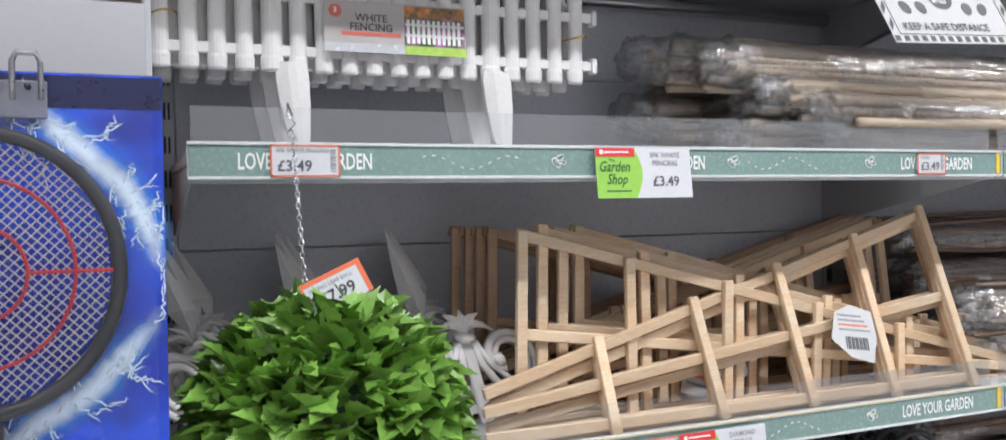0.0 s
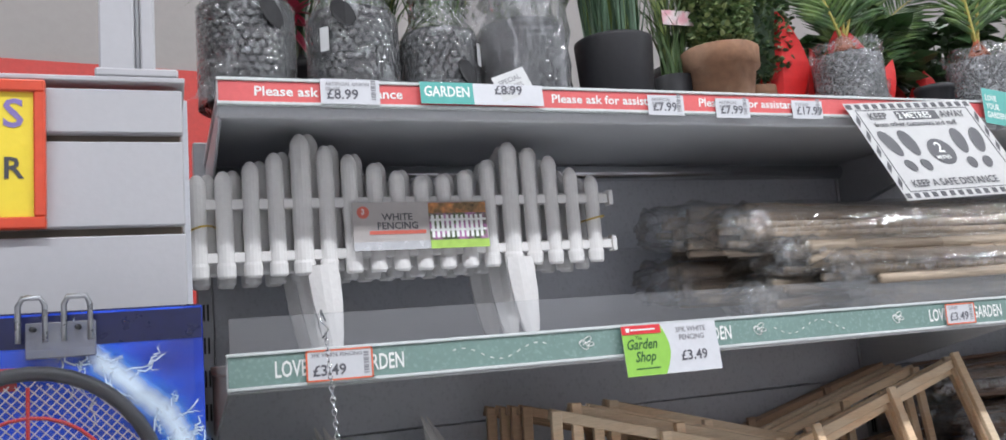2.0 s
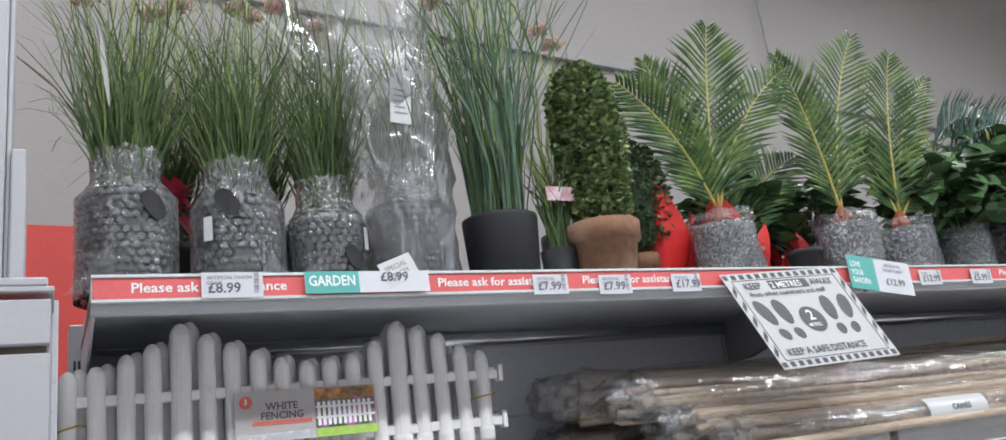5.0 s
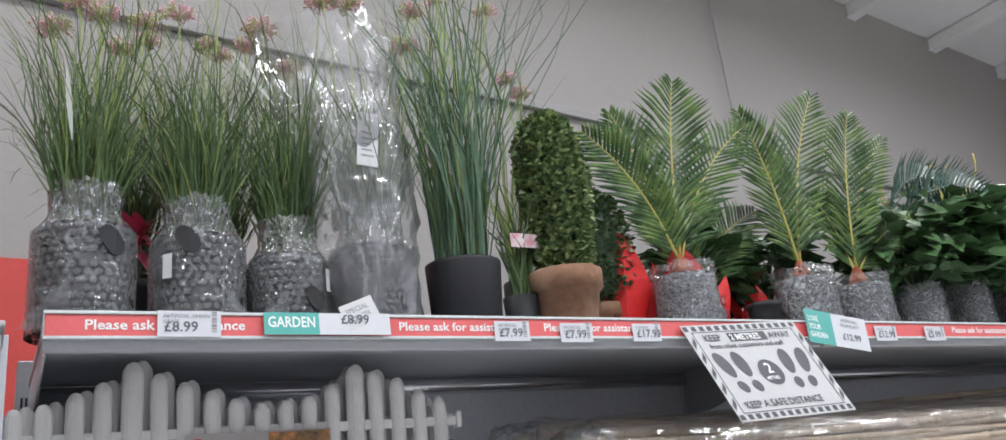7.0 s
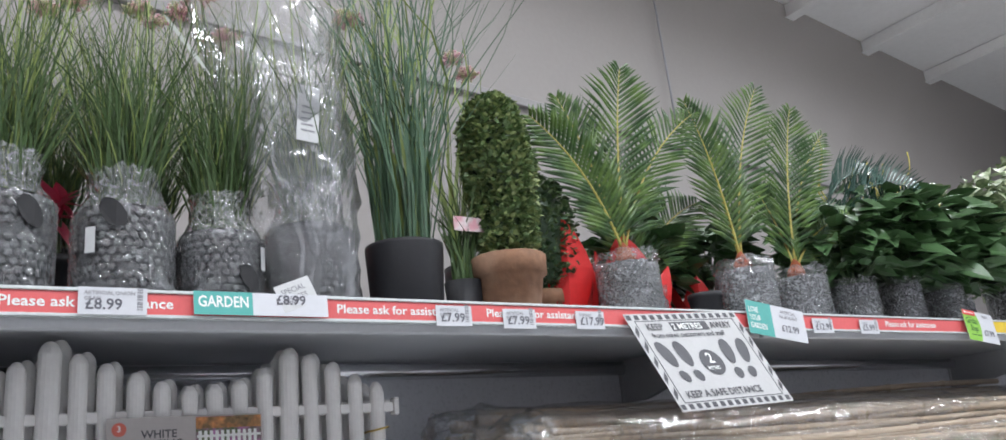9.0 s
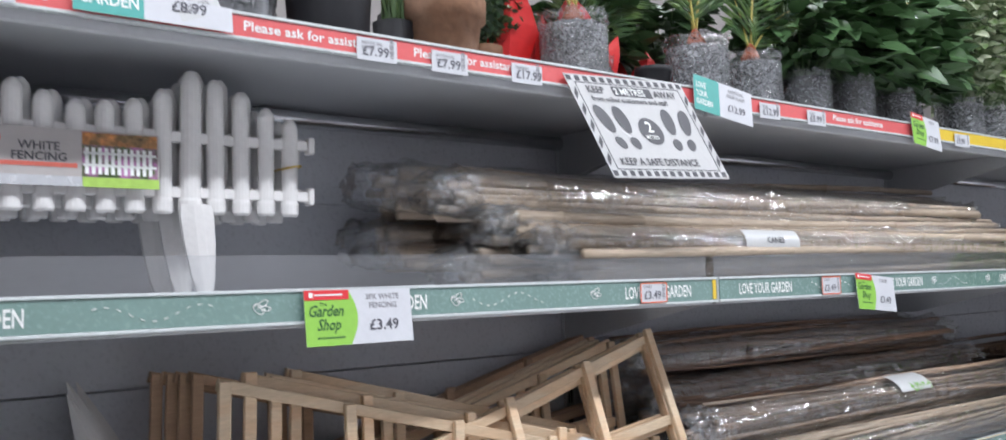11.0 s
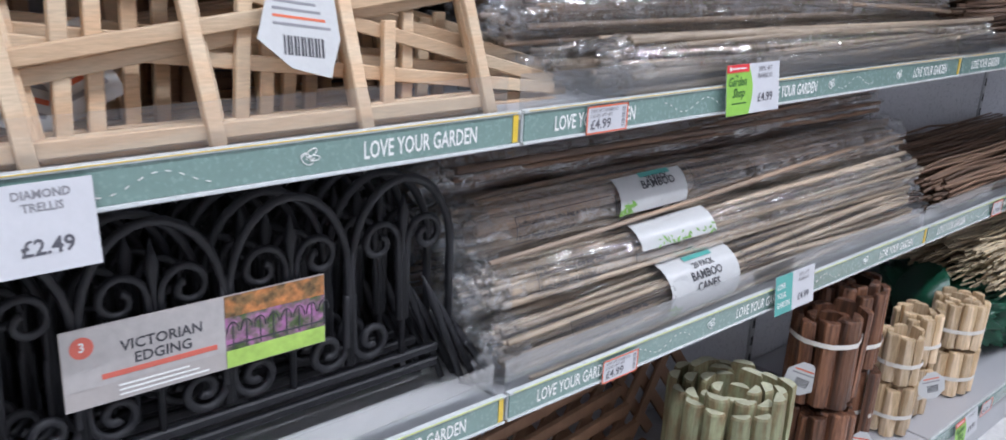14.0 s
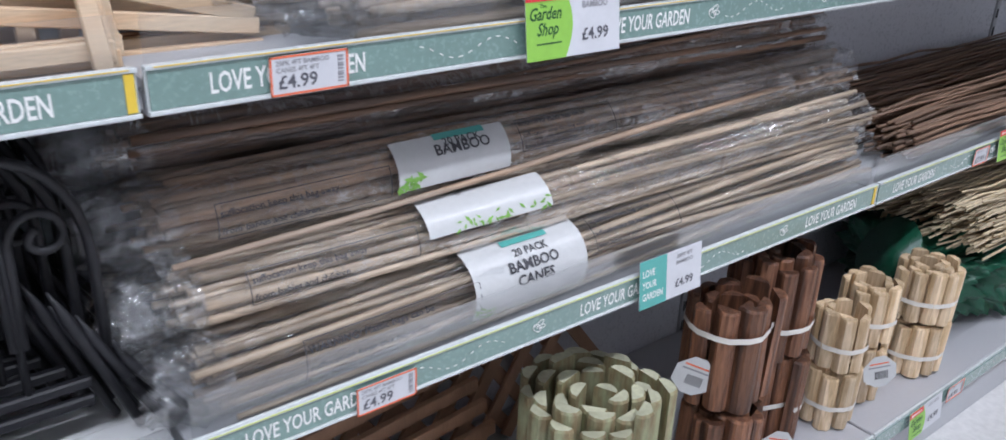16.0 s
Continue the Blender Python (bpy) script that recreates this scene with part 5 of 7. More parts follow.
def racket_pack(y):
    t = thing("bug_zapper_pack", "electric bug zapper racket on a blue lightning card hanging from hooks", "racket pack", group="racket packs")
    x0, x1, z0, z1 = -0.33, -0.0265, 0.98, 1.438
    part("card", Geo().box(x0, x1, y, y + 0.002, z0, z1, 0.0008), M_STORM, t, "glossy blue card printed with lightning")
    part("card_top", Geo().box(x0 + 0.002, x1 - 0.001, y - 0.0006, y - 0.0001, z1 - 0.03, z1 - 0.002), M_NAVY, t)
    lightning(t, y, ((-0.165, 1.39), (-0.128, 1.408), (-0.11, 1.387), (-0.0745, 1.355), (-0.0567, 1.335), (-0.0443, 1.312), (-0.0354, 1.283), (-0.031, 1.26)), 3)
    lightning(t, y - 0.0008, ((-0.0275, 1.232), (-0.053, 1.201), (-0.0816, 1.168), (-0.112, 1.147), (-0.15, 1.124), (-0.2, 1.1)), 8)
    cx, cz, rx, rz = -0.172, 1.268, 0.108, 0.118
    loop = [(cx + rx * math.cos(a), y - 0.012, cz + rz * math.sin(a)) for a in np.linspace(0, 6.2832, 41)[:-1]]
    part("racket_rim", Geo().tube(loop, 0.0068, 8, closed=True), M_DARKP, t, "dark plastic racket rim", True)
    part("grip", Geo().box(cx - 0.016, cx + 0.016, y - 0.024, y - 0.002, 0.985, cz - rz - 0.004, 0.006), M_DARKP, t)
    g = Geo()
    for sg in (-1, 1):
        for k in range(-19, 20):
            c = 0.0062 * k
            seg = []
            for s in np.linspace(-0.17, 0.17, 60):
                u, v = (c + s) * 0.7071, (s - c) * 0.7071 * sg
                if (u / (rx - 0.006)) ** 2 + (v / (rz - 0.006)) ** 2 < 1:
                    seg.append((cx + u, y - 0.011 - 0.002 * sg, cz + v))
            if len(seg) > 1:
                g.tube([seg[0], seg[-1]], 0.00075, 3, caps=False)
    part("wire_mesh", g, M_WIRE, t, "fine steel wire mesh")
    for f in (0.34, 0.68):
        loop = [(cx + rx * f * math.cos(a), y - 0.0155, cz + rz * f * math.sin(a)) for a in np.linspace(0, 6.2832, 33)[:-1]]
        part("red_ring", Geo().tube(loop, 0.0018, 5, closed=True), M_REDP, t, "red plastic ring", True)
    for a in (0, 1.57, 3.14, 4.71):
        part("red_spoke", Geo().tube([(cx + rx * 0.34 * math.cos(a), y - 0.0155, cz + rz * 0.34 * math.sin(a)), (cx + rx * (0.95 if a in (0, 1.57) else 0.68) * math.cos(a), y - 0.0155, cz + rz * 0.9 * math.sin(a))], 0.0018, 5), M_REDP, t)
    part("brand_patch", Geo().box(-0.215, -0.182, y - 0.0016, y - 0.0009, 1.372, 1.392), M_REDP, t, "plain red patch")
    part("blister", Geo().box(-0.32, -0.036, y - 0.0265, y - 0.0255, 1.0, 1.405, 0.0003), film("blister_film", 0.0, 0.05, 0.1, 8, 0.15), t, "clear blister")
    part("tab", Geo().box(-0.175, -0.118, y - 0.006, y - 0.001, 1.398, 1.43, 0.001), film("blue_tab", 0.25, 0.3, 0.2, 20, 0.2, (0.15, 0.25, 0.6)), t, "blue plastic hanging tab")
    return t


racket_pack(-0.165)
back_card = thing("bug_zapper_pack", "second bug zapper card hanging behind the first", "racket pack", group="racket packs")
part("card", Geo().box(-0.328, -0.027, -0.146, -0.143, 0.985, 1.441, 0.0008), M_NAVY, back_card)
for hx in (-0.168, -0.132):
    hk = thing("display_hook", "steel display hook with a looped end", "hook", group="display hooks")
    part("arm", Geo().tube([(hx, -0.1, 1.425), (hx, -0.185, 1.424)], 0.0026, 6), M_DARKP, hk, smooth=True)
    lp = [(hx - 0.0105, -0.186, 1.412), (hx - 0.0105, -0.187, 1.444), (hx - 0.007, -0.187, 1.451), (hx + 0.007, -0.187, 1.451), (hx + 0.0105, -0.187, 1.444), (hx + 0.0105, -0.186, 1.412)]
    part("loop", Geo().tube(lp, 0.0026, 6), mat("grey_wire", (0.3, 0.31, 0.33), 0.3, 0.6), hk, smooth=True)

# ---- scrolled garden edging ----
VE_Y = 0.068
M_BLACKP = mat("black_moulded", (0.009, 0.0095, 0.013), 0.55, 0, 0.15, 12, 140, 0.05)


def victorian(y, dx, lean=0.0):
    t = thing("scroll_edging", "black plastic scrolled garden edging section standing on the shelf", "edging", group="scroll edging")
    for z in (0.672, 0.692):
        part("rail", Geo().box(0.28 + dx, 1.19 + dx, y - 0.005, y + 0.005, z, z + 0.011, 0.002), M_BLACKP, t)
    x = 0.31 + dx
    k = 0
    while x < 1.16 + dx:
        for sg in (-1, 1):
            cur = spiral(x + sg * 0.03, 0.735, 0.026, 1.35, math.pi if sg > 0 else 0, y, sg, 24, 0.22)
            stem = [(x + sg * 0.003, y, 0.86 if k % 2 == 0 else 0.8), (x + sg * 0.004, y, 0.79)]
            part("scroll", Geo().tube(stem + cur, 0.0052, 6), M_BLACKP, t, smooth=True)
        arc = [(x + 0.075 - 0.073 * math.cos(a), y, 0.83 + 0.1 * math.sin(a)) for a in np.linspace(0, math.pi, 15)]
        part("arch", Geo().tube([(x + 0.002, y, 0.71)] + arc + [(x + 0.148, y, 0.71)], 0.0055, 6), M_BLACKP, t, smooth=True)
        for sg in (-1, 1):
            cur = spiral(x + 0.075 + sg * 0.034, 0.855, 0.027, 1.2, math.pi if sg > 0 else 0, y, -sg, 20, 0.25)
            part("scroll", Geo().tube([(x + 0.075 + sg * 0.004, y, 0.75)] + cur, 0.0048, 6), M_BLACKP, t, smooth=True)
        part("spike", Geo().tube([(x + 0.075, y, 0.7), (x + 0.075, y, 0.86), (x + 0.075, y, 0.885), (x + 0.075, y, 0.91)], [0.004, 0.004, 0.008, 0.001], 6), M_BLACKP, t, smooth=True)
        x += 0.15
        k += 1
    for sx0 in (0.33, 0.76):
        part("stake", Geo().bar((sx0 + dx, y, 0.69), (sx0 + 0.028 + dx, y - 0.03, 0.632), 0.02, 0.012, 0.002), M_BLACKP, t)
    for q, (sx0, hz) in enumerate(((1.165, 0.8), (1.185, 0.77), (1.21, 0.74))):
        part("stake", Geo().tube([(sx0 + dx, y, hz), (sx0 + 0.012 + dx, y - 0.004, hz - 0.03), (sx0 + 0.06 + dx, y - 0.014, 0.64)], [0.0012, 0.0062, 0.0048], 6), M_BLACKP, t, smooth=True)
    return t


edging = victorian(VE_Y, 0.0)
for k in range(1, 11):
    copy_thing(edging, Matrix.Translation((-0.016 * (k % 5), 0.026 * k, 0.003 * (k % 3))))
vl = thing("edging_label", "printed cardboard label for victorian edging with a flower bed picture", "label", m=pose(0.741, 0.056, 0.759, -1, 0.5, 0))
part("card", Geo().box(0, 0.278, -0.001, 0, 0, 0.082, 0.0004), M_CARD_GREY, vl)
part("picture", Geo().box(0.16, 0.277, -0.0016, -0.0011, 0.001, 0.081), M_PHOTO_MIX, vl, "printed picture of a flower bed")
part("grass_print", Geo().box(0.16, 0.277, -0.0021, -0.0017, 0.001, 0.02), M_PHOTO_GREEN, vl)
part("foliage_print", Geo().box(0.16, 0.277, -0.0021, -0.0017, 0.058, 0.081), M_PHOTO_BROWN, vl)
g = Geo()
for k in range(8):
    cxx = 0.168 + 0.0155 * k
    g.tube([(cxx + 0.0065 * math.cos(a), -0.0022, 0.04 + 0.012 * math.sin(a)) for a in np.linspace(0, 3.14, 9)], 0.0007, 4)
    g.box(cxx - 0.0007, cxx + 0.0007, -0.0024, -0.0018, 0.022, 0.05)
g.box(0.161, 0.276, -0.0024, -0.0018, 0.026, 0.0275)
tagged(part("printed_edging", g, M_INK_K, vl), kind="stuff")
part("pale_field", Geo().box(0.001, 0.1595, -0.0016, -0.0011, 0.02, 0.081), mat("label_pale", (0.44, 0.42, 0.41), 0.4, coat=0.3), vl)
part("red_bar", Geo().box(0.035, 0.15, -0.0021, -0.0017, 0.026, 0.0315), M_RIBBON, vl)
ring = [(0.019 + 0.011 * math.cos(2 * math.pi * j / 18), -0.002, 0.063 + 0.011 * math.sin(2 * math.pi * j / 18)) for j in range(18)]
part("count_disc", Geo().add(ring, [tuple(range(18))]), M_RIBBON, vl)
words("3", 0.013, M_INK_W, vl, 0.0155, -0.0025, 0.0595)
words("VICTORIAN", 0.0155, M_INK_K, vl, 0.095, -0.0021, 0.0505, "CENTER")
words("EDGING", 0.0155, M_INK_K, vl, 0.095, -0.0021, 0.0355, "CENTER")
for k in range(3):
    part("small_print", Geo().box(0.05, 0.14 - 0.01 * k, -0.0018, -0.0012, 0.0045 + 0.005 * k, 0.0062 + 0.005 * k), M_INK_W, vl)
liner = thing("shelf_card", "loose white card lying on the shelf", "card", m=pose(0.75, 0.02, Z_LOW + 0.001, 0, 0, 3))
part("sheet", Geo().box(0, 0.495, 0, 0.1, 0, 0.0012), M_PAPER, liner)

# ---- log rolls on the base shelf ----
M_LOGG = mat("treated_log", (0.27, 0.21, 0.11), 0.6, 0, 0.3, 14, 60, 0.15, rand=0.2, stretch=(4, 4, 1), sub=(0.3, 0.31, 0.18))
M_LOGEND = mat("cut_log_end", (0.47, 0.47, 0.33), 0.65, 0, 0.25, 25, 90, 0.15, rand=0.2)
M_LOGD = mat("stained_log", (0.085, 0.036, 0.02), 0.42, 0, 0.4, 12, 70, 0.3, rand=0.45, stretch=(7, 7, 0.7), sub=(0.19, 0.085, 0.045))
M_LOGL = mat("natural_log", (0.56, 0.4, 0.23), 0.5, 0, 0.25, 12, 60, 0.2, rand=0.25, stretch=(6, 6, 0.7), sub=(0.68, 0.53, 0.36))
M_BAND = mat("white_strap", (0.75, 0.72, 0.66), 0.5)


def log_mesh(h, r, material, end, seed):
    rr = random.Random(seed)
    n = 7
    g = Geo()
    prof = [(r * math.cos(math.pi * j / (n - 1)) * rr.uniform(0.94, 1.05), r * 0.95 * math.sin(math.pi * j / (n - 1)) * rr.uniform(0.92, 1.06)) for j in range(n)]
    for z, s in ((0, 1), (h - 0.004, 1), (h, 0.88)):
        g.v += [(a * s, b * s, z) for a, b in prof]
    for i in range(2):
        g.f += [(i * n + j, i * n + (j + 1) % n, (i + 1) * n + (j + 1) % n, (i + 1) * n + j) for j in range(n)]
    top = len(g.f)
    g.f += [tuple(range(2 * n, 3 * n)), tuple(range(n))]
    me = g.mesh("log", material)
    me.materials.append(end)
    big = max(me.polygons, key=lambda p: p.center.z)
    big.material_index = 1
    return me


LOGS = {}


def log_roll(cx, cy, z0, h, R0, r, material, end, label, strap=(0.75,), seed=0, spiral_in=True):
    rr = random.Random(seed)
    t = thing("log_roll", label, "log roll", (cx, cy, z0), "log rolls")
    key = (h, r, material.name)
    if key not in LOGS:
        LOGS[key] = [log_mesh(h * (1 - 0.022 * s), r * (1.08 - 0.06 * s), material, end, s) for s in range(4)]
    a, rad = rr.uniform(0, 6), R0 - r
    a_end, rim = a + 6.2832, []
    while rad > r * 0.6:
        ob = part("log", LOGS[key][rr.randrange(4)], None, t)
        ob.matrix_basis = pose(rad * math.cos(a), rad * math.sin(a), 0.001 + rr.uniform(0, 0.012) * (h / 0.185), rr.uniform(-1.2, 1.2), rr.uniform(-1.2, 1.2), math.degrees(a) - 90 + rr.uniform(-14, 14))
        if a < a_end:
            rim.append((a, rad + r * 0.97 + 0.0012))
        step = 2 * r * 1.02 / max(rad, r)
        a += step
        rad -= r * 1.22 * step / 6.283
    for f in strap:
        z = h * f
        ring = []
        for (u0, q0), (u1, q1) in zip(rim, rim[1:] + [(rim[0][0] + 6.2832, rim[0][1])]):
            for e in (-0.25, 0.25):
                u, q = u0 + e * (u1 - u0) * 0.8, q0 * (1 - 0.004 * rr.random())
                ring.append((q * math.cos(u), q * math.sin(u)))
        g = Geo()
        g.v = [(x, y, z + d) for d in (-0.005, 0.005) for x, y in ring]
        k = len(ring)
        g.f = [(j, (j + 1) % k, k + (j + 1) % k, k + j) for j in range(k)]
        part("strap", g, M_BAND, t, "white binding strap", True)
    return t


log_roll(1.85, 0.03, Z_BASE, 0.288, 0.128, 0.0215, M_LOGG, M_LOGEND, "rolled green-treated half-log edging on the base shelf", (), 2)
DARK = "rolled dark-stained log edging bound with a white strap"
LIGHT = "rolled natural pale log edging bound with a white strap"
for cx, cy, R0, sd in ((2.112, -0.008, 0.084, 5), (2.325, 0.055, 0.088, 6)):
    log_roll(cx, cy, Z_BASE, 0.185, R0, 0.0195, M_LOGD, M_LOGD, DARK, (0.5,), sd)
    log_roll(cx, cy, Z_BASE + 0.195, 0.185, R0, 0.0195, M_LOGD, M_LOGD, DARK, (0.78,) if sd == 5 else (0.35,), sd + 10)
for cx, cy, R0, h, zz, sd in ((2.475, -0.012, 0.06, 0.118, Z_BASE, 7), (2.475, -0.012, 0.06, 0.118, Z_BASE + 0.127, 8), (2.605, 0.02, 0.07, 0.122, Z_BASE, 9), (2.605, 0.02, 0.07, 0.122, Z_BASE + 0.131, 10), (2.8, 0.0, 0.078, 0.118, Z_BASE, 11), (2.8, 0.0, 0.078, 0.118, Z_BASE + 0.127, 12)):
    log_roll(cx, cy, zz, h, R0, 0.0165, M_LOGL, M_LOGL, LIGHT, (0.45,), sd)
for tx, ty, tz, rz, ry in ((2.035, 0.0, 0.395, -50, 15), (2.54, -0.07, 0.245, -35, -12), (2.24, -0.05, 0.19, -35, 10)):
    tg = thing("hang_tag", "white printed tag with a barcode on a log roll", "tag", group="log roll tags", m=pose(tx, ty, tz, 0, ry, rz))
    vs = [(a, d, b) for d in (-0.0006, 0) for a, b in ((-0.03, 0.0), (-0.03, 0.03), (-0.008, 0.052), (0.012, 0.052), (0.034, 0.03), (0.034, 0.0), (0.012, -0.018), (-0.008, -0.018))]
    part("card", Geo().add(vs, [tuple(range(8)), tuple(range(8, 16))] + [(j, (j + 1) % 8, 8 + (j + 1) % 8, 8 + j) for j in range(8)]), M_PAPER, tg)
    part("print_line", Geo().box(-0.018, 0.02, -0.0011, -0.0007, 0.034, 0.037), M_ORANGE, tg)
    part("print_line", Geo().box(-0.02, 0.022, -0.0011, -0.0007, 0.026, 0.029), M_INK_G, tg)
    g = Geo()
    for k in range(9):
        g.box(-0.008 + 0.003 * k, -0.0065 + 0.003 * k, -0.0011, -0.0007, 0.0, 0.018)
    tagged(part("barcode", g, M_INK_K, tg), kind="stuff")

# ---- brown lattice behind the log rolls ----
lat = thing("lattice_panel", "brown wooden lattice panel leaning at the back of the base shelf", "trellis")
for k in range(9):
    a = 1.36 + 0.07 * k
    part("slat", Geo().bar((a, 0.31, 0.155), (a + 0.3, 0.35, 0.555), 0.026, 0.008), M_WOOD_D, lat)
    part("slat", Geo().bar((a + 0.3, 0.321, 0.155), (a, 0.361, 0.555), 0.026, 0.008), M_WOOD_D, lat)
lat2 = thing("lattice_panel", "brown wooden lattice pieces stacked flat on the base shelf", "trellis")
for k in range(8):
    part("slat", Geo().bar((1.3, 0.06 + 0.025 * k, 0.17 + 0.028 * k), (1.8, 0.1 + 0.025 * k, 0.185 + 0.028 * k), 0.024, 0.012), M_WOOD_D, lat2)

# ---- willow bundles and green sack ----
M_TWIG = mat("willow_twig", (0.17, 0.1, 0.062), 0.55, 0, 0.35, 20, 90, 0.12, rand=0.4, stretch=(1, 8, 8))
M_REED = mat("reed_straw", (0.56, 0.46, 0.31), 0.6, 0, 0.3, 20, 90, 0.1, rand=0.3)


def twigs(x, y, z, L, w, h, n, yaw, material, label, seed, r=0.0042, cat="willow"):
    rr = random.Random(seed)
    t = thing("willow_bundle", label, cat, m=pose(x, y, z, 0, 0, yaw), group="willow bundles")
    pool = []
    for s in range(5):
        q = random.Random(seed * 10 + s)
        pts = [(L * k / 7, q.uniform(-0.006, 0.006), q.uniform(-0.005, 0.005)) for k in range(8)]
        pool.append(Geo().tube(pts, [r * (1 - 0.05 * k) for k in range(8)], 5).mesh("twig", material, True))
    for k in range(n):
        c, d = rr.uniform(-w, w), rr.uniform(0, h) * (1 - 0.25 * rr.random())
        ob = part("twig", pool[k % 5], None, t)
        ob.matrix_basis = pose(rr.uniform(-0.05, 0.05), c, d + 0.004, rr.uniform(0, 360), rr.uniform(-0.8, 0.8), rr.uniform(-1.6, 1.6))
    return t


twigs(2.66, 0.19, Z_LOW + 0.004, 1.1, 0.17, 0.085, 190, 0.0, M_TWIG, "dark brown willow screening bundle on the shelf", 4)
twigs(2.6, 0.19, Z_MID + 0.004, 1.1, 0.15, 0.19, 200, 0.0, M_TWIG, "dark brown willow screening bundle stacked on the shelf", 5)
twigs(2.6, 0.2, Z_UP + 0.004, 1.1, 0.12, 0.11, 70, 0.0, M_TWIG, "dark brown willow bundle on the upper shelf", 6)
twigs(2.98, 0.1, Z_BASE + 0.222, 0.8, 0.15, 0.13, 300, -4, M_REED, "pale reed screening roll lying on a green sack", 7, 0.003, "reed screening")
M_TARP = mat("green_tarp", (0.008, 0.075, 0.04), 0.32, 0, 0.25, 14, 160, 0.12)
sack = thing("green_sack", "crumpled dark green plastic sack on the base shelf", "sack")
g, nu, nv = Geo(), 110, 84
for i in range(nu + 1):
    for j in range(nv):
        a, u = 2 * math.pi * j / nv, i / nu
        x = 2.93 + 0.85 * u
        e = 1 - 0.35 * max(0, (0.1 - u) / 0.1) - 0.3 * max(0, (u - 0.92) / 0.08)
        q = noise.noise(Vector((x * 7, math.cos(a) * 2.2, math.sin(a) * 2.2))) * 0.35 - abs(noise.noise(Vector((x * 13, math.cos(a) * 3.4 + x * 4, math.sin(a) * 3.4)))) * 0.9 - abs(noise.noise(Vector((x * 30, math.cos(a) * 8, math.sin(a) * 8)))) * 0.3 + 0.22
        y = 0.13 + (0.17 + 0.17 * q) * e * math.copysign(abs(math.cos(a)) ** 0.7, math.cos(a))
        z = Z_BASE + 0.131 + max(-0.13, (0.104 + 0.13 * q) * e * math.copysign(abs(math.sin(a)) ** 0.7, math.sin(a)))
        g.v.append((x, y, z))
g.f = [(i * nv + j, i * nv + (j + 1) % nv, (i + 1) * nv + (j + 1) % nv, (i + 1) * nv + j) for i in range(nu) for j in range(nv)]
g.f += [tuple(range(nv)), tuple(range(nu * nv, nu * nv + nv))]
part("sack_body", g, M_TARP, sack, smooth=True)
part("sack_neck", Geo().tube([(2.95, 0.12, 0.29), (2.9, 0.1, 0.33), (2.86, 0.12, 0.36)], [0.07, 0.05, 0.085], 12), M_TARP, sack, smooth=True)

mat_board = thing("floor_board", "brown sheet of hardboard lying on the floor", "board", m=pose(3.25, -0.85, 0.001, 0, 0, 12))
part("sheet", Geo().box(0, 1.4, 0, 0.55, 0, 0.006, 0.001), mat("hardboard", (0.4, 0.24, 0.12), 0.6, 0, 0.15), mat_board)
part("edge_tape", Geo().box(-0.03, 0, 0, 0.55, 0, 0.007, 0.001), M_INK_K, mat_board, "black edge tape")

# ---- plants on the top shelf ----
ZS = Z_TOP + 0.001
M_POTD = mat("dark_pot", (0.011, 0.011, 0.014), 0.58, 0, 0.15)
M_SOIL = mat("pot_filling", (0.05, 0.04, 0.03), 0.9)
# wrap haze and pale fold lines paint part of the plastic's sparkle
M_WRAP = film("bubble_film", 0.1, 0.3, 0.1, 34, 0.8, fres=0.9, crease_glint=0.24)
M_BUBBLE = film("bubble_blister", 0.07, 0.16, 0.16, 60, 0.1, fres=1.7)
M_NECK = film("crumpled_neck_film", 0.1, 0.3, 0.14, 45, 1.0, fres=0.8, crease_glint=0.3)
M_WRAP2 = film("fine_bubble_film", 0.28, 0.5, 0.12, 70, 1.0, fres=0.9, crease_glint=0.45)
M_BAG = film("cellophane", 0.09, 0.3, 0.12, 12, 1.0, stretch=(1, 1, 0.45), fres=0.75, crease_glint=0.2)
M_TAG = mat("grey_tag", (0.42, 0.45, 0.4), 0.4, 0, 0.1)
M_GRASS = mat("onion_grass", (0.075, 0.13, 0.045), 0.45, 0, 0.35, 8, 40, 0.0)
M_GRASS2 = mat("blue_green_grass", (0.08, 0.145, 0.085), 0.45, 0, 0.35, 8, 40, 0.0)
M_GRASS3 = mat("yellow_green_blade", (0.24, 0.31, 0.09), 0.45, 0, 0.25, 8, 40, 0.0)
M_UMBEL = mat("pink_umbel", (0.74, 0.42, 0.5), 0.6, 0, 0.25, 55, 200, 0.0, sub=(0.5, 0.52, 0.28))
M_TERRA = mat("terracotta", (0.27, 0.14, 0.08), 0.8, 0, 0.3, 14, 70, 0.15, sub=(0.34, 0.2, 0.13))
M_PALM = mat("palm_leaflet", (0.035, 0.085, 0.022), 0.4, 0, 0.4, 22, 90, 0.03, sub=(0.09, 0.155, 0.035))
M_RACHIS = mat("palm_rachis", (0.45, 0.38, 0.1), 0.5, 0, 0.2)
M_CROWN = mat("palm_fibre", (0.3, 0.08, 0.03), 0.8, 0, 0.3)
M_FERN = mat("blue_fern", (0.05, 0.11, 0.085), 0.28, 0, 0.3, 10, 60, 0.03, coat=0.3)
M_REDCLOTH = mat("red_paper", (0.68, 0.03, 0.03), 0.5, 0, 0.1, 12, 80, 0.05)


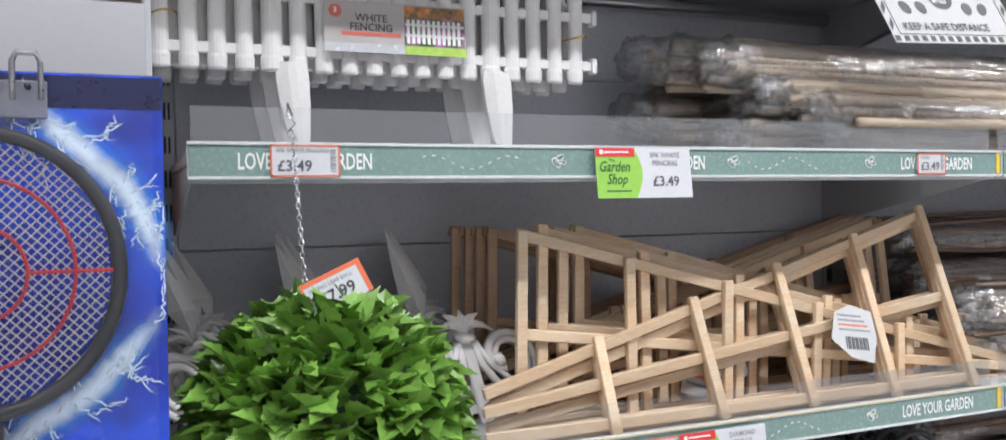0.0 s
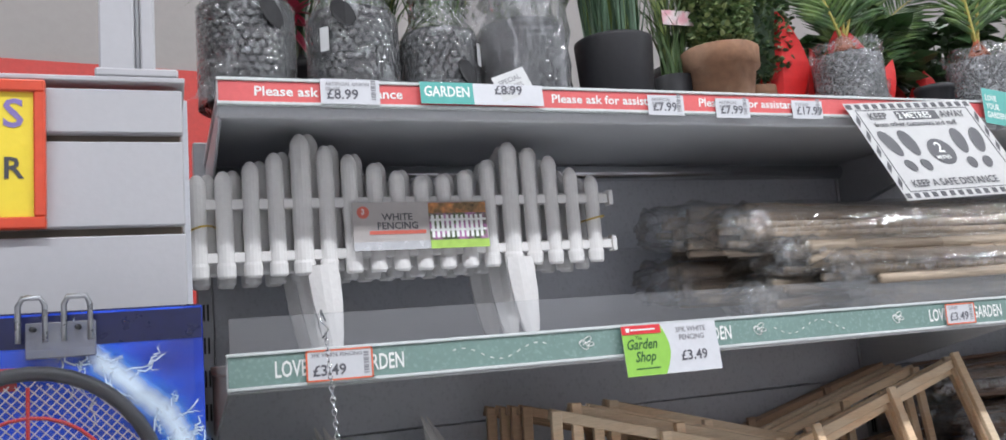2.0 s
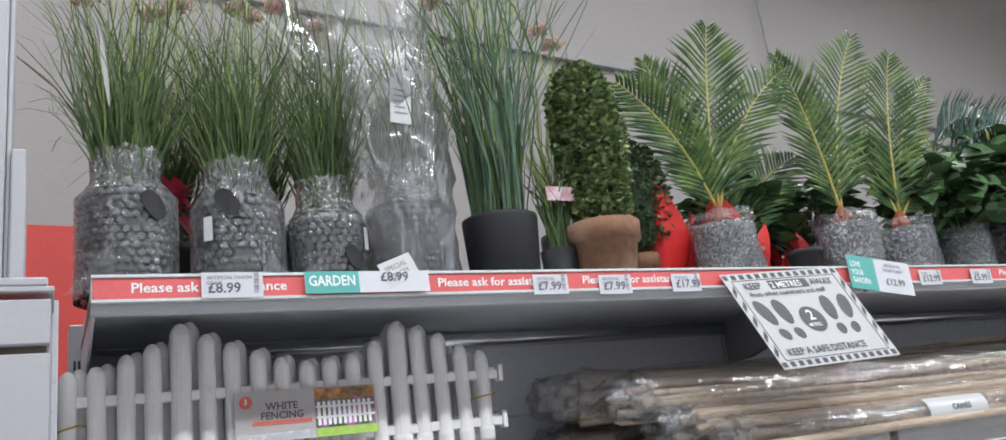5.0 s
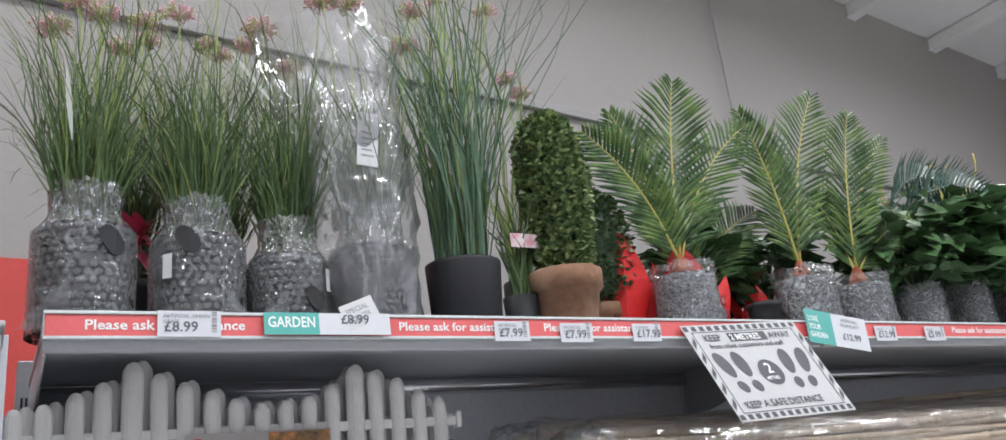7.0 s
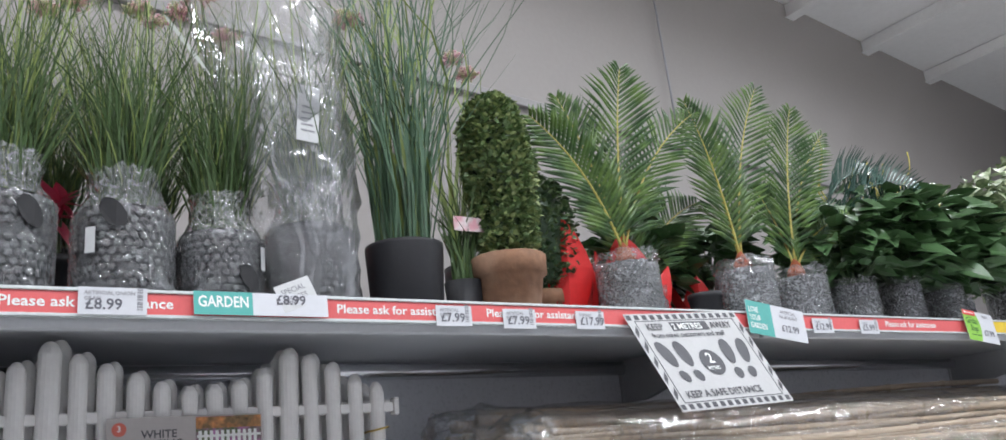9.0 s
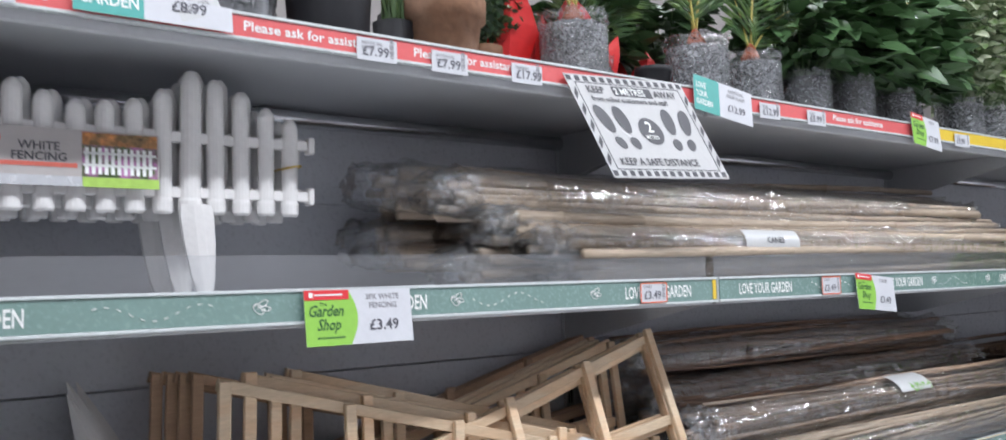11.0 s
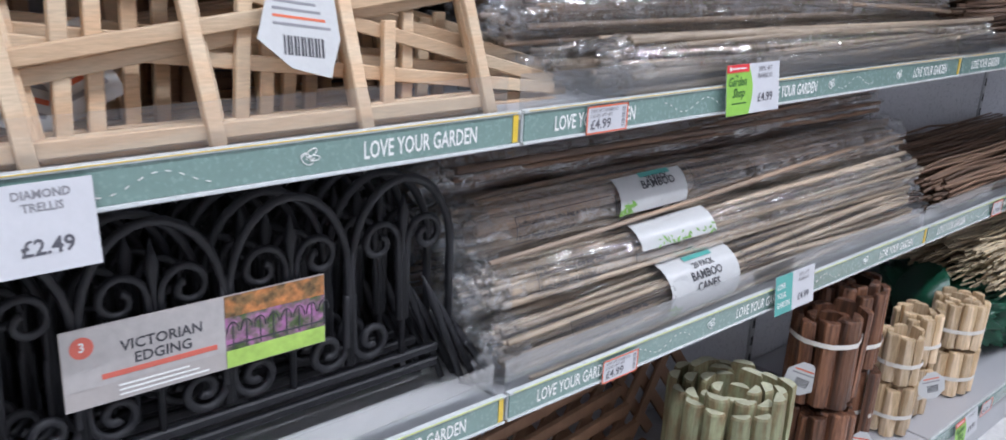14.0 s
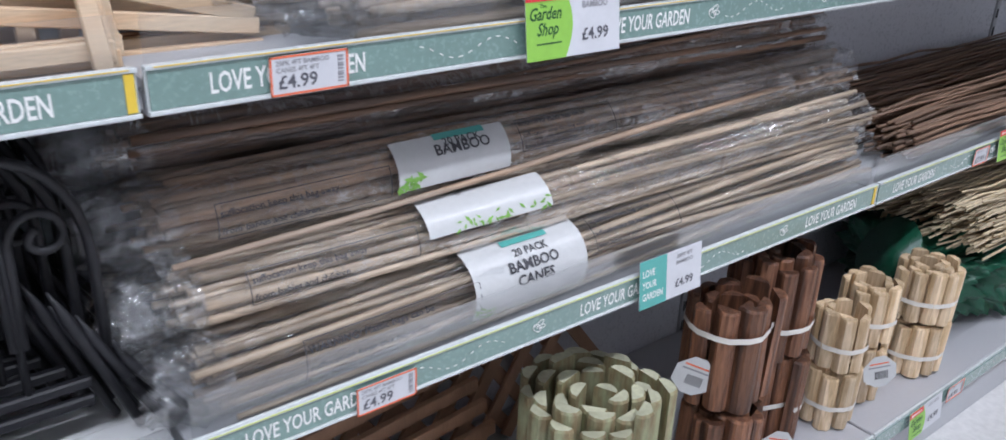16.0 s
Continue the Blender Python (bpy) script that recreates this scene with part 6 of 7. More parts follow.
def bubbles(r_at, z0, z1, cell, seed, drop=0.06):
    """Rows of small domes round a turned shape; r_at gives its radius at a height."""
    rr = random.Random(seed)
    g = Geo()
    row, z = 0, z0 + cell * 0.6
    while z < z1 - cell * 0.4:
        R0 = r_at(z)
        n = max(8, int(2 * math.pi * R0 / cell))
        for j in range(n):
            if rr.random() < drop:
                continue
            a = 2 * math.pi * (j + 0.5 * (row % 2)) / n
            if math.sin(a) > 0.45:
                continue
            nn = Vector((math.cos(a), math.sin(a), 0))
            tt = Vector((-math.sin(a), math.cos(a), 0))
            c = nn * (R0 + 0.0008) + Vector((0, 0, z))
            vs = []
            for f, hgt in ((0.47, 0.0), (0.4, 0.17), (0.0, 0.22)):
                if f == 0:
                    vs.append(c + nn * cell * hgt)
                else:
                    vs += [c + nn * cell * hgt + (tt * math.cos(u) + Vector((0, 0, 1)) * math.sin(u)) * cell * f for u in np.linspace(0, 6.2832, 8)[:-1]]
            fs = [(k, (k + 1) % 7, 7 + (k + 1) % 7, 7 + k) for k in range(7)] + [(7 + k, 7 + (k + 1) % 7, 14) for k in range(7)]
            g.add(vs, fs)
        row += 1
        z += cell * 0.87
    return g


def wrap_shell(prof, seed, crumple, n=30):
    g = Geo()
    for i, (r, z) in enumerate(prof):
        for j in range(n):
            a = 2 * math.pi * j / n
            q = noise.noise(Vector((math.cos(a) * 3 + seed, math.sin(a) * 3, z * 40)))
            q2 = noise.noise(Vector((math.cos(a) * 9 + seed, math.sin(a) * 9, z * 90)))
            s = r * (1 + crumple * q + crumple * 0.6 * q2)
            g.v.append((s * math.cos(a), s * math.sin(a), z + (crumple * 0.08 * q2 if i == len(prof) - 1 else 0)))
    g.f = [(i * n + j, i * n + (j + 1) % n, (i + 1) * n + (j + 1) % n, (i + 1) * n + j) for i in range(len(prof) - 1) for j in range(n)]
    return g


def wrapped_pot(t, R0, H, neck, cell, seed, hole=None, sticker=None):
    """A dark pot in bubble wrap: pot, soil, wrap with domes, gathered neck."""
    pot = Geo().lathe([(R0 * 0.78, 0.0), (R0 * 0.86, 0.01), (R0 * 0.93, H * 0.9), (R0 * 0.96, H * 0.92), (R0 * 0.96, H), (R0 * 0.86, H), (R0 * 0.8, H * 0.93)], 24)
    part("pot", pot, M_POTD, t, "dark plastic pot", True)
    part("filling", Geo().lathe([(0.001, H * 0.92), (R0 * 0.82, H * 0.92)], 16), M_SOIL, t)
    prof = [(R0 * 1.05, 0.001), (R0 * 1.0, H * 0.25), (R0 * 1.0, H * 0.6), (R0 * 1.01, H * 0.9), (R0 * 0.97, H)]
    if neck > 0:
        prof += [(R0 * 0.78, H + neck * 0.25), (R0 * 0.73, H + neck * 0.6), (R0 * 0.76, H + neck)]
    mw = M_WRAP if cell > 0.01 else M_WRAP2
    w = part("bubble_wrap", wrap_shell(prof[:5], seed, 0.045 if cell > 0.01 else 0.06, 44), mw, t, "clear bubble wrap", True)
    tagged(part("bubble", bubbles(lambda z: R0 * 1.0, 0.004, H, cell, seed), M_BUBBLE, w), kind="stuff")
    if neck > 0:
        k = 9
        prof = [(R0 * (0.97 - (0.23 if neck > 0.025 else -0.08) * min(1, i / 3)) * (1 + 0.05 * (i == k)), H + neck * i / k) for i in range(k + 1)]
        part("gathered_neck", wrap_shell(prof, seed + 9, 0.11, 48), M_NECK, w, "crumpled clear film round the stems")
    flap = Geo()
    rr = random.Random(seed)
    for k in range(7):
        f = k / 6
        flap.v += [(R0 * (0.3 + 1.0 * f) * (-1 if seed % 2 else 1), -R0 * (0.98 - 0.5 * f), 0.002 + rr.uniform(0, 0.004)), (R0 * (0.3 + 0.85 * f) * (-1 if seed % 2 else 1), -R0 * (1.05 - 0.45 * f), H * (0.45 - 0.4 * f) + rr.uniform(0, 0.012))]
    flap.f = [(2 * k, 2 * k + 1, 2 * k + 3, 2 * k + 2) for k in range(6)]
    part("wrap_flap", flap, M_WRAP, t, "loose flap of bubble wrap")
    if hole:
        a0, hz, hr = hole
        ring = [(1.0, 0)]
        vs = []
        for u in np.linspace(0, 6.2832, 15)[:-1]:
            a = a0 + hr / R0 * math.cos(u)
            vs.append((R0 * 1.12 * math.cos(a), R0 * 1.12 * math.sin(a), hz + hr * (1.15 * math.sin(u) - 0.55 * math.cos(u))))
        part("wrap_opening", Geo().add(vs, [tuple(range(14))]), M_SLOT, t, "dark pot seen through a tear")
    if sticker:
        a0, hz = sticker
        vs = [(R0 * 1.12 * math.cos(a0 + d), R0 * 1.12 * math.sin(a0 + d), hz + e) for d, e in ((-0.1, -0.016), (0.1, -0.016), (0.1, 0.016), (-0.1, 0.016))]
        part("sticker", Geo().add(vs, [(0, 1, 2, 3)]), M_PAPER, t, "white sticker")


def blades(n, z0, L, spread, r0, width, seed, droop=0.25):
    """Thin tapered blades fanning from a tuft."""
    rr = random.Random(seed)
    g = Geo()
    for _ in range(n):
        a, q = rr.uniform(0, 6.283), math.sqrt(rr.random())
        l = L * rr.uniform(0.5, 1.0)
        out = spread * q * rr.uniform(0.4, 1.15)
        bx, by = r0 * q * math.cos(a), r0 * q * math.sin(a)
        a2 = a + rr.uniform(-1.1, 1.1)
        d = droop * rr.uniform(0, 1) ** 2
        face = rr.uniform(0, 3.14)
        cx, cy = math.cos(face), math.sin(face)
        m = 8
        ca, cp, cs = rr.uniform(-0.065, 0.065), rr.uniform(0, 6.28), rr.uniform(0.6, 1.4)
        for k in range(m):
            f = k / (m - 1)
            o = out * l * (f ** 1.6)
            x, y = bx + o * math.cos(a2) + rr.uniform(-0.0028, 0.0028), by + o * math.sin(a2)
            z = z0 + l * (f - d * f ** 3)
            x += ca * l / 0.4 * f * math.sin(cs * 5 * f + cp)
            y += ca * l / 0.4 * f * math.cos(cs * 5 * f + cp)
            hw = width * (1 - 0.85 * f ** 1.5) / 2
            g.v += [(x - hw * cx, y - hw * cy, z), (x + hw * cx, y + hw * cy, z)]
        base = len(g.v) - 2 * m
        g.f += [(base + 2 * k, base + 2 * k + 1, base + 2 * k + 3, base + 2 * k + 2) for k in range(m - 1)]
    return g


def umbel(t, p, r, seed, z0):
    rr = random.Random(seed)
    g = Geo()
    oct_v = ((1, 0, 0), (-1, 0, 0), (0, 1, 0), (0, -1, 0), (0, 0, 1), (0, 0, -1))
    oct_f = ((0, 2, 4), (2, 1, 4), (1, 3, 4), (3, 0, 4), (2, 0, 5), (1, 2, 5), (3, 1, 5), (0, 3, 5))
    r *= 1.2
    for k in range(110):
        d = Vector((rr.gauss(0, 1), rr.gauss(0, 1), abs(rr.gauss(0, 0.9)))).normalized() * r * rr.uniform(0.55, 1.0)
        c = Vector(p) + Vector((d.x, d.y, d.z * 0.75))
        s = r * rr.uniform(0.07, 0.13)
        g.add([c + Vector(v) * s for v in oct_v], oct_f)
        g.tube([p, c], 0.0004, 3, caps=False)
    h = part("flower_head", g, M_UMBEL, t, "faded pink onion flower head")
    part("stem", Geo().tube([(p[0] * 0.3, p[1] * 0.3, z0), (p[0] * 0.7, p[1] * 0.7, (z0 + p[2]) / 2), p], 0.0012, 5), M_GRASS3, h, smooth=True)


def onion_grass(x, y, R0, H, neck, seed, heads, n=210, hole=None, sticker=None):
    t = thing("onion_grass_plant", "artificial onion grass with pink flower heads in a bubble-wrapped pot", "artificial plant", (x, y, ZS), "onion grass plants")
    wrapped_pot(t, R0, H, neck, 0.0115, seed, hole, sticker)
    tagged(part("upright_grass", blades(int(n * 0.6), H * 0.95, 0.38, 0.3, R0 * 0.6, 0.0034, seed + 7, 0.35), M_GRASS, t, "thin upright blades"), kind="stuff")
    tagged(part("grass", blades(int(n * 0.8), H * 0.95, 0.36, 0.68, R0 * 0.55, 0.003, seed, 0.6), M_GRASS, t, "thin green blades"), kind="stuff")
    tagged(part("dry_grass", blades(85, H * 0.95, 0.48, 0.55, R0 * 0.5, 0.0018, seed + 50, 0.5), M_GRASS3, t, "pale yellowish blades"), kind="stuff")
    for k, (hx, hy, hz, hr) in enumerate(heads):
        umbel(t, (hx - x, hy - y, hz - ZS), hr, seed * 10 + k, H)
    return t


onion_grass(0.05, 0.1, 0.06, 0.138, 0.06, 1, ((0.031, 0.1, 2.18, 0.03), (0.0, 0.13, 2.145, 0.025), (0.058, 0.08, 2.15, 0.022), (0.12, 0.12, 2.17, 0.024)), hole=(-1.15, 0.112, 0.015))
onion_grass(0.19, 0.1, 0.06, 0.132, 0.055, 2, ((0.165, 0.12, 2.195, 0.024), (0.219, 0.1, 2.235, 0.018), (0.21, 0.14, 2.16, 0.02)), hole=(-1.95, 0.118, 0.015), sticker=(-2.35, 0.085))
onion_grass(0.313, 0.1, 0.054, 0.112, 0.055, 3, ((0.284, 0.12, 2.19, 0.027), (0.33, 0.12, 2.13, 0.02), (0.39, 0.14, 2.27, 0.024)), hole=(-1.2, 0.045, 0.014), sticker=(-0.75, 0.075))
p4 = onion_grass(0.44, 0.1, 0.062, 0.13, 0.07, 4, ((0.43, 0.12, 2.265, 0.026), (0.385, 0.11, 2.27, 0.026), (0.53, 0.13, 2.21, 0.024), (0.545, 0.12, 2.275, 0.024)), n=130)
onion_grass(0.115, 0.26, 0.05, 0.12, 0.03, 5, ((0.1, 0.26, 2.2, 0.022), (0.14, 0.24, 2.21, 0.02)), n=180)
onion_grass(0.25, 0.27, 0.05, 0.12, 0.03, 6, ((0.26, 0.27, 2.22, 0.02), (0.3, 0.26, 2.24, 0.022)), n=180)

# cellophane bag round the fourth plant
g, nr, nz_ = Geo(), 28, 22
for i in range(nz_ + 1):
    f = i / nz_
    z = 0.006 + 0.47 * f
    r = 0.07 + 0.03 * math.sin(2.2 * f) + (0.012 * (f - 0.8) / 0.2 if f > 0.8 else 0)
    for j in range(nr):
        a = 2 * math.pi * j / nr
        q = noise.noise(Vector((math.cos(a) * 2.2, math.sin(a) * 2.2, z * 14)))
        q2 = noise.noise(Vector((math.cos(a) * 7, math.sin(a) * 7, z * 36)))
        s = r * (1 + 0.2 * q + 0.1 * q2)
        g.v.append((s * math.cos(a) - 0.055 * f, s * math.sin(a) * 0.85, z + (0.03 * q if i == nz_ else 0)))
g.f = [(i * nr + j, i * nr + (j + 1) % nr, (i + 1) * nr + (j + 1) % nr, (i + 1) * nr + j) for i in range(nz_) for j in range(nr)]
part("cellophane_bag", g, M_BAG, p4, "crumpled clear cellophane bag", True)
part("swing_tag", Geo().box(-0.062, -0.03, -0.078, -0.0772, 0.235, 0.32, 0.0002, pose(0, 0, 0, 0, 4, 0)), M_PAPER, p4, "white swing tag")
for k in range(5):
    part("print_line", Geo().box(-0.056, -0.036 - 0.003 * (k % 3), -0.0786, -0.0781, 0.25 + 0.009 * k, 0.2525 + 0.009 * k, 0, pose(0, 0, 0, 0, 4, 0)), M_INK_G, p4)
for tx, ty, tz, ry in ((0.02, 0.03, 1.99, -6), (0.25, 0.03, 2.06, -38)):
    st = thing("plant_tag", "slim white care tag tucked into the grass", "tag", m=pose(tx, ty, tz, 0, ry, 0), group="plant tags")
    part("strip", Geo().add([(w * s, 0, z) for w, z in ((0.0006, -0.05), (0.0028, -0.02), (0.0034, 0.01), (0.0022, 0.035), (0.0005, 0.05)) for s in (-1, 1)], [(2 * k, 2 * k + 1, 2 * k + 3, 2 * k + 2) for k in range(4)]), M_TAG, st)

# tall grass in a black pot
tall = thing("tall_grass_plant", "tall artificial grass in a plain black pot", "artificial plant", (0.592, 0.1, ZS))
part("pot", Geo().lathe([(0.05, 0), (0.053, 0.004), (0.06, 0.113), (0.06, 0.118), (0.056, 0.118), (0.054, 0.108)], 26), M_POTD, tall, "matt black pot", True)
part("filling", Geo().lathe([(0.001, 0.109), (0.0535, 0.109)], 14), M_SOIL, tall)
tagged(part("grass", blades(190, 0.105, 0.72, 0.36, 0.042, 0.0036, 31, 0.4), M_GRASS2, tall, "long blue-green blades"), kind="stuff")
tagged(part("broad_grass", blades(34, 0.105, 0.68, 0.14, 0.035, 0.008, 32, 0.05), M_GRASS3, tall, "broad yellow-green blades"), kind="stuff")
for k, (hx, hy, hz) in enumerate(((0.611, 0.14, 2.33), (0.709, 0.14, 2.32), (0.742, 0.15, 2.19), (0.774, 0.16, 2.17))):
    umbel(tall, (hx - 0.592, hy - 0.1, hz - ZS), 0.022, 90 + k, 0.3)

small = thing("small_grass_plant", "small artificial grass with a flowered paper band", "artificial plant", (0.712, 0.13, ZS))
part("pot", Geo().lathe([(0.026, 0), (0.032, 0.075), (0.03, 0.075), (0.028, 0.066)], 18), M_POTD, small, "small black pot", True)
tagged(part("grass", blades(90, 0.066, 0.24, 0.28, 0.018, 0.004, 41), M_GRASS, small), kind="stuff")
tagged(part("broad_grass", blades(14, 0.066, 0.42, 0.16, 0.014, 0.009, 42, 0.05), M_GRASS3, small, "broad yellow-green blades"), kind="stuff")
part("paper_band", Geo().box(-0.03, 0.028, -0.034, -0.0335, 0.152, 0.176), mat("flowered_paper", (0.72, 0.62, 0.62), 0.5, 0, 0.15, 60, 140, 0, sub=(0.6, 0.3, 0.34)), small, "pink flowered paper band")

# dark pots and boxes standing behind
for x, y, r, h in ((0.14, 0.2, 0.03, 0.1), (0.26, 0.2, 0.04, 0.11), (0.655, 0.22, 0.05, 0.12), (0.52, 0.24, 0.05, 0.12), (0.93, 0.28, 0.05, 0.13), (0.4, 0.24, 0.045, 0.11), (0.84, 0.3, 0.05, 0.15), (1.1, 0.31, 0.055, 0.16), (1.31, 0.32, 0.05, 0.15), (1.55, 0.28, 0.055, 0.16), (1.66, 0.3, 0.05, 0.15), (1.78, 0.3, 0.05, 0.14), (1.24, 0.11, 0.032, 0.07)):
    bp = thing("black_pot", "black plastic plant pot at the back of the shelf", "pot", (x, y, ZS), "black pots at the back")
    part("body", Geo().lathe([(r * 0.8, 0), (r * 0.84, 0.004), (r, h * 0.85), (r * 1.06, h * 0.86), (r * 1.06, h), (r * 0.96, h), (r * 0.93, h * 0.9)], 20), M_POTD, bp, smooth=True)
    part("filling", Geo().lathe([(0.001, h * 0.9), (r * 0.94, h * 0.9)], 12), M_SOIL, bp)
for x, z, s in ((0.115, 1.86, 0.05), (0.128, 1.88, 0.03)):
    rf = thing("red_flower", "bright pink-red artificial bloom behind the grass", "flower", (x, 0.2, ZS))
    part("stem", Geo().tube([(0, 0, 0), (0, 0, z - ZS)], 0.003, 5), M_GRASS, rf)
    g = Geo()
    for k in range(7):
        a = k * 0.9
        m = orient((0, 0, z - ZS), (math.cos(a), -0.3, math.sin(a)), 0.3)
        lf = leaf_mesh(s, s * 0.35, 0.2, None, False)
        g.add(lf.v, lf.f, m)
    part("petal", g, mat("pink_petal", (0.6, 0.04, 0.1), 0.5), rf)

# box topiary in terracotta pots


def topiary(x, y, pr, ph, body, seed, n, dark=False):
    rr = random.Random(seed)
    t = thing("box_topiary", "artificial clipped box topiary in a weathered terracotta pot", "artificial plant", (x, y, ZS), "box topiaries")
    pot = Geo().lathe([(pr * 0.66, 0), (pr * 0.7, 0.003), (pr * 0.9, ph * 0.7), (pr * 1.0, ph * 0.71), (pr * 1.02, ph * 0.98), (pr * 0.98, ph), (pr * 0.88, ph), (pr * 0.86, ph * 0.85)], 28)
    part("pot", pot, M_TERRA, t, "weathered terracotta pot", True)
    part("filling", Geo().lathe([(0.001, ph * 0.9), (pr * 0.87, ph * 0.9)], 14), M_SOIL, t)
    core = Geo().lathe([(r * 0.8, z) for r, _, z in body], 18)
    # core darkened to paint the shade inside the foliage
    part("core", core, M_LEAF_SHADE, t, smooth=True)
    lf = leaf_mesh(0.0095, 0.0042, 0.35, None, False)
    g, g2 = Geo(), Geo()
    zs = [b[2] for b in body]
    for k in range(n):
        z = rr.uniform(zs[0], zs[-1])
        r = float(np.interp(z, zs, [b[0] for b in body]))
        ox = float(np.interp(z, zs, [b[1] for b in body]))
        a = rr.uniform(0, 6.283)
        q = rr.uniform(0.8, 1.06) * (1 + 0.1 * noise.noise(Vector((math.cos(a) * 2, math.sin(a) * 2, z * 22 + seed))))
        nn = Vector((math.cos(a), math.sin(a), 0.25 + max(0, (z - zs[-1] + 0.05) * 20)))
        d = nn + Vector((rr.uniform(-1, 1), rr.uniform(-1, 1), rr.uniform(-0.6, 1.1)))
        (g if rr.random() < 0.6 else g2).add(lf.v, lf.f, orient((ox + r * q * math.cos(a), r * q * math.sin(a), z), d, rr.uniform(-1, 1), rr.uniform(0.8, 1.3)))
    tagged(part("foliage", g, M_BOX, t, "small dull green leaves"), kind="stuff")
    # the rear topiary's tips get the painted shade green
    tagged(part("leaf_tip", g2, M_LEAF_SHADE if dark else mat("box_tip", (0.28, 0.34, 0.14), 0.5, 0, 0.3), t, "leaf tips, lighter in front and shade-dark behind"), kind="stuff")
    return t


topiary(0.782, 0.1, 0.062, 0.112, [(0.03, 0, 0.1), (0.045, 0.004, 0.125), (0.054, 0.006, 0.2), (0.058, 0.0, 0.28), (0.053, -0.008, 0.34), (0.038, -0.004, 0.38), (0.012, 0.0, 0.4)], 1, 6200)
topiary(0.915, 0.19, 0.04, 0.08, [(0.03, 0, 0.08), (0.06, 0, 0.11), (0.072, 0, 0.2), (0.05, 0, 0.27), (0.01, 0, 0.3)], 2, 1800, True)

# red paper sleeves
for x, y, s, rz in ((0.962, 0.2, 1.15, 12), (1.165, 0.22, 1.15, -20), (1.35, 0.24, 0.75, 0)):
    t = thing("red_paper_sleeve", "bright red pointed paper plant sleeve behind the pots", "plant sleeve", group="red sleeves", m=pose(x, y, ZS, 0, 0, rz))
    for j in range(4):
        a = 2 * math.pi * (j + 0.62) / 4
        out, side = Vector((math.cos(a), math.sin(a), 0)), Vector((-math.sin(a), math.cos(a), 0))
        tip = (0.13, 0.17, 0.18, 0.12)[j] * s
        g = Geo()
        for k in range(8):
            f = k / 7
            c = out * (0.03 + 0.032 * math.sin(1.9 * f)) * s + Vector((0, 0, tip * f))
            hw = s * 0.054 * (math.sin(math.pi * (0.28 + 0.72 * f)) ** 0.8 if f < 1 else 0) + 0.0004
            g.v += [tuple(c - side * hw - out * hw * 0.45), tuple(c + out * 0.003), tuple(c + side * hw - out * hw * 0.45)]
        for k in range(7):
            g.f += [(3 * k, 3 * k + 1, 3 * k + 4, 3 * k + 3), (3 * k + 1, 3 * k + 2, 3 * k + 5, 3 * k + 4)]
        part("petal", g, M_REDCLOTH, t)

# cycas palms


def frond(t, base, tip, width, n=28, bow=0.04, material=None, rach=None, seed=0, side=None, sag=0.0):
    """A feather frond: rachis and two rows of narrow folded leaflets."""
    rr = random.Random(seed)
    material, rach = material or M_PALM, rach or M_RACHIS
    b, e = Vector(base), Vector(tip)
    L = (e - b).length
    out = Vector((e.x - b.x, e.y - b.y, 0))
    mid = (b + e) / 2 + Vector((-out.x * 0.25, 0, bow)) + Vector((0, 0, sag))

    def at(f):
        return b * (1 - f) ** 2 + mid * 2 * f * (1 - f) + e * f * f
    pts = [at(k / 9) for k in range(10)]
    fr = part("frond", Geo().tube(pts, [0.0033 - 0.00027 * k for k in range(10)], 5), rach, t, "feathery palm frond with a yellow midrib", True)
    side = Vector(side).normalized() if side else Vector((0.94, -0.34, 0.0))
    g = Geo()
    for k in range(n):
        f = 0.1 + 0.89 * k / (n - 1)
        p = at(f)
        d = (at(min(1, f + 0.03)) - at(f - 0.03)).normalized()
        s0 = (side - d * side.dot(d)).normalized()
        up = s0.cross(d)
        ln = width * 1.2 * (0.5 + 0.62 * math.sin(math.pi * min(1, 0.12 + 0.72 * f))) * min(1.0, 0.3 + 2.2 * (1 - f))
        for sg in (-1, 1):
            tilt = 0.57 + 0.28 * f + rr.uniform(-0.05, 0.05)
            v = (s0 * sg * math.cos(tilt) + d * math.sin(tilt) + up * rr.uniform(0.1, 0.28)).normalized()
            w = d * 0.0052
            a, c = p, p + v * ln - up * ln * 0.06
            m2 = p + v * ln * 0.55 + up * 0.004
            lift = up * 0.0025
            g.add([a - w * 0.7, a + w * 0.7, m2 + w, c, m2 - w, (a + m2) / 2 + lift, m2 + lift], [(0, 5, 6, 4), (0, 1, 5), (1, 2, 6, 5), (6, 2, 3), (4, 6, 3)])
    tagged(part("foliage", g, material, fr), kind="stuff")
    return fr


def palm(x, y, R0, H, tips, seed, cell=0.009, width=0.075):
    t = thing("palm_plant", "artificial cycas palm in a bubble-wrapped grey pot", "artificial palm", (x, y, ZS), "palm plants")
    wrapped_pot(t, R0, H, 0.02, cell, seed)
    part("crown", Geo().lathe([(0.016, H * 0.8), (0.018, H + 0.015), (0.01, H + 0.035), (0.002, H + 0.045)], 10, wob=0.15, seed=seed), M_CROWN, t, "brown fibrous crown")
    for k, (px, py, pz, wd) in enumerate(tips):
        frond(t, (0, 0, H + 0.02), (px - x, py - y, pz - ZS), wd, seed=seed * 10 + k)
    return t


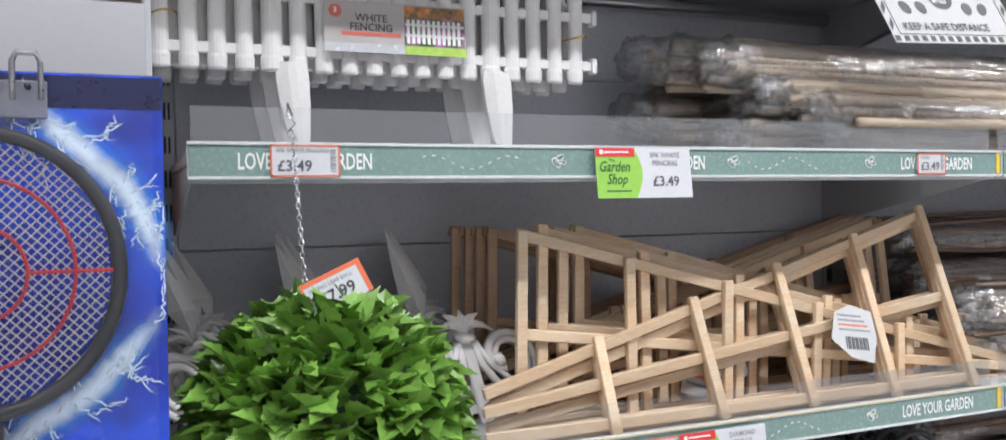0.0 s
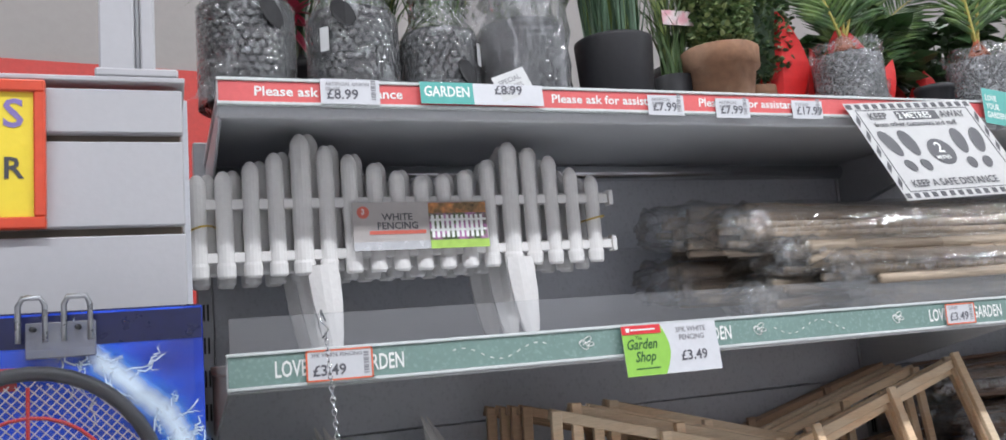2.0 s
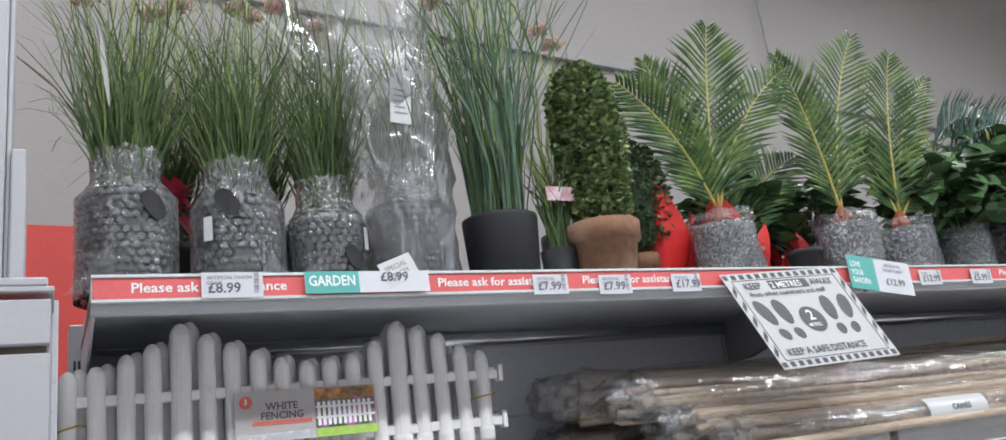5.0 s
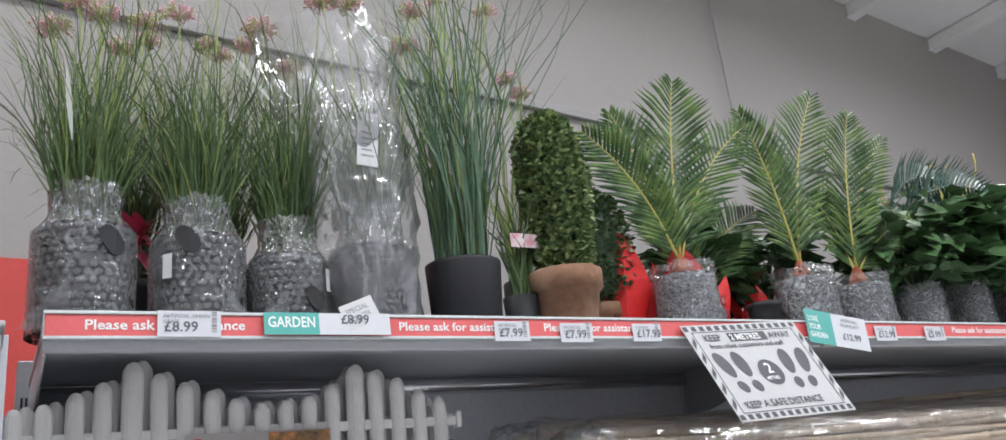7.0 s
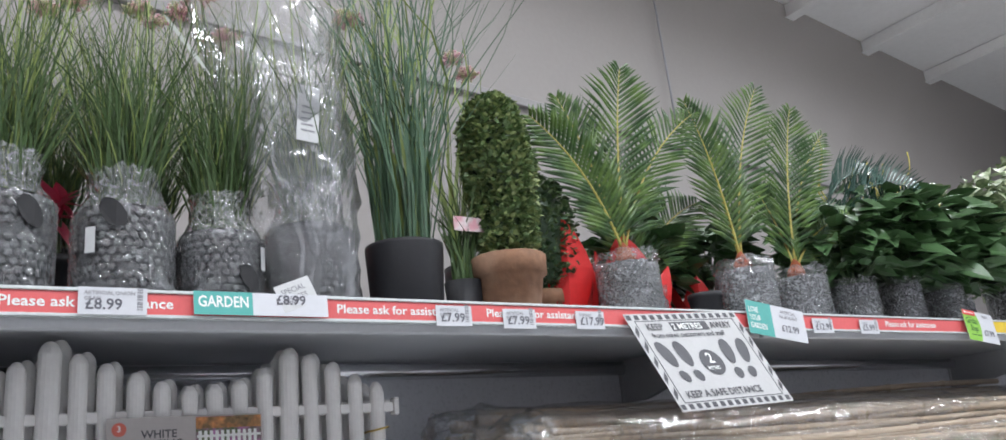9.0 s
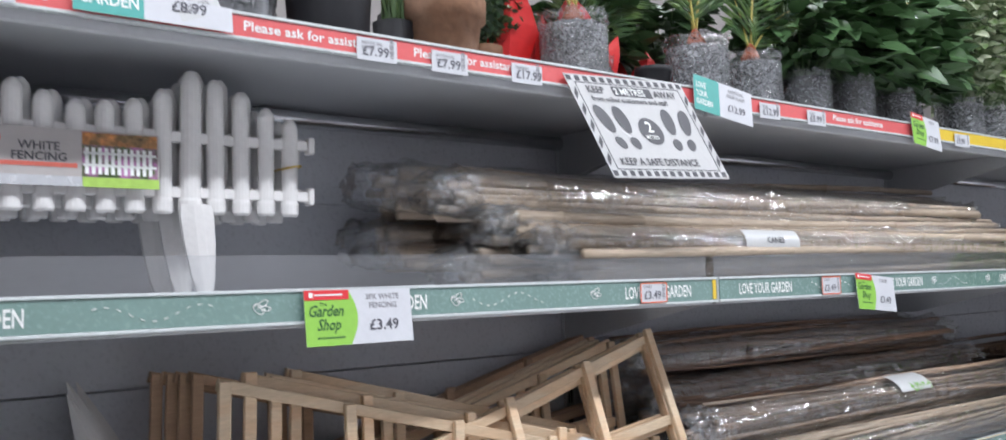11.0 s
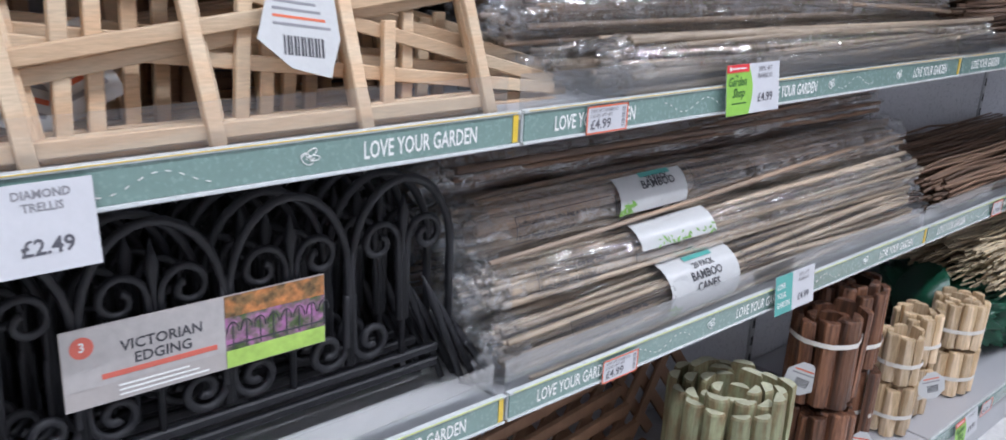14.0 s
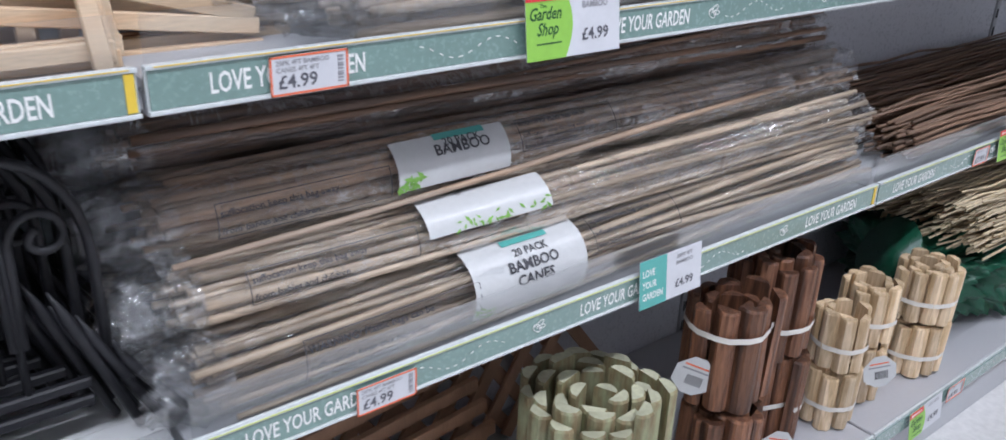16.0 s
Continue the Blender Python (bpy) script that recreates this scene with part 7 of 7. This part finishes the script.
palm(1.04, 0.1, 0.056, 0.112, ((1.096, 0.1, 2.22, 0.082), (0.868, 0.11, 2.089, 0.075), (1.268, 0.09, 2.146, 0.07), (0.985, 0.17, 2.17, 0.07)), 11)
palm(1.155, 0.19, 0.045, 0.075, ((1.36, 0.2, 2.0, 0.08), (1.2, 0.24, 2.06, 0.085), (1.1, 0.24, 2.0, 0.07)), 12)
palm(1.35, 0.1, 0.058, 0.115, ((1.509, 0.11, 2.254, 0.075), (1.262, 0.1, 2.177, 0.07), (1.43, 0.2, 2.15, 0.07)), 13)
palm(1.515, 0.1, 0.056, 0.108, ((1.604, 0.1, 2.214, 0.072), (1.735, 0.12, 2.18, 0.06), (1.49, 0.15, 2.03, 0.06), (1.77, 0.08, 1.98, 0.055)), 14)

# further pots, fern and dark bushes


def wrapped_bush(x, y, R0, H, n, z_hi, rad, material, seed, leaf=(0.05, 0.017), label="dark green artificial foliage plant in a bubble-wrapped pot"):
    rr = random.Random(seed)
    t = thing("foliage_plant", label, "artificial plant", (x, y, ZS), "foliage plants")
    wrapped_pot(t, R0, H, 0.012, 0.009, seed)
    g, st = Geo(), Geo()
    lf = leaf_mesh(leaf[0], leaf[1], 0.3, None, False)
    for k in range(n):
        a, q = rr.uniform(0, 6.283), math.sqrt(rr.random())
        z = H + (z_hi - H) * rr.uniform(0.1, 1.0)
        p = Vector((rad * q * math.cos(a), rad * q * math.sin(a) * 0.75, z))
        d = Vector((math.cos(a) * 0.8 + rr.uniform(-0.5, 0.5), math.sin(a) * 0.8 - 0.3, rr.uniform(-0.6, 0.5)))
        g.add(lf.v, lf.f, orient(p, d, rr.uniform(-0.8, 0.8), rr.uniform(0.7, 1.3)))
        if k % 12 == 0:
            st.tube([(0, 0, H * 0.9), p * 0.6 + Vector((0, 0, H * 0.3)), p], 0.0015, 4)
    part("stalk", st, M_GRASS, t)
    tagged(part("foliage", g, material, t), kind="stuff")
    return t


M_BUSH = mat("dark_gloss_leaf", (0.07, 0.14, 0.055), 0.35, 0, 0.35, 12, 60, 0.05)
M_IVY = mat("ivy_leaf", (0.1, 0.17, 0.05), 0.4, 0, 0.4, 20, 60, 0.05, sub=(0.42, 0.46, 0.32))
wrapped_bush(1.695, 0.1, 0.05, 0.1, 240, 0.27, 0.14, M_BUSH, 21)
wrapped_bush(1.868, 0.1, 0.048, 0.108, 300, 0.29, 0.16, M_BUSH, 22, (0.065, 0.022))
wrapped_bush(2.044, 0.1, 0.048, 0.1, 320, 0.31, 0.17, M_BUSH, 23, (0.06, 0.022))
wrapped_bush(2.18, 0.14, 0.035, 0.09, 260, 0.33, 0.15, M_BUSH, 24)
wrapped_bush(2.36, 0.1, 0.056, 0.11, 420, 0.4, 0.2, M_IVY, 25, (0.04, 0.014), "artificial variegated ivy plant in a bubble-wrapped pot")
wrapped_bush(2.55, 0.12, 0.056, 0.11, 420, 0.46, 0.22, M_IVY, 26, (0.04, 0.014), "artificial variegated ivy plant in a bubble-wrapped pot")
wrapped_bush(1.24, 0.27, 0.045, 0.1, 170, 0.25, 0.1, M_BUSH, 31, (0.06, 0.018))
wrapped_bush(1.44, 0.27, 0.045, 0.1, 170, 0.27, 0.1, M_BUSH, 32, (0.06, 0.018))
wrapped_bush(1.98, 0.26, 0.05, 0.1, 320, 0.38, 0.19, M_BUSH, 27, (0.06, 0.02))
wrapped_bush(2.75, 0.14, 0.056, 0.11, 380, 0.5, 0.22, M_IVY, 28, (0.045, 0.016), "artificial variegated ivy plant in a bubble-wrapped pot")
fern = thing("fern_plant", "artificial blue-green fern arching over the pots", "artificial plant", (1.72, 0.2, ZS))
part("pot", Geo().lathe([(0.035, 0), (0.045, 0.1), (0.04, 0.1)], 18), M_POTD, fern, smooth=True)
frond(fern, (0, 0, 0.1), (0.45, -0.08, 0.36), 0.075, 40, 0.2, M_FERN, M_FERN, 3, (0.35, -0.5, 0.8), 0.06)
frond(fern, (0, 0, 0.1), (0.34, -0.02, 0.41), 0.07, 40, 0.2, M_FERN, M_FERN, 4, (0.3, -0.4, 0.85), 0.05)
frond(fern, (0, 0, 0.1), (0.2, -0.1, 0.3), 0.06, 34, 0.1, M_FERN, M_FERN, 5, (0.6, -0.4, 0.7))
curl = thing("curly_twig_spray", "curly yellow artificial twigs among the foliage", "artificial plant", (1.95, 0.24, ZS))
M_CURL = mat("yellow_twig", (0.55, 0.45, 0.06), 0.5)
for k in range(9):
    rr = random.Random(60 + k)
    bx, hz = rr.uniform(-0.2, 0.4), rr.uniform(0.36, 0.5)
    pts = []
    for q in range(26):
        f = q / 25
        pts.append((bx * f + 0.012 * math.sin(14 * f + k), 0.012 * math.cos(15 * f + k) - 0.05 * f, 0.02 + hz * f + 0.006 * math.sin(20 * f)))
    part("twig", Geo().tube(pts, 0.0016, 4), M_CURL, curl, smooth=True)
